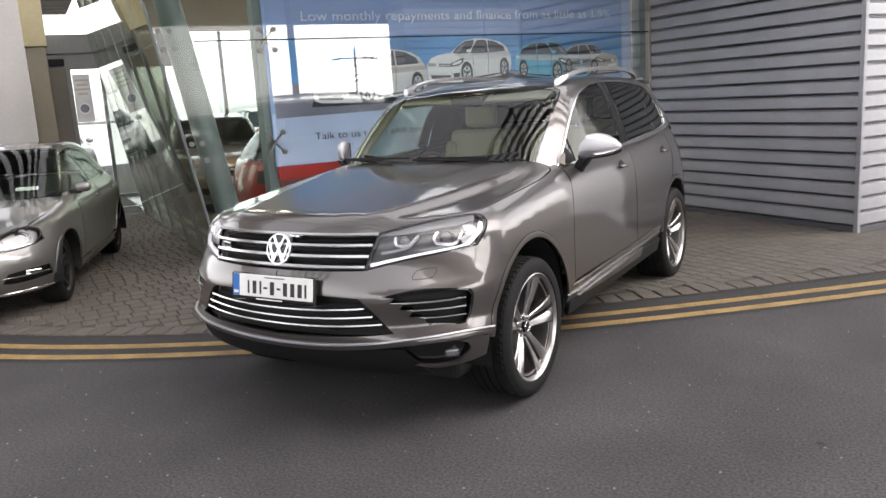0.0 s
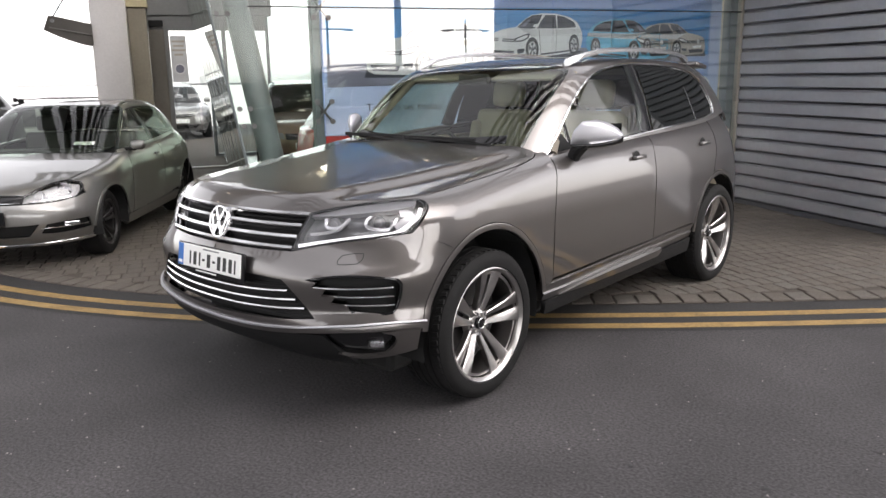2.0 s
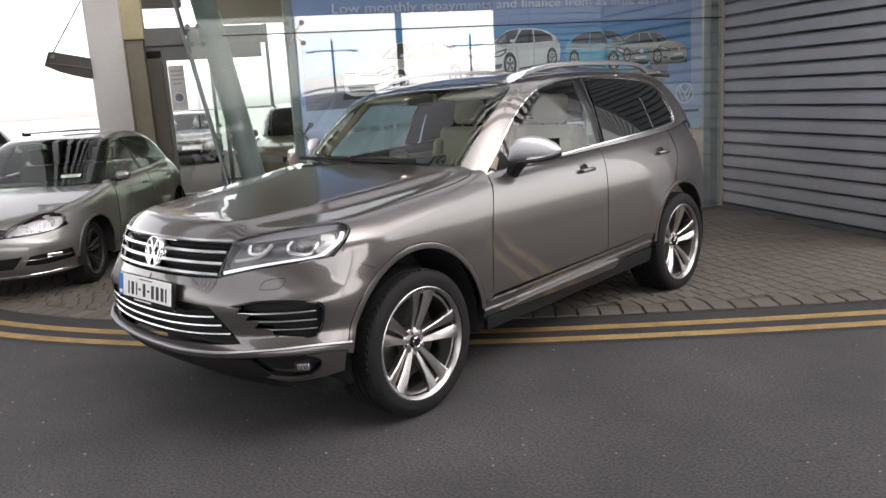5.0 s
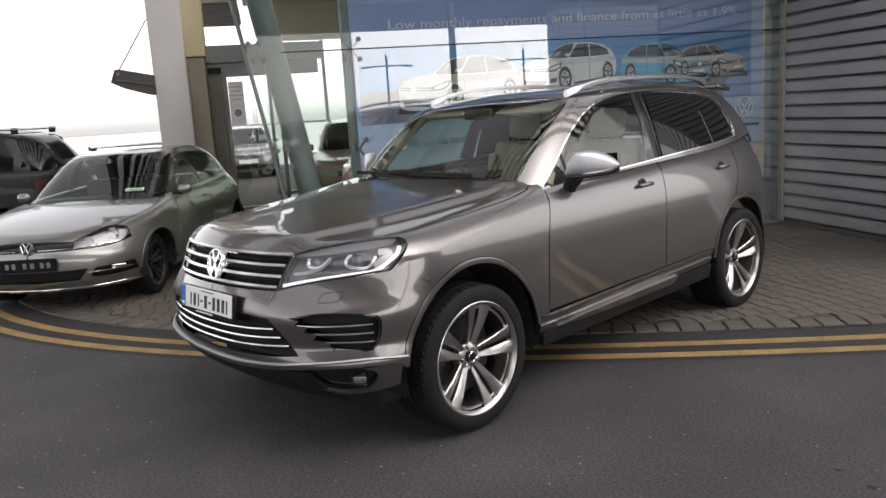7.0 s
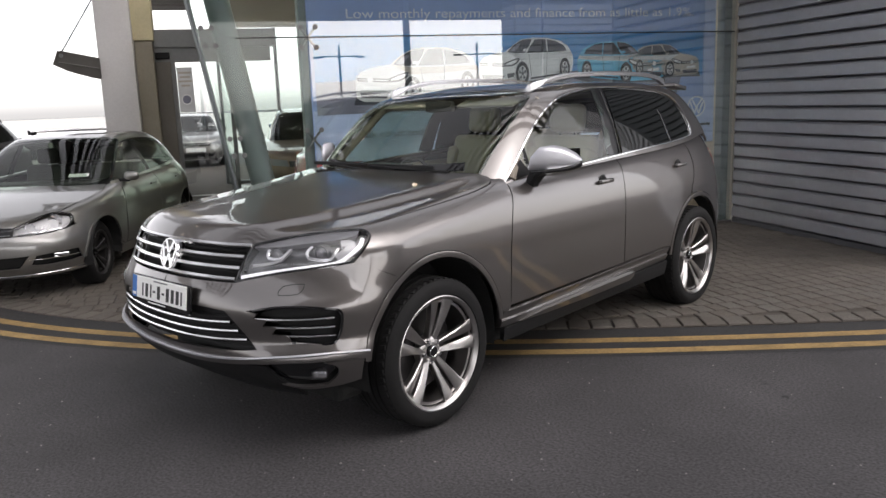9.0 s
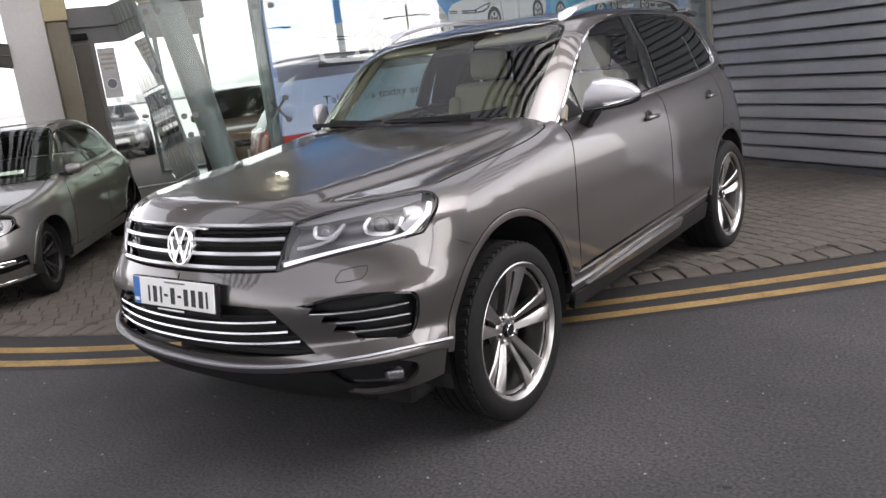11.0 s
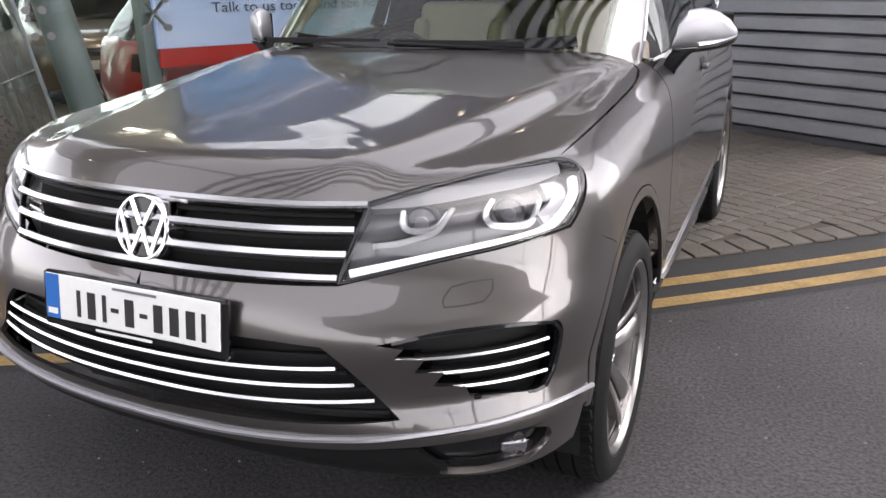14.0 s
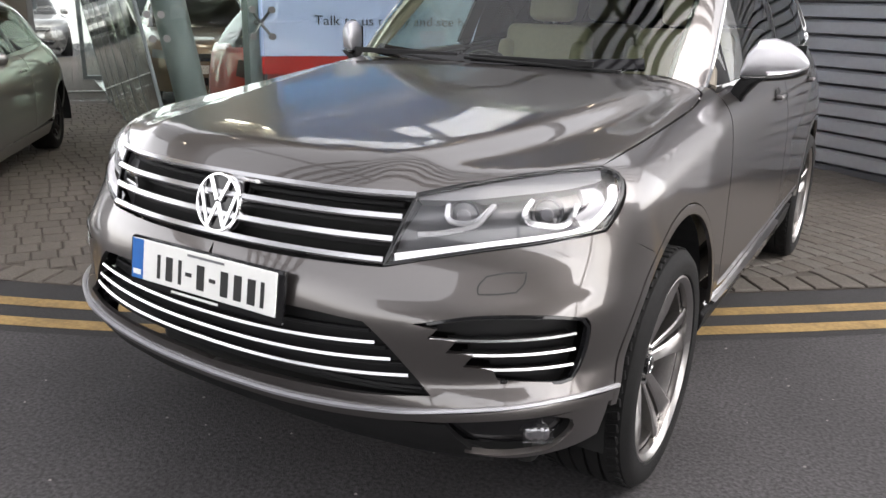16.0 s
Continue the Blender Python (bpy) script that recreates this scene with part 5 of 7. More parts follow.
# number plate: a black holder, white plate, blue band and plain bars for the characters
plate = new("number_plate")
plate.parent = suv
plate.matrix_local = Matrix.Translation((0.0, -0.946, 0.757)) @ Matrix.Rotation(radians(-8), 4, "X")
part("holder", box((0.545, 0.022, 0.135), (0, 0.004, -0.004), bevel=0.008), BLACK_GLOSS, plate)
part("plate_sheet", box((0.518, 0.004, 0.110), (0, -0.009, 0.004), bevel=0.0015, segments=1), PLATE_WHITE, plate)
part("blue_band", box((0.044, 0.003, 0.108), (-0.236, -0.0105, 0.004)), PLATE_BLUE, plate)
part("plate_bar", box((0.030, 0.002, 0.014), (-0.236, -0.0122, -0.032)), PLATE_WHITE, plate)
for x, w, h in ((-0.152, 0.011, 0.064), (-0.112, 0.024, 0.064), (-0.072, 0.011, 0.064), (-0.040, 0.022, 0.010), (0.004, 0.026, 0.064), (0.046, 0.022, 0.010), (0.088, 0.025, 0.064), (0.134, 0.025, 0.064), (0.180, 0.025, 0.064), (0.216, 0.011, 0.064)):
    part("plate_bar", box((w, 0.002, h), (x, -0.0118, -0.004)), INK, plate)
part("plate_bar", box((0.13, 0.002, 0.006), (0.02, -0.0118, 0.047)), LAMP_GREY, plate)
part("plate_bar", box((0.17, 0.002, 0.006), (-0.02, -0.008, -0.062)), PLATE_WHITE, plate)

# doors
sill = 0.463
bt = [(0.692, 1.155), (1.30, 1.190), (1.860, 1.222)]
front_door = outline(L.side([(0.563, 0.508), (0.570, 0.62), (0.598, 0.88), (0.648, 1.06), (0.692, 1.155)]), L.side(bt), L.side([(1.860, 1.222), (1.825, 1.0), (1.79, 0.70), (1.775, 0.528)]), L.side([(1.775, 0.528), (1.2, 0.518), (0.563, 0.508)]), spacing=0.03)
panel("front_door", L, front_door, (-1, 0, -0.12), PAINT_GREY, suv, step=0.045, mirror=True)
arch_r = arc(2.893, 0.402, 0.472, 165, 105, 8)
rear_door = outline(L.side([(1.783, 0.530), (1.798, 0.70), (1.833, 1.0), (1.868, 1.222)]), L.side([(1.868, 1.222), (2.4, 1.250), (2.86, 1.275)]), L.side([(2.86, 1.275), (2.86, 1.05), (2.80, 0.93), arch_r[-1]]), L.side(arch_r[::-1]), L.side([arch_r[0], (2.40, 0.540), (1.783, 0.530)]), spacing=0.03)
panel("rear_door", L, rear_door, (-1, 0, -0.12), PAINT_GREY, suv, step=0.045, mirror=True)
quarter = outline(L.side([(2.868, 1.275), (3.2, 1.29), (3.60, 1.30)]), L.side([(3.60, 1.30), (3.66, 1.0), (3.66, 0.6), (3.60, 0.45)]), L.side([(3.60, 0.45), (3.365, 0.40)]), L.side(arc(2.893, 0.402, 0.472, 3, 103, 12)), L.side([(2.788, 0.868), (2.808, 0.93), (2.868, 1.05), (2.868, 1.275)]), spacing=0.03)
panel("rear_quarter", L, quarter, (-1, -0.1, -0.12), PAINT_GREY, suv, step=0.045, mirror=True)
panel("tailgate", L, outline(L.cast([(x, 5, z) for x, z in ((-0.74, 1.25), (0.74, 1.25))], (0, -1, 0)), L.cast([(x, 5, z) for x, z in ((0.74, 1.25), (0.78, 0.8), (0.76, 0.42))], (0, -1, 0)), L.cast([(x, 5, z) for x, z in ((0.76, 0.42), (-0.76, 0.42))], (0, -1, 0)), L.cast([(x, 5, z) for x, z in ((-0.76, 0.42), (-0.78, 0.8), (-0.74, 1.25))], (0, -1, 0)), spacing=0.05), (0, -1, 0), PAINT_GREY, suv, step=0.06)
# sill skirts in steps
for s in (1, -1):
    bm = bmesh.new()
    loops = []
    for k in range(12):
        y = 0.51 + 1.91 * k / 11
        z, w = 0.482 + 0.0265 * (y - 0.51), 0.957 - (0.012 if k == 0 else 0.0)
        loops.append([bm.verts.new((s * (w + dx), y, z + dz)) for dx, dz in ((-0.04, 0.006), (0.004, 0.002), (0.013, -0.006), (0.013, -0.012), (-0.002, -0.046), (-0.006, -0.052), (0.002, -0.060), (-0.016, -0.100), (-0.05, -0.105))])
    for p, q in zip(loops, loops[1:]):
        for i in range(8):
            bm.faces.new((p[i], p[i + 1], q[i + 1], q[i]))
    bm.faces.new(loops[0])
    bm.faces.new(loops[-1])
    part("sill", bm, PAINT_GREY, suv, smooth=True)
sk2 = outline(L.side([(0.53, 0.372), (1.2, 0.392), (2.42, 0.422)]), L.side([(2.42, 0.422), (2.42, 0.32)]), L.side([(2.42, 0.32), (0.55, 0.29)]), L.side([(0.55, 0.29), (0.53, 0.372)]), spacing=0.04)
panel("sill_lower", L, sk2, (-1, 0, 0.05), BLACK, suv, lift=-0.01, step=0.05, depth=0.03, mirror=True)
for s in (1, -1):
    bm = bmesh.new()
    rows = [(0.66, 0.388, 0.955, 0.004), (0.9, 0.393, 0.968, 0.030), (1.4, 0.398, 0.976, 0.046), (1.86, 0.405, 0.976, 0.050), (1.93, 0.418, 0.968, 0.030)]
    loops = [[bm.verts.new((s * x, y, z)) for x, z in ((w - 0.05, z0 + h), (w, z0 + h * 0.6), (w - 0.006, z0 - h * 0.3), (w - 0.05, z0 - h * 0.5))] for y, z0, w, h in rows]
    for p, q in zip(loops, loops[1:]):
        for i in range(4):
            bm.faces.new((p[i], p[(i + 1) % 4], q[(i + 1) % 4], q[i]))
    bm.faces.new(loops[0])
    bm.faces.new(loops[-1])
    part("skirt_blade", bm, PAINT_GREY, suv, smooth=True)
# arch flanges and wells
for cy, ar, a0, a1 in ((0.0, 0.478, 172, 6), (2.893, 0.453, 172, 4)):
    strip("arch_flange", L, L.side(arc(cy, 0.402, ar, a0, a1, 44)), 0.030, PAINT_GREY, suv, lift=0.001, thick=0.002, mirror=True)
    for s in (1, -1):
        bm = bmesh.new()
        loops = []
        for k in range(25):
            a = radians(-12 + 204 * k / 24)
            y, z = cy + (ar - 0.014) * math.cos(a), 0.402 + (ar - 0.014) * math.sin(a)
            loops.append([bm.verts.new((s * x, y, z)) for x in (0.93, 0.60)])
        for p, q in zip(loops, loops[1:]):
            bm.faces.new((p[0], q[0], q[1], p[1]))
        bm.faces.new([l[1] for l in loops])
        part("wheel_well", bm, DARK, suv)
for s in (1, -1):
    for at, spin in ((HF, 80.0), (HR, 84.0)):
        wheel(suv, (s * at[0], at[1], at[2]), 0.380, 0.288, 0.275, s, spin)
part("underbody", box((1.5, 3.9, 0.16), (0, 1.45, 0.30), bevel=0.03), DARK, suv)
part("radiator_shroud", box((1.22, 0.08, 0.40), (0, -0.60, 0.64)), DARK, suv)
part("bumper_beam", box((1.54, 0.06, 0.36), (0, -0.46, 0.62)), DARK, suv)
part("engine_bay", box((1.15, 0.9, 0.5), (0, 0.05, 0.62)), DARK, suv)

# door handles and shut details
for y, z in ((1.600, 1.080), (2.64, 1.094)):
    for s in (1, -1):
        p = L.side([(y, z)])[0]
        base = part("door_handle", box((0.030, 0.155, 0.026), (s * (p[0] + 0.016), y, z), bevel=0.010), PAINT_GREY, suv, smooth=True)
        part("handle_cup", lathe([(0.0, 0.0), (0.003, 0.040), (-0.004, 0.048)], 24), BLACK, base).location = (s * (p[0] + 0.001), y - 0.015, z - 0.006)
for s in (1, -1):
    p = L.side([(3.45, 0.62)])[0]
    panel("tail_lamp", L, (outline(L.side([(3.42, 1.16), (3.68, 1.17)]), L.side([(3.68, 1.17), (3.68, 1.02)]), L.side([(3.68, 1.02), (3.50, 1.0), (3.42, 1.16)]), spacing=0.03) * np.array([s, 1, 1]))[:: s], (-1 * s, -0.4, 0), PAINT_RED, suv, lift=0.004, step=0.04)

# ---------- cabin ----------
w_low = [(0.0, 1.150), (0.40, 1.152), (0.60, 1.162), (0.702, 1.19)]
w_side = [(0.702, 1.19), (0.695, 1.33), (0.686, 1.47), (0.645, 1.622)]
w_top = [(0.645, 1.622), (0.60, 1.640), (0.30, 1.658), (0.0, 1.662)]
ws_half = np.vstack([outline(G.front(w_low), G.front(w_side), G.front(w_top), spacing=0.03), G.front([(0.0, 1.662)])])
ws = np.vstack([ws_half, (ws_half * np.array([-1, 1, 1]))[::-1][1:-1]])
screen = panel("windscreen", G, ws, (0, 0.6, -0.8), SCREEN, suv, depth=0.004, step=0.05)[0]
screen.visible_shadow = False
band = np.vstack([ws_half, (ws_half * np.array([-1, 1, 1]))[::-1][1:-1]])
strip("screen_border", G, band, 0.030, BLACK_GLOSS, suv, lift=-0.006, thick=0.001, closed=True)
roof_side = [(0.605, y) for y in (1.20, 1.5, 1.9, 2.3, 2.7, 3.05, 3.28)]
roof_half = np.vstack([outline(G.front(w_top[::-1])[0:1].repeat(1, 0).tolist() + G.front([(0.30, 1.662), (0.60, 1.646)]).tolist(), np.vstack([G.front([(0.60, 1.646)]), G.above(roof_side)]), np.vstack([G.above([(0.605, 3.28)]), G.above([(0.4, 3.34), (0.0, 3.36)])]), spacing=0.035), G.above([(0.0, 3.36)])])
panel("roof", G, np.vstack([roof_half, (roof_half * np.array([-1, 1, 1]))[::-1][1:-1]]), (0, 0.15, -1), PAINT_GREY, suv, step=0.06)
panel("headlining", G, np.vstack([roof_half, (roof_half * np.array([-1, 1, 1]))[::-1][1:-1]]), (0, 0.15, -1), LINING, suv, step=0.1, lift=-0.03, depth=0)
belt = [(0.745, 1.158), (1.30, 1.192), (1.83, 1.218), (2.66, 1.260), (2.985, 1.288)]
dlo_top = [(0.745, 1.158), (0.86, 1.258), (1.02, 1.396), (1.18, 1.505), (1.33, 1.576), (1.46, 1.612), (1.65, 1.641), (1.95, 1.662), (2.25, 1.660), (2.58, 1.643), (2.82, 1.607), (2.93, 1.560), (2.985, 1.490), (3.025, 1.36), (3.015, 1.305), (2.985, 1.288)]
dlo = outline(G.side(dlo_top), G.side(belt[::-1]), spacing=0.03)
side_rim = outline(np.vstack([G.front(w_side), G.above([(0.607, 1.21), (0.607, 1.5), (0.607, 1.9), (0.607, 2.3), (0.607, 2.7), (0.607, 3.05), (0.607, 3.28)])]),
                   np.vstack([G.above([(0.607, 3.28)]), G.side([(3.40, 1.45), (3.52, 1.28)])]), G.side([(3.52, 1.28), (2.8, 1.235), (1.8, 1.195), (0.9, 1.155), (0.70, 1.13)]), np.vstack([G.side([(0.70, 1.13)]), G.front([(0.702, 1.19)])]), spacing=0.03)
panel("side_frame", G, side_rim, (-1, 0.12, -0.5), PAINT_GREY, suv, holes=[dlo], step=0.05, mirror=True, depth=0.03)
strip("window_trim", G, outline(G.side(dlo_top), G.side(belt[::-1]), spacing=0.02), 0.012, CHROME, suv, lift=0.001, thick=0.008, mirror=True, closed=True, label="chrome window surround")
b_line = [(1.825, 1.222), (1.875, 1.45), (1.935, 1.660)]
c_line = [(2.66, 1.262), (2.62, 1.46), (2.56, 1.642)]
fwd = outline(G.side([(0.765, 1.166), (0.87, 1.255), (1.02, 1.386), (1.18, 1.495), (1.33, 1.567), (1.46, 1.603), (1.65, 1.632), (1.90, 1.654)]), G.side([(1.90, 1.654), (1.86, 1.45), (1.81, 1.224)]), G.side([(1.81, 1.224), (1.30, 1.198), (0.765, 1.166)]), spacing=0.03)
for s in (1, -1):
    o = (fwd * np.array([s, 1, 1]))[::s]
    panel("front_window", G, o, (-1 * s, 0, -0.4), SCREEN, suv, depth=0.003, lift=-0.004, step=0.06)[0].visible_shadow = False
aft = outline(G.side([(1.95, 1.230), (1.96, 1.45), (2.0, 1.655)]), G.side([(2.0, 1.655), (2.25, 1.654), (2.58, 1.637), (2.81, 1.601), (2.92, 1.555), (2.975, 1.487), (3.015, 1.36), (3.005, 1.308), (2.98, 1.293)]), G.side([(2.98, 1.293), (2.66, 1.266), (1.95, 1.230)]), spacing=0.03)
panel("rear_window", G, aft, (-1, 0, -0.4), PRIVACY, suv, depth=0.003, lift=-0.004, step=0.06, mirror=True)
strip("centre_pillar", G, G.side(b_line), 0.13, BLACK_GLOSS, suv, lift=-0.003, thick=0.003, mirror=True)
strip("pillar_trim", G, G.side([(1.91, 1.230), (1.93, 1.45), (1.965, 1.655)]), 0.008, BLACK_GLOSS, suv, lift=0.001, thick=0.002, mirror=True)
strip("rear_divider", G, G.side(c_line), 0.022, BLACK_GLOSS, suv, lift=-0.002, thick=0.003, mirror=True)
strip("quarter_divider", G, G.side([(0.945, 1.178), (0.950, 1.330)]), 0.020, BLACK, suv, lift=-0.004, thick=0.006, mirror=True)
tri = outline(G.side([(0.765, 1.168), (0.85, 1.236), (0.895, 1.268)]), G.side([(0.895, 1.268), (0.945, 1.178)]), G.side([(0.945, 1.178), (0.765, 1.168)]), spacing=0.02)
panel("mirror_sail", G, tri, (-1, 0, -0.4), BLACK, suv, lift=0.001, step=0.03, mirror=True)
rear_glass = outline(*[G.cast([(x, 5, z) for x, z in run], (0, -1, 0)) for run in (((-0.55, 1.30), (0.55, 1.30)), ((0.55, 1.30), (0.48, 1.55)), ((0.48, 1.55), (-0.48, 1.55)), ((-0.48, 1.55), (-0.55, 1.30)))], spacing=0.05)
tail_edge = outline(*[G.cast([(x, 5, z) for x, z in run], (0, -1, 0)) for run in (((-0.80, 1.22), (0.80, 1.22)), ((0.80, 1.22), (0.70, 1.45), (0.60, 1.60)), ((0.60, 1.60), (-0.60, 1.60)), ((-0.60, 1.60), (-0.70, 1.45), (-0.80, 1.22)))], spacing=0.05)
panel("rear_hatch", G, tail_edge, (0, -1, -0.2), PAINT_GREY, suv, holes=[rear_glass], step=0.06)
panel("rear_screen", G, rear_glass, (0, -1, -0.2), PRIVACY, suv, step=0.08, lift=-0.004)
part("spoiler", box((1.16, 0.22, 0.035), (0, 3.36, 1.655), Matrix.Rotation(radians(-8), 3, "X"), bevel=0.012), PAINT_GREY, suv, smooth=True)
# roof rails
for s in (1, -1):
    path = catmull([(s * 0.60, 1.26, 1.672), (s * 0.610, 1.42, 1.712), (s * 0.615, 1.70, 1.748), (s * 0.612, 2.2, 1.760), (s * 0.60, 2.7, 1.748), (s * 0.58, 2.95, 1.722), (s * 0.565, 3.10, 1.680)], 0.04)
    bm = bmesh.new()
    loops = []
    for k, p in enumerate(path):
        q = 0.015 if 2 < k < len(path) - 3 else 0.022
        loops.append([bm.verts.new((p[0] + dx, p[1], p[2] + dz)) for dx, dz in ((-0.016, -q), (0.016, -q), (0.018, 0.004), (0.010, q), (-0.010, q), (-0.018, 0.004))])
    for p, q in zip(loops, loops[1:]):
        for i in range(6):
            bm.faces.new((p[i], p[(i + 1) % 6], q[(i + 1) % 6], q[i]))
    bm.faces.new(loops[0])
    bm.faces.new(loops[-1])
    rail = part("roof_rail", bm, SATIN, suv, "satin aluminium roof rail", smooth=True)
# cowl and wipers
frit = G.front([(x, 1.226 + 0.03 * (x / 0.7) ** 2) for x in np.linspace(-0.60, 0.60, 41)])
strip("screen_frit", G, frit, 0.050, BLACK_GLOSS, suv, lift=0.0005, thick=0.0006)
panel("cowl", L, outline(L.above([(-0.74, 0.62), (-0.45, 0.53), (0.0, 0.48), (0.45, 0.53), (0.74, 0.62)]), L.above([(0.74, 0.62), (0.80, 0.70)]), L.above([(0.80, 0.70), (0.4, 0.64), (0.0, 0.60), (-0.4, 0.64), (-0.80, 0.70)]), L.above([(-0.80, 0.70), (-0.74, 0.62)]), spacing=0.04), (0, 0, -1), BLACK, suv, lift=-0.012, step=0.06)
for a, b in (((0.52, 0.575, 1.216), (-0.10, 0.535, 1.236)), ((-0.12, 0.540, 1.212), (-0.64, 0.605, 1.238))):
    arm = part("wiper", rod(a, b, 0.007, 8), BLACK, suv)
    part("wiper_blade", box((0.52, 0.012, 0.022), ((a[0] + b[0]) / 2 - 0.04, (a[1] + b[1]) / 2 + 0.008, 1.238), bevel=0.003), BLACK, arm)
    part("wiper_pivot", rod((a[0], a[1], 1.15), (a[0], a[1], 1.222), 0.014, 12), BLACK, arm)
# door mirrors: (x, leading and trailing y, upper and lower edge)
MIRROR = [(0.898, 0.835, 0.875, 1.238, 1.214), (0.912, 0.832, 0.935, 1.300, 1.207), (0.940, 0.850, 0.975, 1.342, 1.205), (0.985, 0.888, 1.015, 1.348, 1.208), (1.030, 0.935, 1.052, 1.333, 1.213), (1.068, 0.985, 1.078, 1.304, 1.221), (1.090, 1.028, 1.086, 1.274, 1.232), (1.098, 1.052, 1.076, 1.258, 1.243)]


def mirror_loft(s, rows):
    """A rounded shell through upright rings, one to each row."""
    bm = bmesh.new()
    loops = []
    for x, y0, y1, zt, zb in rows:
        ring = []
        for k in range(28):
            c, e = math.cos(2 * math.pi * k / 28), math.sin(2 * math.pi * k / 28)
            ring.append(bm.verts.new((s * x, (y0 + y1) / 2 + (y1 - y0) / 2 * math.copysign(abs(c) ** 0.7, c), (zt + zb) / 2 + (zt - zb) / 2 * math.copysign(abs(e) ** 0.7, e))))
        loops.append(ring)
    for p, q in zip(loops, loops[1:]):
        for i in range(28):
            bm.faces.new((p[i], p[(i + 1) % 28], q[(i + 1) % 28], q[i]))
    bm.faces.new(loops[0])
    bm.faces.new(loops[-1])
    return bm


for s in (1, -1):
    cap = part("mirror_cap", mirror_loft(s, MIRROR), MIRROR_CAP, suv, "matt chrome mirror cap", smooth=True)
    part("mirror_base", mirror_loft(s, [(x, y0 + 0.006, y1 + 0.004, zb + 0.012, zb - 0.016) for x, y0, y1, zt, zb in MIRROR]), BLACK_GLOSS, cap, smooth=True)
    part("mirror_trim", mirror_loft(s, [(x, y0 - 0.001, y1, zb + 0.013, zb + 0.007) for x, y0, y1, zt, zb in MIRROR[3:]]), SATIN, cap, smooth=True)
    part("mirror_glass", box((0.19, 0.006, 0.105), (s * 1.004, 1.029, 1.272), Matrix.Rotation(radians(40 * s), 3, "Z"), bevel=0.002), PRIVACY, cap)
    bm = bmesh.new()
    loops = [[bm.verts.new((s * x, y, z)) for x, y in ((x0, y0), (x1, y0 + 0.012), (x1, y1), (x0, y1))] for x0, x1, y0, y1, z in ((0.860, 0.902, 0.850, 0.925, 1.105), (0.860, 0.912, 0.843, 0.932, 1.135), (0.880, 0.945, 0.840, 0.950, 1.180), (0.900, 0.985, 0.845, 0.990, 1.208))]
    for p, q in zip(loops, loops[1:]):
        for i in range(4):
            bm.faces.new((p[i], p[(i + 1) % 4], q[(i + 1) % 4], q[i]))
    bm.faces.new(loops[0])
    bm.faces.new(loops[-1])
    bmesh.ops.bevel(bm, geom=[e for e in bm.edges if abs(e.verts[0].co.z - e.verts[1].co.z) > 0.01], offset=0.012, segments=2, affect="EDGES")
    part("mirror_foot", bm, BLACK, suv)


# interior
def seat(x, y, parent):
    s = new("seat")
    s.parent = parent
    s.location = (x, y, 0)
    part("cushion", box((0.52, 0.52, 0.16), (0, 0, 0.68), bevel=0.05, segments=3), CREAM, s, smooth=True)
    part("seat_back", box((0.50, 0.15, 0.66), (0, 0.30, 1.02), Matrix.Rotation(radians(-14), 3, "X"), bevel=0.05, segments=3), CREAM, s, smooth=True)
    part("bolster", box((0.09, 0.17, 0.52), (0.22, 0.26, 1.0), Matrix.Rotation(radians(-14), 3, "X"), bevel=0.04, segments=3), CREAM, s, smooth=True)
    part("bolster", box((0.09, 0.17, 0.52), (-0.22, 0.26, 1.0), Matrix.Rotation(radians(-14), 3, "X"), bevel=0.04, segments=3), CREAM, s, smooth=True)
    part("headrest", box((0.27, 0.11, 0.20), (0, 0.40, 1.46), Matrix.Rotation(radians(-8), 3, "X"), bevel=0.045, segments=3), CREAM, s, smooth=True)
    for dx in (-0.06, 0.06):
        part("headrest_post", rod((dx, 0.38, 1.30), (dx, 0.40, 1.40), 0.008, 8), CHROME, s)


for x in (0.38, -0.38):
    seat(x, 1.62, suv)
    seat(x, 2.52, suv)
part("dashboard", box((1.46, 0.46, 0.26), (0, 0.86, 1.02), bevel=0.06, segments=3), DASH, suv, smooth=True)
part("instrument_hood", box((0.42, 0.26, 0.09), (-0.38, 0.92, 1.165), bevel=0.04, segments=3), DASH, suv, smooth=True)
part("cabin_floor", box((1.6, 2.8, 0.04), (0, 2.1, 0.50)), DARK, suv)
part("centre_console", box((0.22, 0.9, 0.30), (0, 1.5, 0.72), bevel=0.03), DASH, suv, smooth=True)
for s in (1, -1):
    part("door_card", box((0.05, 2.6, 0.62), (s * 0.80, 2.1, 0.84), bevel=0.01), CREAM, suv)
    part("screen_pillar_lining", rod((s * 0.80, 0.80, 1.16), (s * 0.655, 1.26, 1.60), 0.028, 10), LINING, suv)
ring = part("steering_wheel", lathe([(-0.012, 0.175), (0.0, 0.190), (0.012, 0.175), (0.0, 0.162), (-0.012, 0.175)], 40, "Z"), DASH, suv, smooth=True)
ring.matrix_local = pose(-0.38, 1.16, 1.06, 66, 0, 0)
part("steering_boss", box((0.34, 0.08, 0.03), (0, 0, -0.01), bevel=0.012), DASH, ring)
part("inner_mirror", box((0.24, 0.04, 0.07), (0, 1.10, 1.575), bevel=0.015), DASH, suv, smooth=True)
part("sun_visor", box((0.46, 0.18, 0.02), (0.34, 1.22, 1.60), Matrix.Rotation(radians(20), 3, "X"), bevel=0.008), LINING, suv)
part("sun_visor", box((0.46, 0.18, 0.02), (-0.34, 1.22, 1.60), Matrix.Rotation(radians(20), 3, "X"), bevel=0.008), LINING, suv)

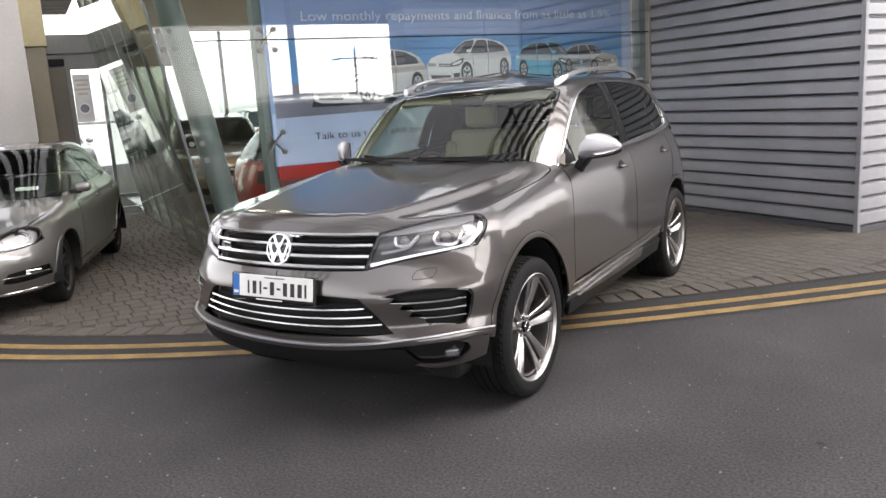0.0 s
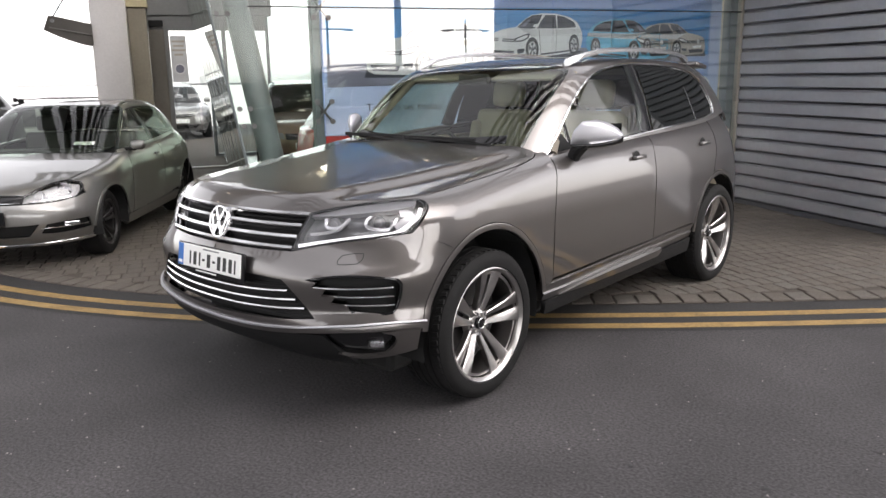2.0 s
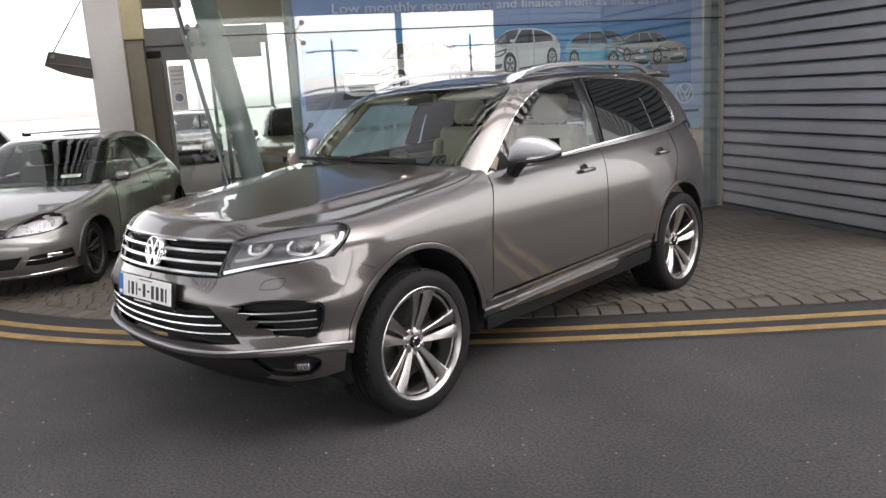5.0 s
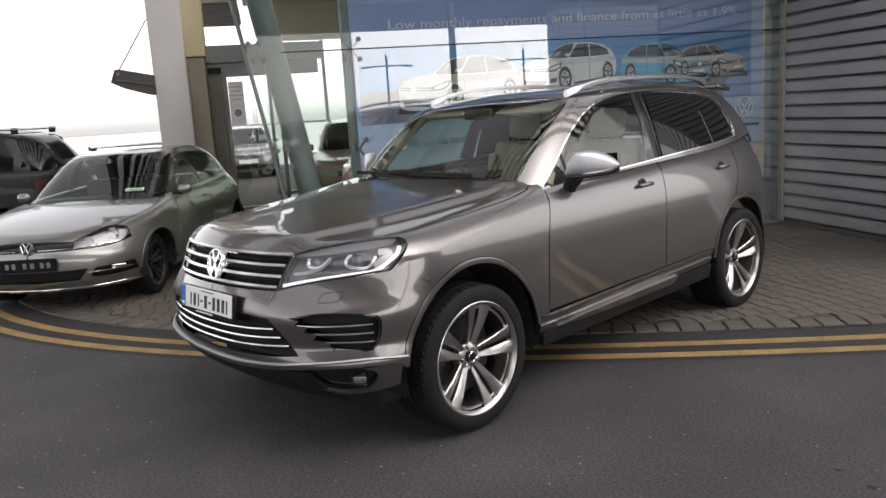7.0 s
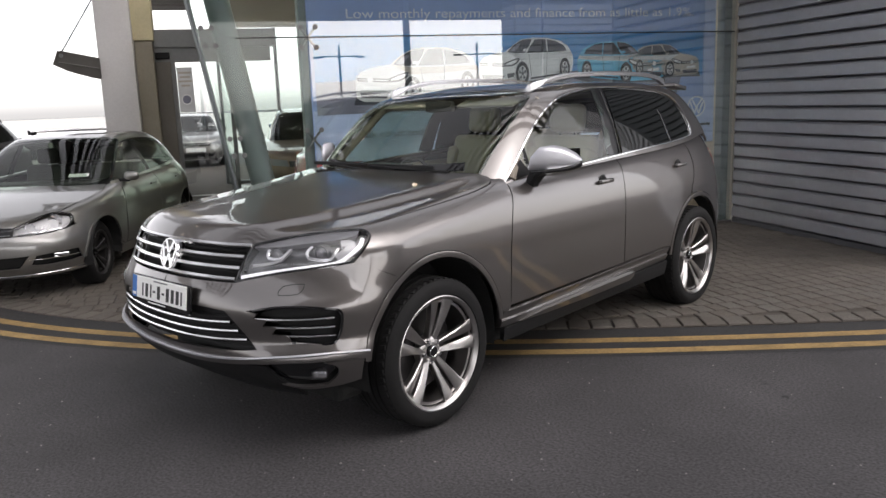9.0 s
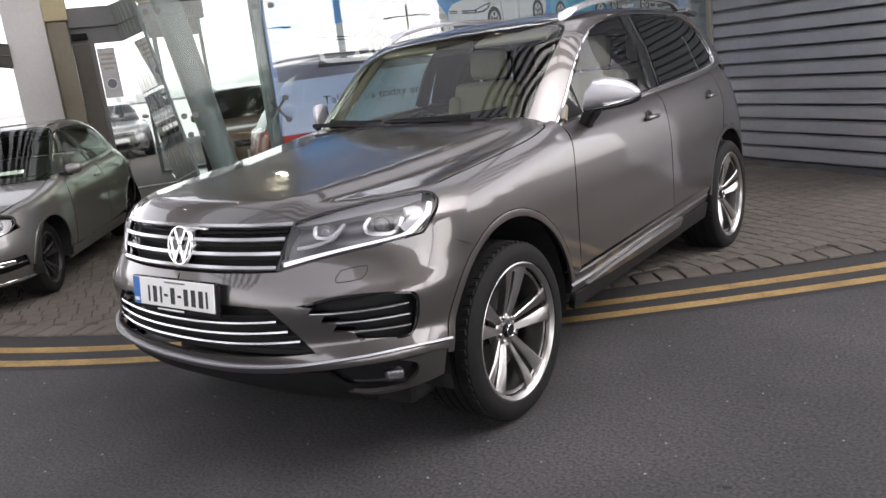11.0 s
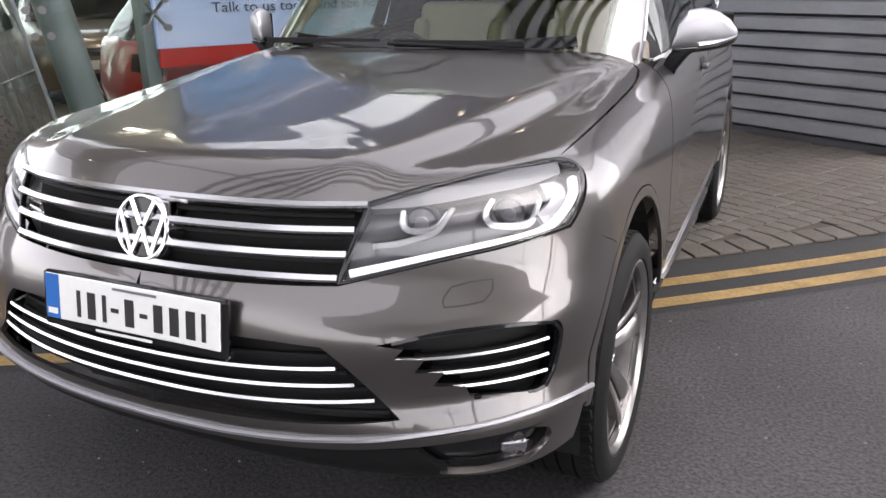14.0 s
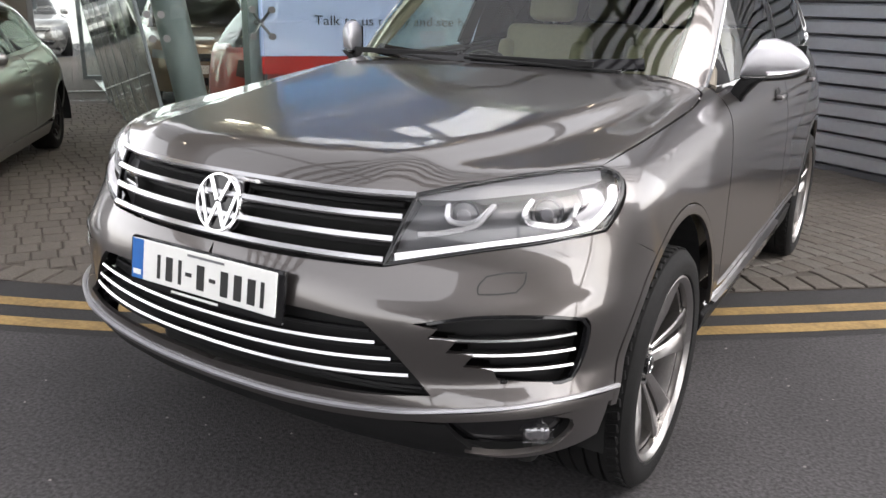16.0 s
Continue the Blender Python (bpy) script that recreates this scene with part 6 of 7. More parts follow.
# ---------- the silver hatchback ----------
HATCH = pose(-4.455, -0.087, 0.012, 0, 0, 43.3) @ Matrix.Diagonal((1, 0.93, 0.962, 1))
hatch = empty("hatchback", HATCH, "silver hatchback parked beside the glass front", "car")
HL = Shell(
    width=[(0.18, 0.80), (0.30, 0.86), (0.45, 0.89), (0.62, 0.897), (0.75, 0.893), (0.85, 0.875), (0.93, 0.84), (1.0, 0.79)],
    nose=[(0.18, -0.70), (0.28, -0.82), (0.40, -0.868), (0.50, -0.876), (0.58, -0.865), (0.66, -0.835), (0.74, -0.78), (0.85, -0.70)],
    power=[(0.3, 3.0), (0.5, 2.8), (0.7, 2.4), (0.9, 2.3)], nose_mid=0.3,
    tail=[(0.2, 3.25), (0.5, 3.36), (0.8, 3.35), (1.0, 3.25)], tail_power=3.0, tail_mid=2.4,
    top=[(-0.9, 0.66), (-0.78, 0.735), (-0.6, 0.79), (-0.3, 0.855), (0.0, 0.905), (0.3, 0.945), (0.55, 0.965), (1.2, 0.98), (2.4, 1.02), (3.3, 1.05)],
    crown=[(-0.8, 0.05), (-0.2, 0.07), (0.6, 0.04), (1.2, 0.0)], fillet=0.06)
HG = Shell(
    width=[(0.85, 0.845), (0.98, 0.79), (1.15, 0.715), (1.30, 0.63), (1.42, 0.54)],
    nose=[(0.86, 0.27), (0.97, 0.42), (1.20, 0.80), (1.40, 1.18), (1.46, 1.35)], power=[(0.9, 4.5), (1.4, 4.5)], nose_mid=1.7,
    tail=[(0.9, 3.30), (1.0, 3.22), (1.2, 3.08), (1.38, 2.85)], tail_power=4.0, tail_mid=2.0,
    top=[(0.8, 1.25), (1.15, 1.385), (1.4, 1.43), (1.8, 1.455), (2.3, 1.445), (2.9, 1.38), (3.2, 1.32)], crown=[(0.8, 0.07), (3.2, 0.07)], fillet=0.05)
FLIP = np.array([-1, 1, 1])


def both(half):
    """A closed edge from its left half, which runs from the middle to the middle."""
    return np.vstack([half, (half * FLIP)[::-1][1:-1]])


def closed_half(*runs, spacing=0.03):
    return np.vstack([outline(*runs, spacing=spacing), runs[-1][-1:]])


panel("bonnet", HL, both(closed_half(HL.above([(0.0, -0.80), (0.25, -0.785), (0.38, -0.758)]), HL.above([(0.38, -0.758), (0.49, -0.64), (0.575, -0.525), (0.655, -0.44)]), HL.above([(0.655, -0.44), (0.735, -0.1), (0.765, 0.25), (0.73, 0.50)]), HL.above([(0.73, 0.50), (0.60, 0.49), (0.30, 0.43), (0.0, 0.41)]))), (0, 0.4, -1), PAINT_SILVER, hatch, step=0.045)
hl_top = HL.above([(0.385, -0.760), (0.495, -0.643), (0.580, -0.528), (0.660, -0.442)])
hl_edge = outline(hl_top, np.vstack([hl_top[-1:], HL.front([(0.735, 0.752), (0.750, 0.70), (0.722, 0.640)])]), HL.front([(0.722, 0.640), (0.60, 0.619), (0.38, 0.614)]), np.vstack([HL.front([(0.38, 0.614)]), hl_top[:1]]), spacing=0.025)
h_seam = HL.side([(-0.40, 0.66), (-0.30, 0.655), (-0.20, 0.64)])
h_arch = arc(0, 0.317, 0.385, 122, 8, 14)
panel("front_wing", HL, outline(np.vstack([HL.above([(0.660, -0.442)]), HL.front([(0.740, 0.752), (0.756, 0.70)]), h_seam[:1]]), h_seam, np.vstack([h_seam[-1:], HL.side(h_arch)]), np.vstack([HL.side(h_arch[-1:]), HL.side([(0.50, 0.33), (0.52, 0.6), (0.56, 0.85), (0.62, 0.935)])]), np.vstack([HL.side([(0.62, 0.935)]), HL.above([(0.734, 0.52)])]), HL.above([(0.734, 0.52), (0.769, 0.25), (0.740, -0.1), (0.660, -0.442)]), spacing=0.03),
      (-0.85, 0.2, -0.45), PAINT_SILVER, hatch, step=0.045, mirror=True)
h_fog = outline(HL.front([(0.55, 0.430), (0.66, 0.440), (0.795, 0.445)]), HL.front([(0.795, 0.445), (0.80, 0.35)]), HL.front([(0.80, 0.35), (0.62, 0.335), (0.50, 0.345)]), HL.front([(0.50, 0.345), (0.55, 0.430)]), spacing=0.03)
panel("front_bumper", HL, outline(HL.front([(0.0, 0.612), (0.38, 0.609)]), HL.front([(0.38, 0.609), (0.60, 0.614), (0.722, 0.634)]), np.vstack([HL.front([(0.722, 0.634)]), h_seam]), np.vstack([h_seam[-1:], HL.side(arc(0, 0.317, 0.385, 122, 185, 8))]), np.vstack([HL.side(arc(0, 0.317, 0.385, 185, 185, 1))[:1], HL.front([(0.80, 0.235), (0.5, 0.225), (0.0, 0.22)])]), HL.front([(0.0, 0.22), (0.0, 0.310)]), HL.front([(0.0, 0.310), (0.41, 0.320)]), HL.front([(0.41, 0.320), (0.50, 0.435)]), HL.front([(0.50, 0.435), (0.35, 0.430), (0.0, 0.428)]), HL.front([(0.0, 0.428), (0.0, 0.612)]), spacing=0.03),
      (-0.6, 0.8, 0), PAINT_SILVER, hatch, holes=[h_fog], step=0.04, mirror=True)
panel("lower_grille", HL, outline(HL.front([(-0.50, 0.435), (0.50, 0.435)]), HL.front([(0.50, 0.435), (0.41, 0.320)]), HL.front([(0.41, 0.320), (-0.41, 0.320)]), HL.front([(-0.41, 0.320), (-0.50, 0.435)]), spacing=0.04), (0, 1, 0), BLACK, hatch, lift=-0.03, depth=0, step=0.06)
panel("upper_grille", HL, outline(HL.front([(-0.385, 0.705), (0.0, 0.715), (0.385, 0.705)]), HL.front([(0.385, 0.705), (0.38, 0.617)]), HL.front([(0.38, 0.617), (-0.38, 0.617)]), HL.front([(-0.38, 0.617), (-0.385, 0.705)]), spacing=0.04), (0, 1, 0), BLACK_GLOSS, hatch, lift=-0.015, depth=0, step=0.05)
panel("fog_recess", HL, h_fog, (-0.6, 0.8, 0), BLACK, hatch, lift=-0.035, depth=0, step=0.05, mirror=True)
for s in (1, -1):
    strip("grille_bar", HL, HL.front([(s * (0.09 + 0.28 * q), 0.626) for q in np.linspace(0, 1, 10)]), 0.008, CHROME, hatch, lift=0.0, thick=0.006)
    strip("fog_bar", HL, HL.front([(s * (0.50 + 0.29 * q), 0.392) for q in np.linspace(0, 1, 10)]), 0.010, CHROME, hatch, lift=-0.004, thick=0.006)
    c = HL.front([(0.70 * s, 0.415)])[0]
    part("fog_lamp", box((0.13, 0.03, 0.035), c + np.array([0, 0.012, 0]), Matrix.Rotation(radians(28 * s), 3, "Z"), bevel=0.008), CHROME, hatch)
    m = np.array([s, 1, 1])
    e = (hl_edge * m)[::s]
    lamp = panel("headlamp", HL, e, (-0.6 * s, 0.75, -0.2), LAMP_FRAME, hatch, lift=-0.045, depth=0, step=0.04)[0]
    panel("lens", HL, e, (-0.6 * s, 0.75, -0.2), LENS, lamp, depth=0, step=0.035)[0].visible_shadow = False
    strip("lamp_seal", HL, hl_edge * m, 0.012, BLACK_GLOSS, lamp, lift=0.0, thick=0.002, closed=True)
    for cx, cz, r in ((0.500, 0.668, 0.040), (0.652, 0.705, 0.056)):
        p = HL.front([(cx * s, cz)])[0]
        bowl = part("reflector", lathe([(-0.03, 0.0), (-0.02, r * 0.5), (0.006, r), (-0.004, r + 0.006)], 28), CHROME, lamp, smooth=True)
        bowl.matrix_local = Matrix.Translation(p + np.array([-0.02 * s, 0.04, 0])) @ Vector((0.3 * s, -0.95, 0)).to_track_quat("X", "Z").to_matrix().to_4x4()
    strip("light_strip", HL, HL.front([(s * (0.42 + 0.28 * q), 0.632 + 0.015 * q) for q in np.linspace(0, 1, 10)]), 0.012, CHROME, lamp, lift=-0.012)
strip("lip_trim", HL, HL.front([(0.78 * q, 0.235 + 0.02 * abs(q)) for q in np.linspace(-1, 1, 41)]), 0.024, CHROME, hatch, lift=0.004, thick=0.008, tip=0.6)
emblem(hatch, (0.0, -0.868, 0.655), 0.062, 22, 0.03)
pl = new("number_plate")
pl.parent = hatch
pl.location = (0, -0.892, 0.500)
part("holder", box((0.53, 0.02, 0.125), bevel=0.006), BLACK_GLOSS, pl)
for x in (-0.18, -0.12, -0.02, 0.05, 0.14, 0.20):
    part("plate_bar", box((0.034, 0.002, 0.05), (x, -0.0112, 0)), LAMP_GREY, pl)
# flanks
panel("front_door", HL, outline(HL.side([(0.535, 0.33), (0.535, 0.6), (0.572, 0.85), (0.63, 0.94)]), HL.side([(0.63, 0.94), (1.2, 0.962), (1.68, 0.985)]), HL.side([(1.68, 0.985), (1.66, 0.7), (1.64, 0.34)]), HL.side([(1.64, 0.34), (0.535, 0.33)]), spacing=0.04), (-1, 0, -0.15), PAINT_SILVER, hatch, step=0.06, mirror=True)
hra = arc(2.637, 0.317, 0.385, 172, 100, 8)
panel("rear_door", HL, outline(HL.side([(1.65, 0.34), (1.67, 0.7), (1.69, 0.985)]), HL.side([(1.69, 0.985), (2.1, 1.0), (2.52, 1.02)]), HL.side([(2.52, 1.02), (2.52, 0.85), hra[-1]]), HL.side(hra[::-1]), HL.side([hra[0], (1.65, 0.34)]), spacing=0.04), (-1, 0, -0.15), PAINT_SILVER, hatch, step=0.06, mirror=True)
panel("rear_quarter", HL, outline(HL.side([(2.53, 1.02), (2.9, 1.03), (3.2, 1.04)]), HL.side([(3.2, 1.04), (3.28, 0.8), (3.25, 0.5), (3.15, 0.30)]), HL.side([(3.15, 0.30), (3.02, 0.30)]), HL.side(arc(2.637, 0.317, 0.385, 0, 98, 10)), HL.side([(2.58, 0.70), (2.53, 0.85), (2.53, 1.02)]), spacing=0.04), (-1, -0.1, -0.15), PAINT_SILVER, hatch, step=0.06, mirror=True)
panel("sill", HL, outline(HL.side([(0.40, 0.325), (2.24, 0.335)]), HL.side([(2.24, 0.335), (2.24, 0.22)]), HL.side([(2.24, 0.22), (0.40, 0.22)]), HL.side([(0.40, 0.22), (0.40, 0.325)]), spacing=0.06), (-1, 0, 0), PAINT_SILVER, hatch, lift=0.006, step=0.06, depth=0.03, mirror=True)
panel("tailgate", HL, outline(*[HL.cast([(x, 5, z) for x, z in run], (0, -1, 0)) for run in (((-0.70, 1.0), (0.70, 1.0)), ((0.70, 1.0), (0.72, 0.30)), ((0.72, 0.30), (-0.72, 0.30)), ((-0.72, 0.30), (-0.70, 1.0)))], spacing=0.06), (0, -1, 0), PAINT_SILVER, hatch, step=0.08)
for cy in (0.0, 2.637):
    strip("arch_flange", HL, HL.side(arc(cy, 0.317, 0.372, 176, 4, 40)), 0.028, PAINT_SILVER, hatch, lift=0.003, thick=0.004, mirror=True)
    for s in (1, -1):
        bm = bmesh.new()
        loops = []
        for k in range(21):
            a = radians(-10 + 200 * k / 20)
            loops.append([bm.verts.new((s * x, cy + 0.362 * math.cos(a), 0.317 + 0.362 * math.sin(a))) for x in (0.87, 0.55)])
        for p, q in zip(loops, loops[1:]):
            bm.faces.new((p[0], q[0], q[1], p[1]))
        bm.faces.new([l[1] for l in loops])
        part("wheel_well", bm, DARK, hatch)
        wheel(hatch, (s * 0.805, cy, 0.317), 0.317, 0.218, 0.205, s, 90, 5, plain=True, mat=ALLOY_DARK)
part("underbody", box((1.4, 3.6, 0.14), (0, 1.3, 0.27), bevel=0.03), DARK, hatch)
# cabin
hw = closed_half(HG.front([(0.0, 0.945), (0.4, 0.947), (0.62, 0.955), (0.715, 0.985)]), HG.front([(0.715, 0.985), (0.665, 1.15), (0.575, 1.365)]), HG.front([(0.575, 1.365), (0.3, 1.395), (0.0, 1.40)]), spacing=0.035)
panel("windscreen", HG, both(hw), (0, 0.5, -0.85), SCREEN, hatch, depth=0.004, step=0.06)[0].visible_shadow = False
strip("screen_border", HG, both(hw), 0.035, BLACK_GLOSS, hatch, lift=-0.006, thick=0.001, closed=True)
hr = closed_half(HG.front([(0.0, 1.403), (0.3, 1.398), (0.55, 1.378)]), np.vstack([HG.front([(0.55, 1.378)]), HG.above([(0.53, 1.3), (0.53, 1.8), (0.53, 2.3), (0.50, 2.85)])]), HG.above([(0.50, 2.85), (0.3, 2.93), (0.0, 2.95)]), spacing=0.05)
panel("roof", HG, both(hr), (0, 0.1, -1), PAINT_SILVER, hatch, step=0.08)
h_dt = [(0.62, 0.955), (0.80, 1.08), (1.02, 1.215), (1.25, 1.310), (1.50, 1.352), (1.9, 1.365), (2.3, 1.345), (2.55, 1.285), (2.72, 1.15), (2.74, 1.045)]
h_db = [(2.74, 1.045), (2.2, 1.02), (1.6, 0.995), (1.0, 0.97), (0.62, 0.955)]
hdlo = outline(HG.side(h_dt), HG.side(h_db), spacing=0.04)
panel("side_frame", HG, outline(np.vstack([HG.front([(0.715, 0.985), (0.665, 1.15), (0.575, 1.365)]), HG.above([(0.532, 1.3), (0.532, 1.8), (0.532, 2.3), (0.502, 2.85)])]), np.vstack([HG.above([(0.502, 2.85)]), HG.side([(3.05, 1.1), (3.08, 1.0)])]), HG.side([(3.08, 1.0), (2.2, 0.985), (1.2, 0.95), (0.60, 0.915)]), np.vstack([HG.side([(0.60, 0.915)]), HG.front([(0.715, 0.985)])]), spacing=0.04), (-1, 0.12, -0.5), PAINT_SILVER, hatch, holes=[hdlo], step=0.06, mirror=True, depth=0.03)
panel("front_window", HG, outline(HG.side([(0.66, 0.965), (0.80, 1.07), (1.02, 1.205), (1.25, 1.30), (1.50, 1.345), (1.60, 1.352)]), HG.side([(1.60, 1.352), (1.62, 1.0)]), HG.side([(1.62, 1.0), (1.0, 0.976), (0.66, 0.965)]), spacing=0.04), (-1, 0, -0.4), SCREEN, hatch, lift=-0.004, depth=0.003, step=0.08, mirror=True)
panel("rear_window", HG, outline(HG.side([(1.70, 1.003), (1.68, 1.355)]), HG.side([(1.68, 1.355), (1.9, 1.360), (2.3, 1.340), (2.54, 1.280), (2.70, 1.15), (2.72, 1.05)]), HG.side([(2.72, 1.05), (2.2, 1.025), (1.70, 1.003)]), spacing=0.04), (-1, 0, -0.4), SCREEN, hatch, lift=-0.004, depth=0.003, step=0.08, mirror=True)
strip("centre_pillar", HG, HG.side([(1.66, 1.0), (1.65, 1.18), (1.64, 1.353)]), 0.085, BLACK_GLOSS, hatch, lift=-0.002, thick=0.003, mirror=True)
panel("rear_hatch", HG, outline(*[HG.cast([(x, 5, z) for x, z in run], (0, -1, 0)) for run in (((-0.70, 0.99), (0.70, 0.99)), ((0.70, 0.99), (0.50, 1.36)), ((0.50, 1.36), (-0.50, 1.36)), ((-0.50, 1.36), (-0.70, 0.99)))], spacing=0.06), (0, -1, -0.2), PRIVACY, hatch, step=0.08)
for s in (1, -1):
    cap = part("door_mirror", box((0.15, 0.08, 0.10), (s * 0.885, 0.80, 0.995), Matrix.Rotation(radians(10 * s), 3, "Z"), bevel=0.045, segments=3), PAINT_SILVER, hatch, smooth=True)
    part("mirror_foot", box((0.12, 0.05, 0.04), (s * 0.81, 0.80, 0.955), bevel=0.012), BLACK, cap)
    for y in (1.45, 2.35):
        part("door_handle", box((0.025, 0.14, 0.024), (s * 0.885, y, 0.855), bevel=0.009), PAINT_SILVER, hatch, smooth=True)
for x in (0.36, -0.36):
    st = new("seat")
    st.parent = hatch
    st.location = (x, 1.35, 0)
    part("cushion", box((0.48, 0.48, 0.14), (0, 0, 0.50), bevel=0.05, segments=3), DASH, st, smooth=True)
    part("seat_back", box((0.46, 0.13, 0.60), (0, 0.28, 0.80), Matrix.Rotation(radians(-14), 3, "X"), bevel=0.05, segments=3), DASH, st, smooth=True)
    part("headrest", box((0.24, 0.10, 0.18), (0, 0.38, 1.19), bevel=0.04, segments=3), DASH, st, smooth=True)
part("dashboard", box((1.3, 0.4, 0.22), (0, 0.72, 0.86), bevel=0.05, segments=3), DASH, hatch, smooth=True)
part("window_sticker", box((0.20, 0.004, 0.05), (0.44, 0.575, 1.035), Matrix.Rotation(radians(-55), 3, "X")), PLATE_WHITE, hatch, "pale paper sticker inside the windscreen")


# ---------- other vehicles, farther off ----------
def parked_car(name, m, paint, label, tall=1.0, long=1.0, boxy=False, group="parked cars", rails=False):
    """A plainer car for the distance: body, glasshouse, roof, lamps, plate, wheels."""
    car = empty(name, m, label, "car", group)
    k, j = tall, long
    low = Shell(width=[(0.2, 0.82), (0.45 * k, 0.90), (0.75 * k, 0.91), (0.95 * k, 0.88), (1.05 * k, 0.82)],
                nose=[(0.2, -0.72), (0.45 * k, -0.88), (0.65 * k, -0.86), (0.85 * k, -0.76)], power=[(0.2, 3.0), (1.0, 2.5)], nose_mid=0.3,
                tail=[(0.2, 3.3 * j), (0.6, 3.42 * j), (1.0, 3.36 * j)], tail_power=3.2, tail_mid=2.4 * j,
                top=[(-0.9, 0.70 * k), (-0.7, 0.80 * k), (0.0, 0.92 * k), (0.55, 0.98 * k), (3.4 * j, 1.04 * k)], crown=[(-0.8, 0.05), (3.4, 0.02)], fillet=0.07)
    t0 = 0.86 * k
    cab = Shell(width=[(t0, 0.85), (1.1 * k, 0.77), (1.35 * k, 0.66), (1.48 * k, 0.58)],
                nose=[(t0, 0.30), (1.0 * k, 0.47), (1.40 * k, 1.12 if not boxy else 0.9), (1.48 * k, 1.25)], power=[(1.0, 4.5), (1.5, 4.5)], nose_mid=1.7,
                tail=[(t0, 3.35 * j), (1.1 * k, 3.25 * j), (1.45 * k, (3.25 if boxy else 2.95) * j)], tail_power=4.5, tail_mid=2.0 * j,
                top=[(0.5, 1.30 * k), (1.2, 1.41 * k), (1.9, 1.47 * k), (2.6 * j, 1.46 * k), (3.2 * j, (1.45 if boxy else 1.37) * k)], crown=[(0.5, 0.06), (3.2, 0.06)], fillet=0.05)
    wb, r = 2.62 * j, 0.32 * (0.5 + 0.5 * k)
    skin("body", low, paint, car, (0, 1.25 * j, 0.6 * k), 130, 44, 0.22, [(0, r, r * 1.18), (wb, r, r * 1.18)])
    skin("glasshouse", cab, SMOKED, car, (0, 1.7 * j, 1.1 * k), 90, 36, 0.9 * k)
    rf = closed_half(cab.front([(0.0, 1.405 * k), (0.52, 1.385 * k)]), np.vstack([cab.front([(0.52, 1.385 * k)]), cab.above([(0.53, 1.4), (0.53, 2.2 * j), (0.52, 2.75 * j)])]), cab.above([(0.52, 2.75 * j), (0.0, 2.85 * j)]), spacing=0.08)
    panel("roof", cab, both(rf), (0, 0.1, -1), paint, car, step=0.14, lift=0.006)
    for y in (0.95, 1.62 * j, 2.45 * j, 2.95 * j):
        z1, y1 = (1.38 * k, y) if y > 1.2 else (1.36 * k, y + 0.32)
        strip("pillar", cab, cab.side([(y - (0.22 if y < 1.2 else 0), 0.97 * k), ((y + y1) / 2, 1.18 * k), (y1, z1)]), 0.07 if y < 2.6 * j else 0.20, paint, car, lift=0.004, thick=0.003, mirror=True)
    for s in (1, -1):
        e = outline(low.front([(0.45 * s, 0.70 * k), (0.74 * s, 0.73 * k)]), low.front([(0.74 * s, 0.73 * k), (0.76 * s, 0.63 * k)]), low.front([(0.76 * s, 0.63 * k), (0.42 * s, 0.61 * k)]), low.front([(0.42 * s, 0.61 * k), (0.45 * s, 0.70 * k)]), spacing=0.04)
        panel("headlamp", low, e, (-0.3 * s, 1, 0), LAMP_GREY, car, lift=0.006, step=0.06)
        t = outline(*[low.cast([(x * s, 6, z * k) for x, z in run], (0, -1, 0)) for run in (((0.55, 0.92), (0.78, 0.90)), ((0.78, 0.90), (0.80, 0.74)), ((0.80, 0.74), (0.55, 0.78)), ((0.55, 0.78), (0.55, 0.92)))], spacing=0.05)
        panel("tail_lamp", low, t, (-0.2 * s, -1, 0), LAMP_RED, car, lift=0.006, step=0.08)
        part("door_mirror", box((0.18, 0.10, 0.13), (s * 0.93, 0.80, 1.02 * k), bevel=0.04), paint, car, smooth=True)
        for y in (0, wb):
            wheel(car, (s * 0.86, y, r), r, r * 0.68, 0.21, s, 90, 5, plain=True)
            bm = lathe([(0.0, r * 1.17), (0.004, r * 1.24), (-0.02, r * 1.24), (-0.20, r * 1.20), (-0.20, r * 1.17)], 40)
            ar = part("arch_lining", bm, BLACK, car, smooth=True)
            ar.location = (s * 0.885 if s > 0 else -0.685, y, r)
        if rails:
            part("roof_rail", rod((s * 0.56, 1.35, 1.50 * k), (s * 0.56, 2.9 * j, 1.48 * k), 0.016, 8), SATIN, car)
            for y in (1.4, 2.85 * j):
                part("rail_foot", box((0.03, 0.09, 0.08), (s * 0.56, y, 1.46 * k), bevel=0.008), BLACK, car)
    g = outline(low.front([(-0.42, 0.69 * k), (0.42, 0.69 * k)]), low.front([(0.42, 0.69 * k), (0.40, 0.60 * k)]), low.front([(0.40, 0.60 * k), (-0.40, 0.60 * k)]), low.front([(-0.40, 0.60 * k), (-0.42, 0.69 * k)]), spacing=0.05)
    panel("grille", low, g, (0, 1, 0), BLACK_GLOSS, car, lift=0.005, step=0.08)
    g = outline(low.front([(-0.5, 0.40 * k), (0.5, 0.40 * k)]), low.front([(0.5, 0.40 * k), (0.46, 0.30 * k)]), low.front([(0.46, 0.30 * k), (-0.46, 0.30 * k)]), low.front([(-0.46, 0.30 * k), (-0.5, 0.40 * k)]), spacing=0.05)
    panel("lower_grille", low, g, (0, 1, 0), BLACK, car, lift=0.005, step=0.08)
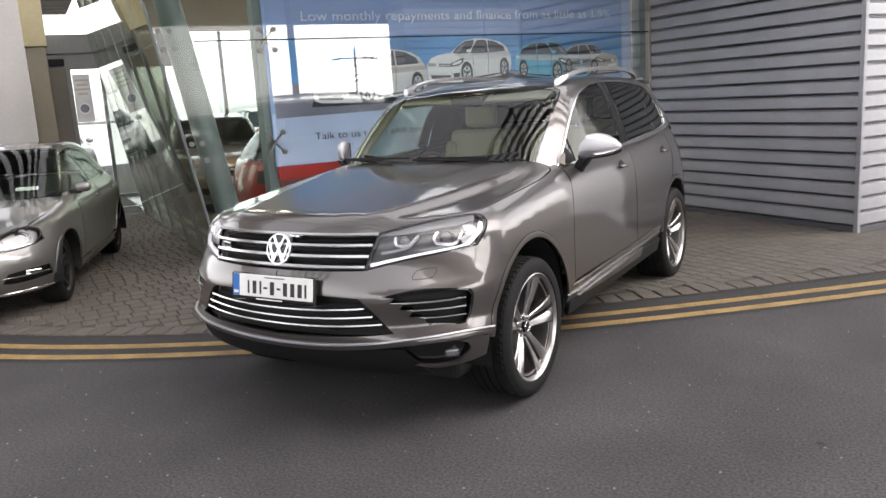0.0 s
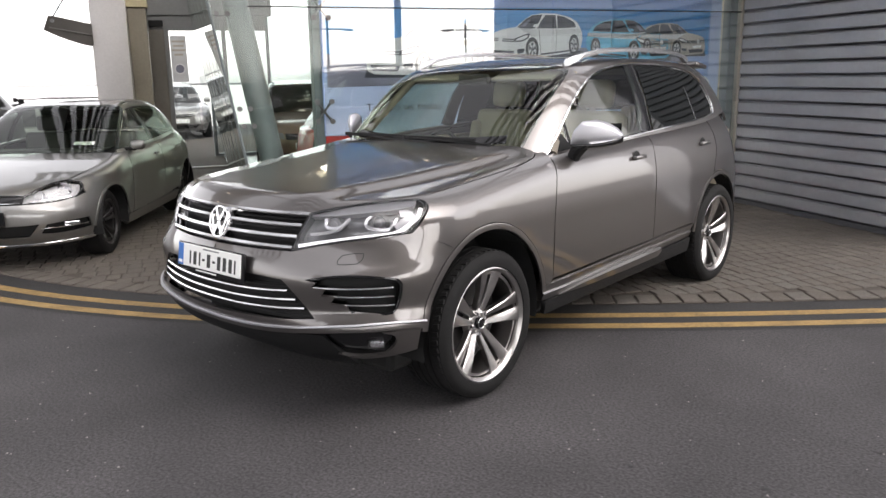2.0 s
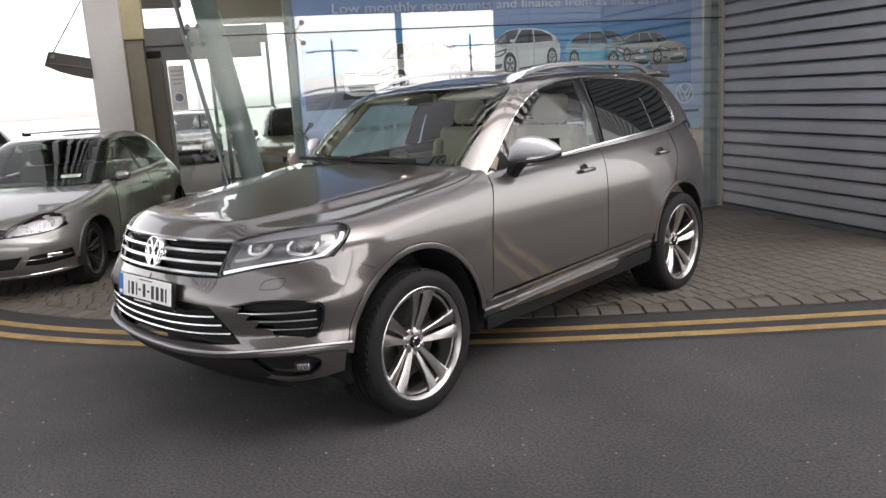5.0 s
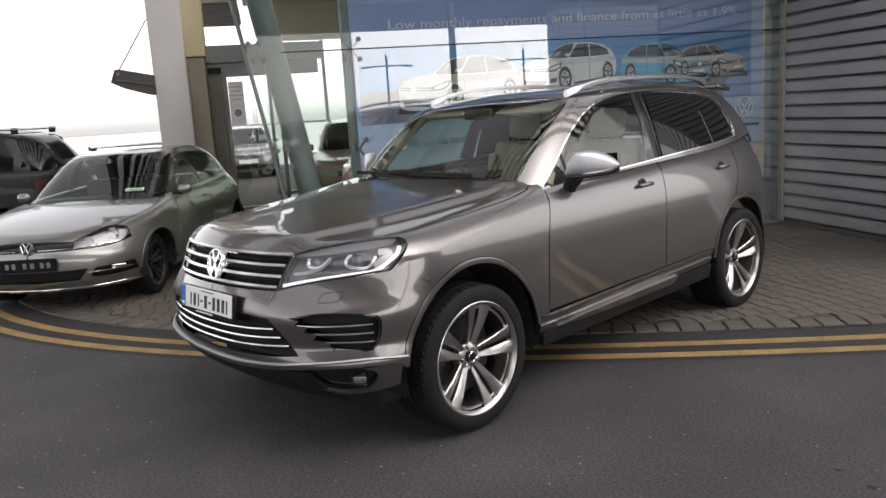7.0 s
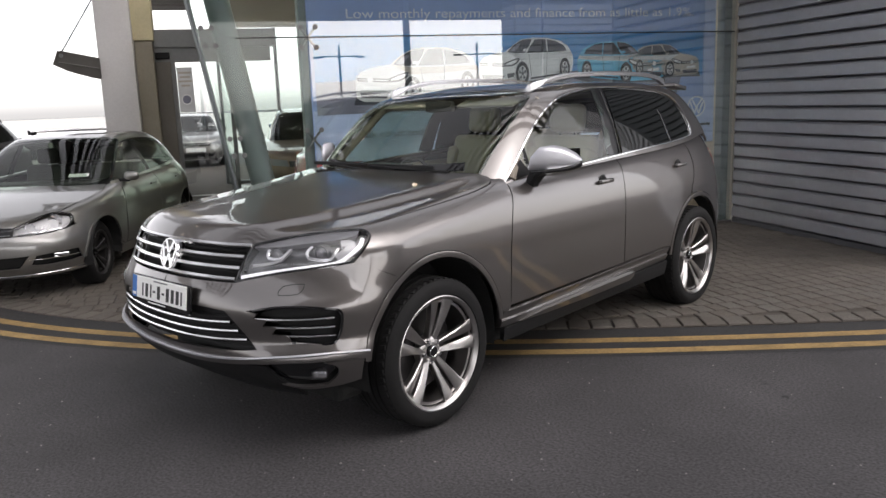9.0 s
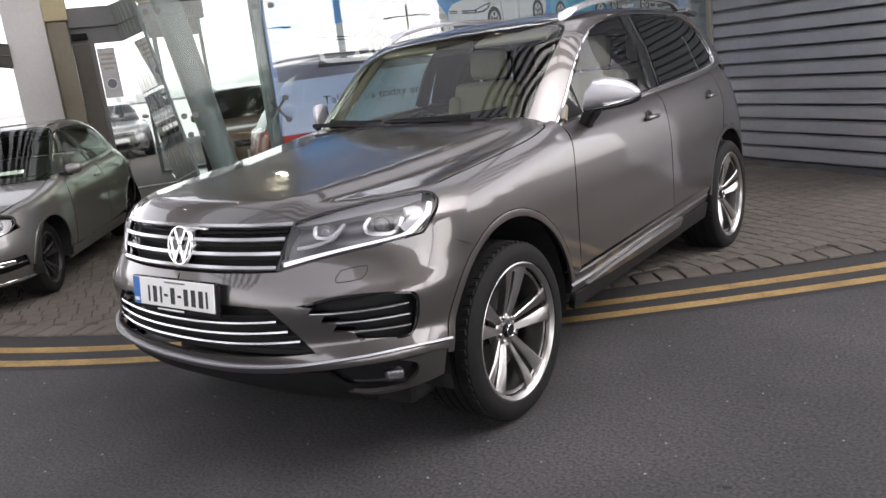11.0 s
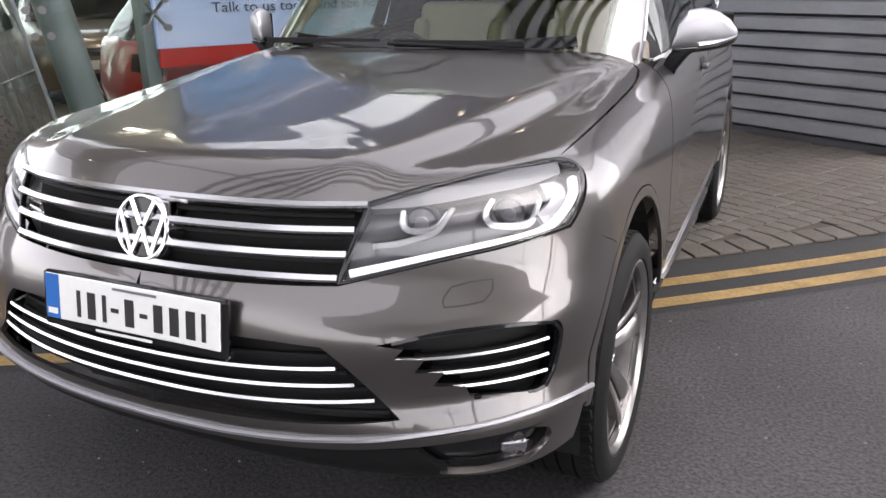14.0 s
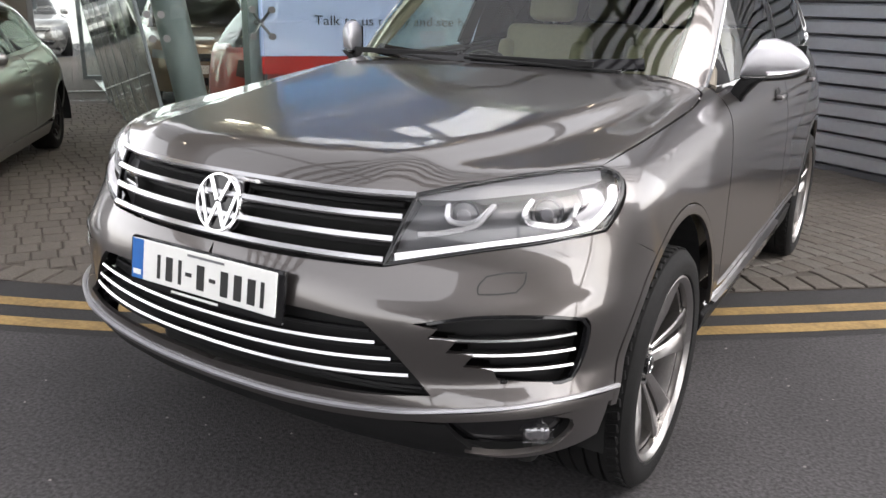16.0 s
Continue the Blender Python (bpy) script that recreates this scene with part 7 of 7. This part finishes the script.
    part("number_plate", box((0.52, 0.02, 0.11), (0, -0.885, 0.50 * k), bevel=0.004), PLATE_WHITE, car)
    part("underbody", box((1.3, 3.4 * j, 0.12), (0, 1.25 * j, 0.26)), DARK, car)
    return car


def in_front(x, y, turn):
    """A car's pose by its place in the forecourt's frame, turned in degrees there."""
    return FRONT @ pose(x, y, 0.0, 0, 0, turn)


parked_car("parked_suv", pose(-10.05, -1.46, 0, 0, 0, -41), PAINT_BLACK, "black SUV with roof rails parked side-on beyond the hatchback", 1.16, 1.05, False, rails=True)
parked_car("parked_car", pose(-11.8, 1.4, 0, 0, 0, -17.5), PAINT_SILVER, "silver estate car with roof rails parked behind the hatchback", 0.89, 1.0, True, rails=True)
parked_car("showroom_car", in_front(-4.42, 5.45, -6), PAINT_BRONZE, "bronze SUV standing in the showroom", 1.06, 0.9, group="showroom cars")
parked_car("showroom_car", in_front(-1.74, 1.46, 90), PAINT_RED, "red car standing in the showroom", 1.0, 1.0, group="showroom cars")
LOT = [(-11.5, -17.5, 176, PAINT_WHITE, 1.18, True, "white van-like car"), (-8.6, -18.0, 184, PAINT_BLUE, 1.0, False, "dark blue car"), (-5.8, -17.8, 180, PAINT_SILVER, 1.02, False, "silver car"), (-3.1, -18.1, 178, PAINT_BRONZE, 1.1, True, "bronze SUV"), (-14.6, -17.8, 180, PAINT_BLACK, 1.05, False, "black car"), (-17.6, -18.0, 182, PAINT_WHITE, 1.0, False, "white car")]
for x, y, a, paint, k, boxy, label in LOT:
    parked_car("parked_car", in_front(x, y, a), paint, label + " in the row across the yard", k, 1.0, boxy)


def lamp_post(x, y, h=2.9):
    post = tagged(part("lamp_post", rod((0, 0, 0), (0, 0, h + 0.3), 0.045, 12, 0.03), STEEL, None, smooth=True), "thin grey double-arm lamp post", "lamp post", "yard lamps")
    post.matrix_world = FRONT @ pose(x, y, 0)
    part("arm", rod((-0.55, 0, h), (0.55, 0, h), 0.018, 8), STEEL, post)
    for s in (-1, 1):
        part("lamp_head", box((0.24, 0.12, 0.05), (s * 0.60, 0, h - 0.02), bevel=0.012), BEAM_GREY, post)
    part("base_plate", box((0.22, 0.22, 0.03), (0, 0, 0.015), bevel=0.004), STEEL, post)


for x, y, a, paint, k, label in ((-6.6, 15.5, 4, PAINT_SILVER, 1.0, "silver car"), (-3.4, 15.9, -3, PAINT_BLUE, 1.0, "dark blue car"), (-0.4, 15.6, 2, PAINT_WHITE, 1.1, "white car")):
    parked_car("parked_car", in_front(x, y, a), paint, label + " parked behind the showroom", k, 1.0, False, group="cars behind the showroom")
lamp_post(-2.5, -14.0)
lamp_post(1.6, -14.2)
lamp_post(-8.5, -14.2)

# ---------- pavers ----------
def paver_mesh(name, lx, ly, h=0.012, b=0.006):
    """One concrete paver with eased edges, its top just proud of the joints."""
    x, y = lx / 2 - 0.004, ly / 2 - 0.004
    v = [(-x, -y, 0), (x, -y, 0), (x, y, 0), (-x, y, 0), (-x, -y, h - b), (x, -y, h - b), (x, y, h - b), (-x, y, h - b),
         (-x + b, -y + b, h), (x - b, -y + b, h), (x - b, y - b, h), (-x + b, y - b, h)]
    f = [(8, 9, 10, 11)] + [(k, (k + 1) % 4, 4 + (k + 1) % 4, 4 + k) for k in range(4)] + [(4 + k, 4 + (k + 1) % 4, 8 + (k + 1) % 4, 8 + k) for k in range(4)]
    me = bpy.data.meshes.new(name)
    me.from_pydata(v, [], f)
    me.materials.append(PAVER)
    return me, v, f


PX, PY = 0.125, 0.17
sizes = [paver_mesh("paver", PX * 0.92, PY), paver_mesh("paver", PX * 1.0, PY), paver_mesh("paver", PX * 1.12, PY)]
rng = random.Random(5)
inv = FRONT.inverted()
near, rest = [], []
for row in range(86):
    v = -8.6 + PY * row
    x = -13.0 + rng.uniform(0, PX)
    while x < 6.0:
        kind = rng.randrange(3)
        w = (0.92, 1.0, 1.12)[kind] * PX
        c = FRONT @ Vector((x + w / 2, v, 0))
        x += w
        lx = (inv @ c).x
        edge = float(kerb_y(c.x, 0.25 + 0.235))
        if c.y < edge or (lx > -0.05 and v > -3.1) or v > -0.12 and lx > -5.72 or v > 5.6 or c.x < -13:
            continue
        if c.y - edge < 1.2 and -1.0 < c.x < 3.2 and len(near) < 230:
            near.append((kind, c))
        else:
            rest.append((kind, c))
ang = radians(58.74)
for kind, c in near:
    ob = new("paver", sizes[kind][0])
    ob.parent = pavement
    ob.matrix_world = Matrix.Translation((c.x, c.y, 0.004 + rng.uniform(-0.0015, 0.0015))) @ Euler((rng.uniform(-0.006, 0.006), rng.uniform(-0.006, 0.006), ang + rng.uniform(-0.012, 0.012))).to_matrix().to_4x4()
# the edge course follows the kerb line
xs, course = -6.0, []
while xs < 7.0:
    slope = (float(kerb_y(xs + 0.01)) - float(kerb_y(xs))) / 0.01
    y = float(kerb_y(xs, 0.25 + 0.105))
    course.append((xs, y, math.atan(slope)))
    xs += 0.155 / math.hypot(1, slope)
edge_me = paver_mesh("edge_paver", 0.15, 0.20)
for x, y, a in course:
    if -0.6 < x < 3.0:
        ob = new("edge_paver", edge_me[0])
        ob.parent = pavement
        ob.matrix_world = Matrix.Translation((x, y, 0.007)) @ Euler((0, 0, a + rng.uniform(-0.02, 0.02))).to_matrix().to_4x4()
verts, faces = [], []


def joined(v, f, x, y, a):
    c, s, z, n = math.cos(a), math.sin(a), 0.004 + rng.uniform(-0.0012, 0.0012), len(verts)
    verts.extend((x + c * p[0] - s * p[1], y + s * p[0] + c * p[1], z + p[2]) for p in v)
    faces.extend(tuple(n + i for i in q) for q in f)


for kind, c in rest:
    joined(sizes[kind][1], sizes[kind][2], c.x, c.y, ang + rng.uniform(-0.01, 0.01))
for x, y, a in course:
    if not -0.6 < x < 3.0:
        joined(edge_me[1], edge_me[2], x, y, a)
PAVER_FAR = material("concrete_paver_field", (0.096, 0.083, 0.071), 0.85, grain=0.2, scale=70, bump=0.5, bump_scale=120, stain=0.22, stain_scale=1.3)
nt = PAVER_FAR.node_tree
geo, hsv, rng_node = nt.nodes.new("ShaderNodeNewGeometry"), nt.nodes.new("ShaderNodeHueSaturation"), nt.nodes.new("ShaderNodeMapRange")
rng_node.inputs["To Min"].default_value, rng_node.inputs["To Max"].default_value = 0.88, 1.12
nt.links.new(geo.outputs["Random Per Island"], rng_node.inputs["Value"])
nt.links.new(rng_node.outputs["Result"], hsv.inputs["Value"])
base_in = nt.nodes["Principled BSDF"].inputs["Base Color"]
nt.links.new(base_in.links[0].from_socket, hsv.inputs["Color"])
nt.links.new(hsv.outputs["Color"], base_in)
tagged(mesh_from("paver_field", verts, faces, PAVER_FAR, pavement), kind="stuff")

# small stones and dark spots on the road
verts, faces = [], []
for k in range(900):
    x, y = rng.uniform(-4, 6), rng.uniform(-5, 3)
    if y > float(kerb_y(x, -0.4)):
        continue
    r = rng.uniform(0.003, 0.008)
    n = len(verts)
    verts += [(x + r, y, 0), (x, y + r, 0), (x - r * 0.8, y, 0), (x, y - r * 0.9, 0), (x + r * 0.2, y, r * 0.8)]
    faces += [(n, n + 1, n + 4), (n + 1, n + 2, n + 4), (n + 2, n + 3, n + 4), (n + 3, n, n + 4)]
STONE = material("pale_grit", (0.20, 0.19, 0.18), 0.8, vary=0.4)
tagged(mesh_from("grit", verts, faces, STONE), "pale loose grit on the road", "grit", kind="stuff")
verts, faces = [], []
for k in range(260):
    x, y = rng.uniform(0.5, 6), rng.uniform(-4.5, 2.2)
    if y > float(kerb_y(x, -0.45)):
        continue
    r, a, n = rng.uniform(0.004, 0.013), rng.uniform(0, 6.28), len(verts)
    verts += [(x + r * (1 + 0.5 * math.sin(3 * q + a)) * math.cos(q) * 1.5, y + r * (1 + 0.4 * math.cos(2 * q + a)) * math.sin(q), 0.003) for q in [2 * math.pi * i / 9 for i in range(9)]]
    faces.append(tuple(range(n, n + 9)))
SPOT = material("oil_spot", (0.018, 0.017, 0.018), 0.55)
tagged(mesh_from("oil_spots", verts, faces, SPOT), "small dark oil and gum spots on the road", "stain", kind="stuff")
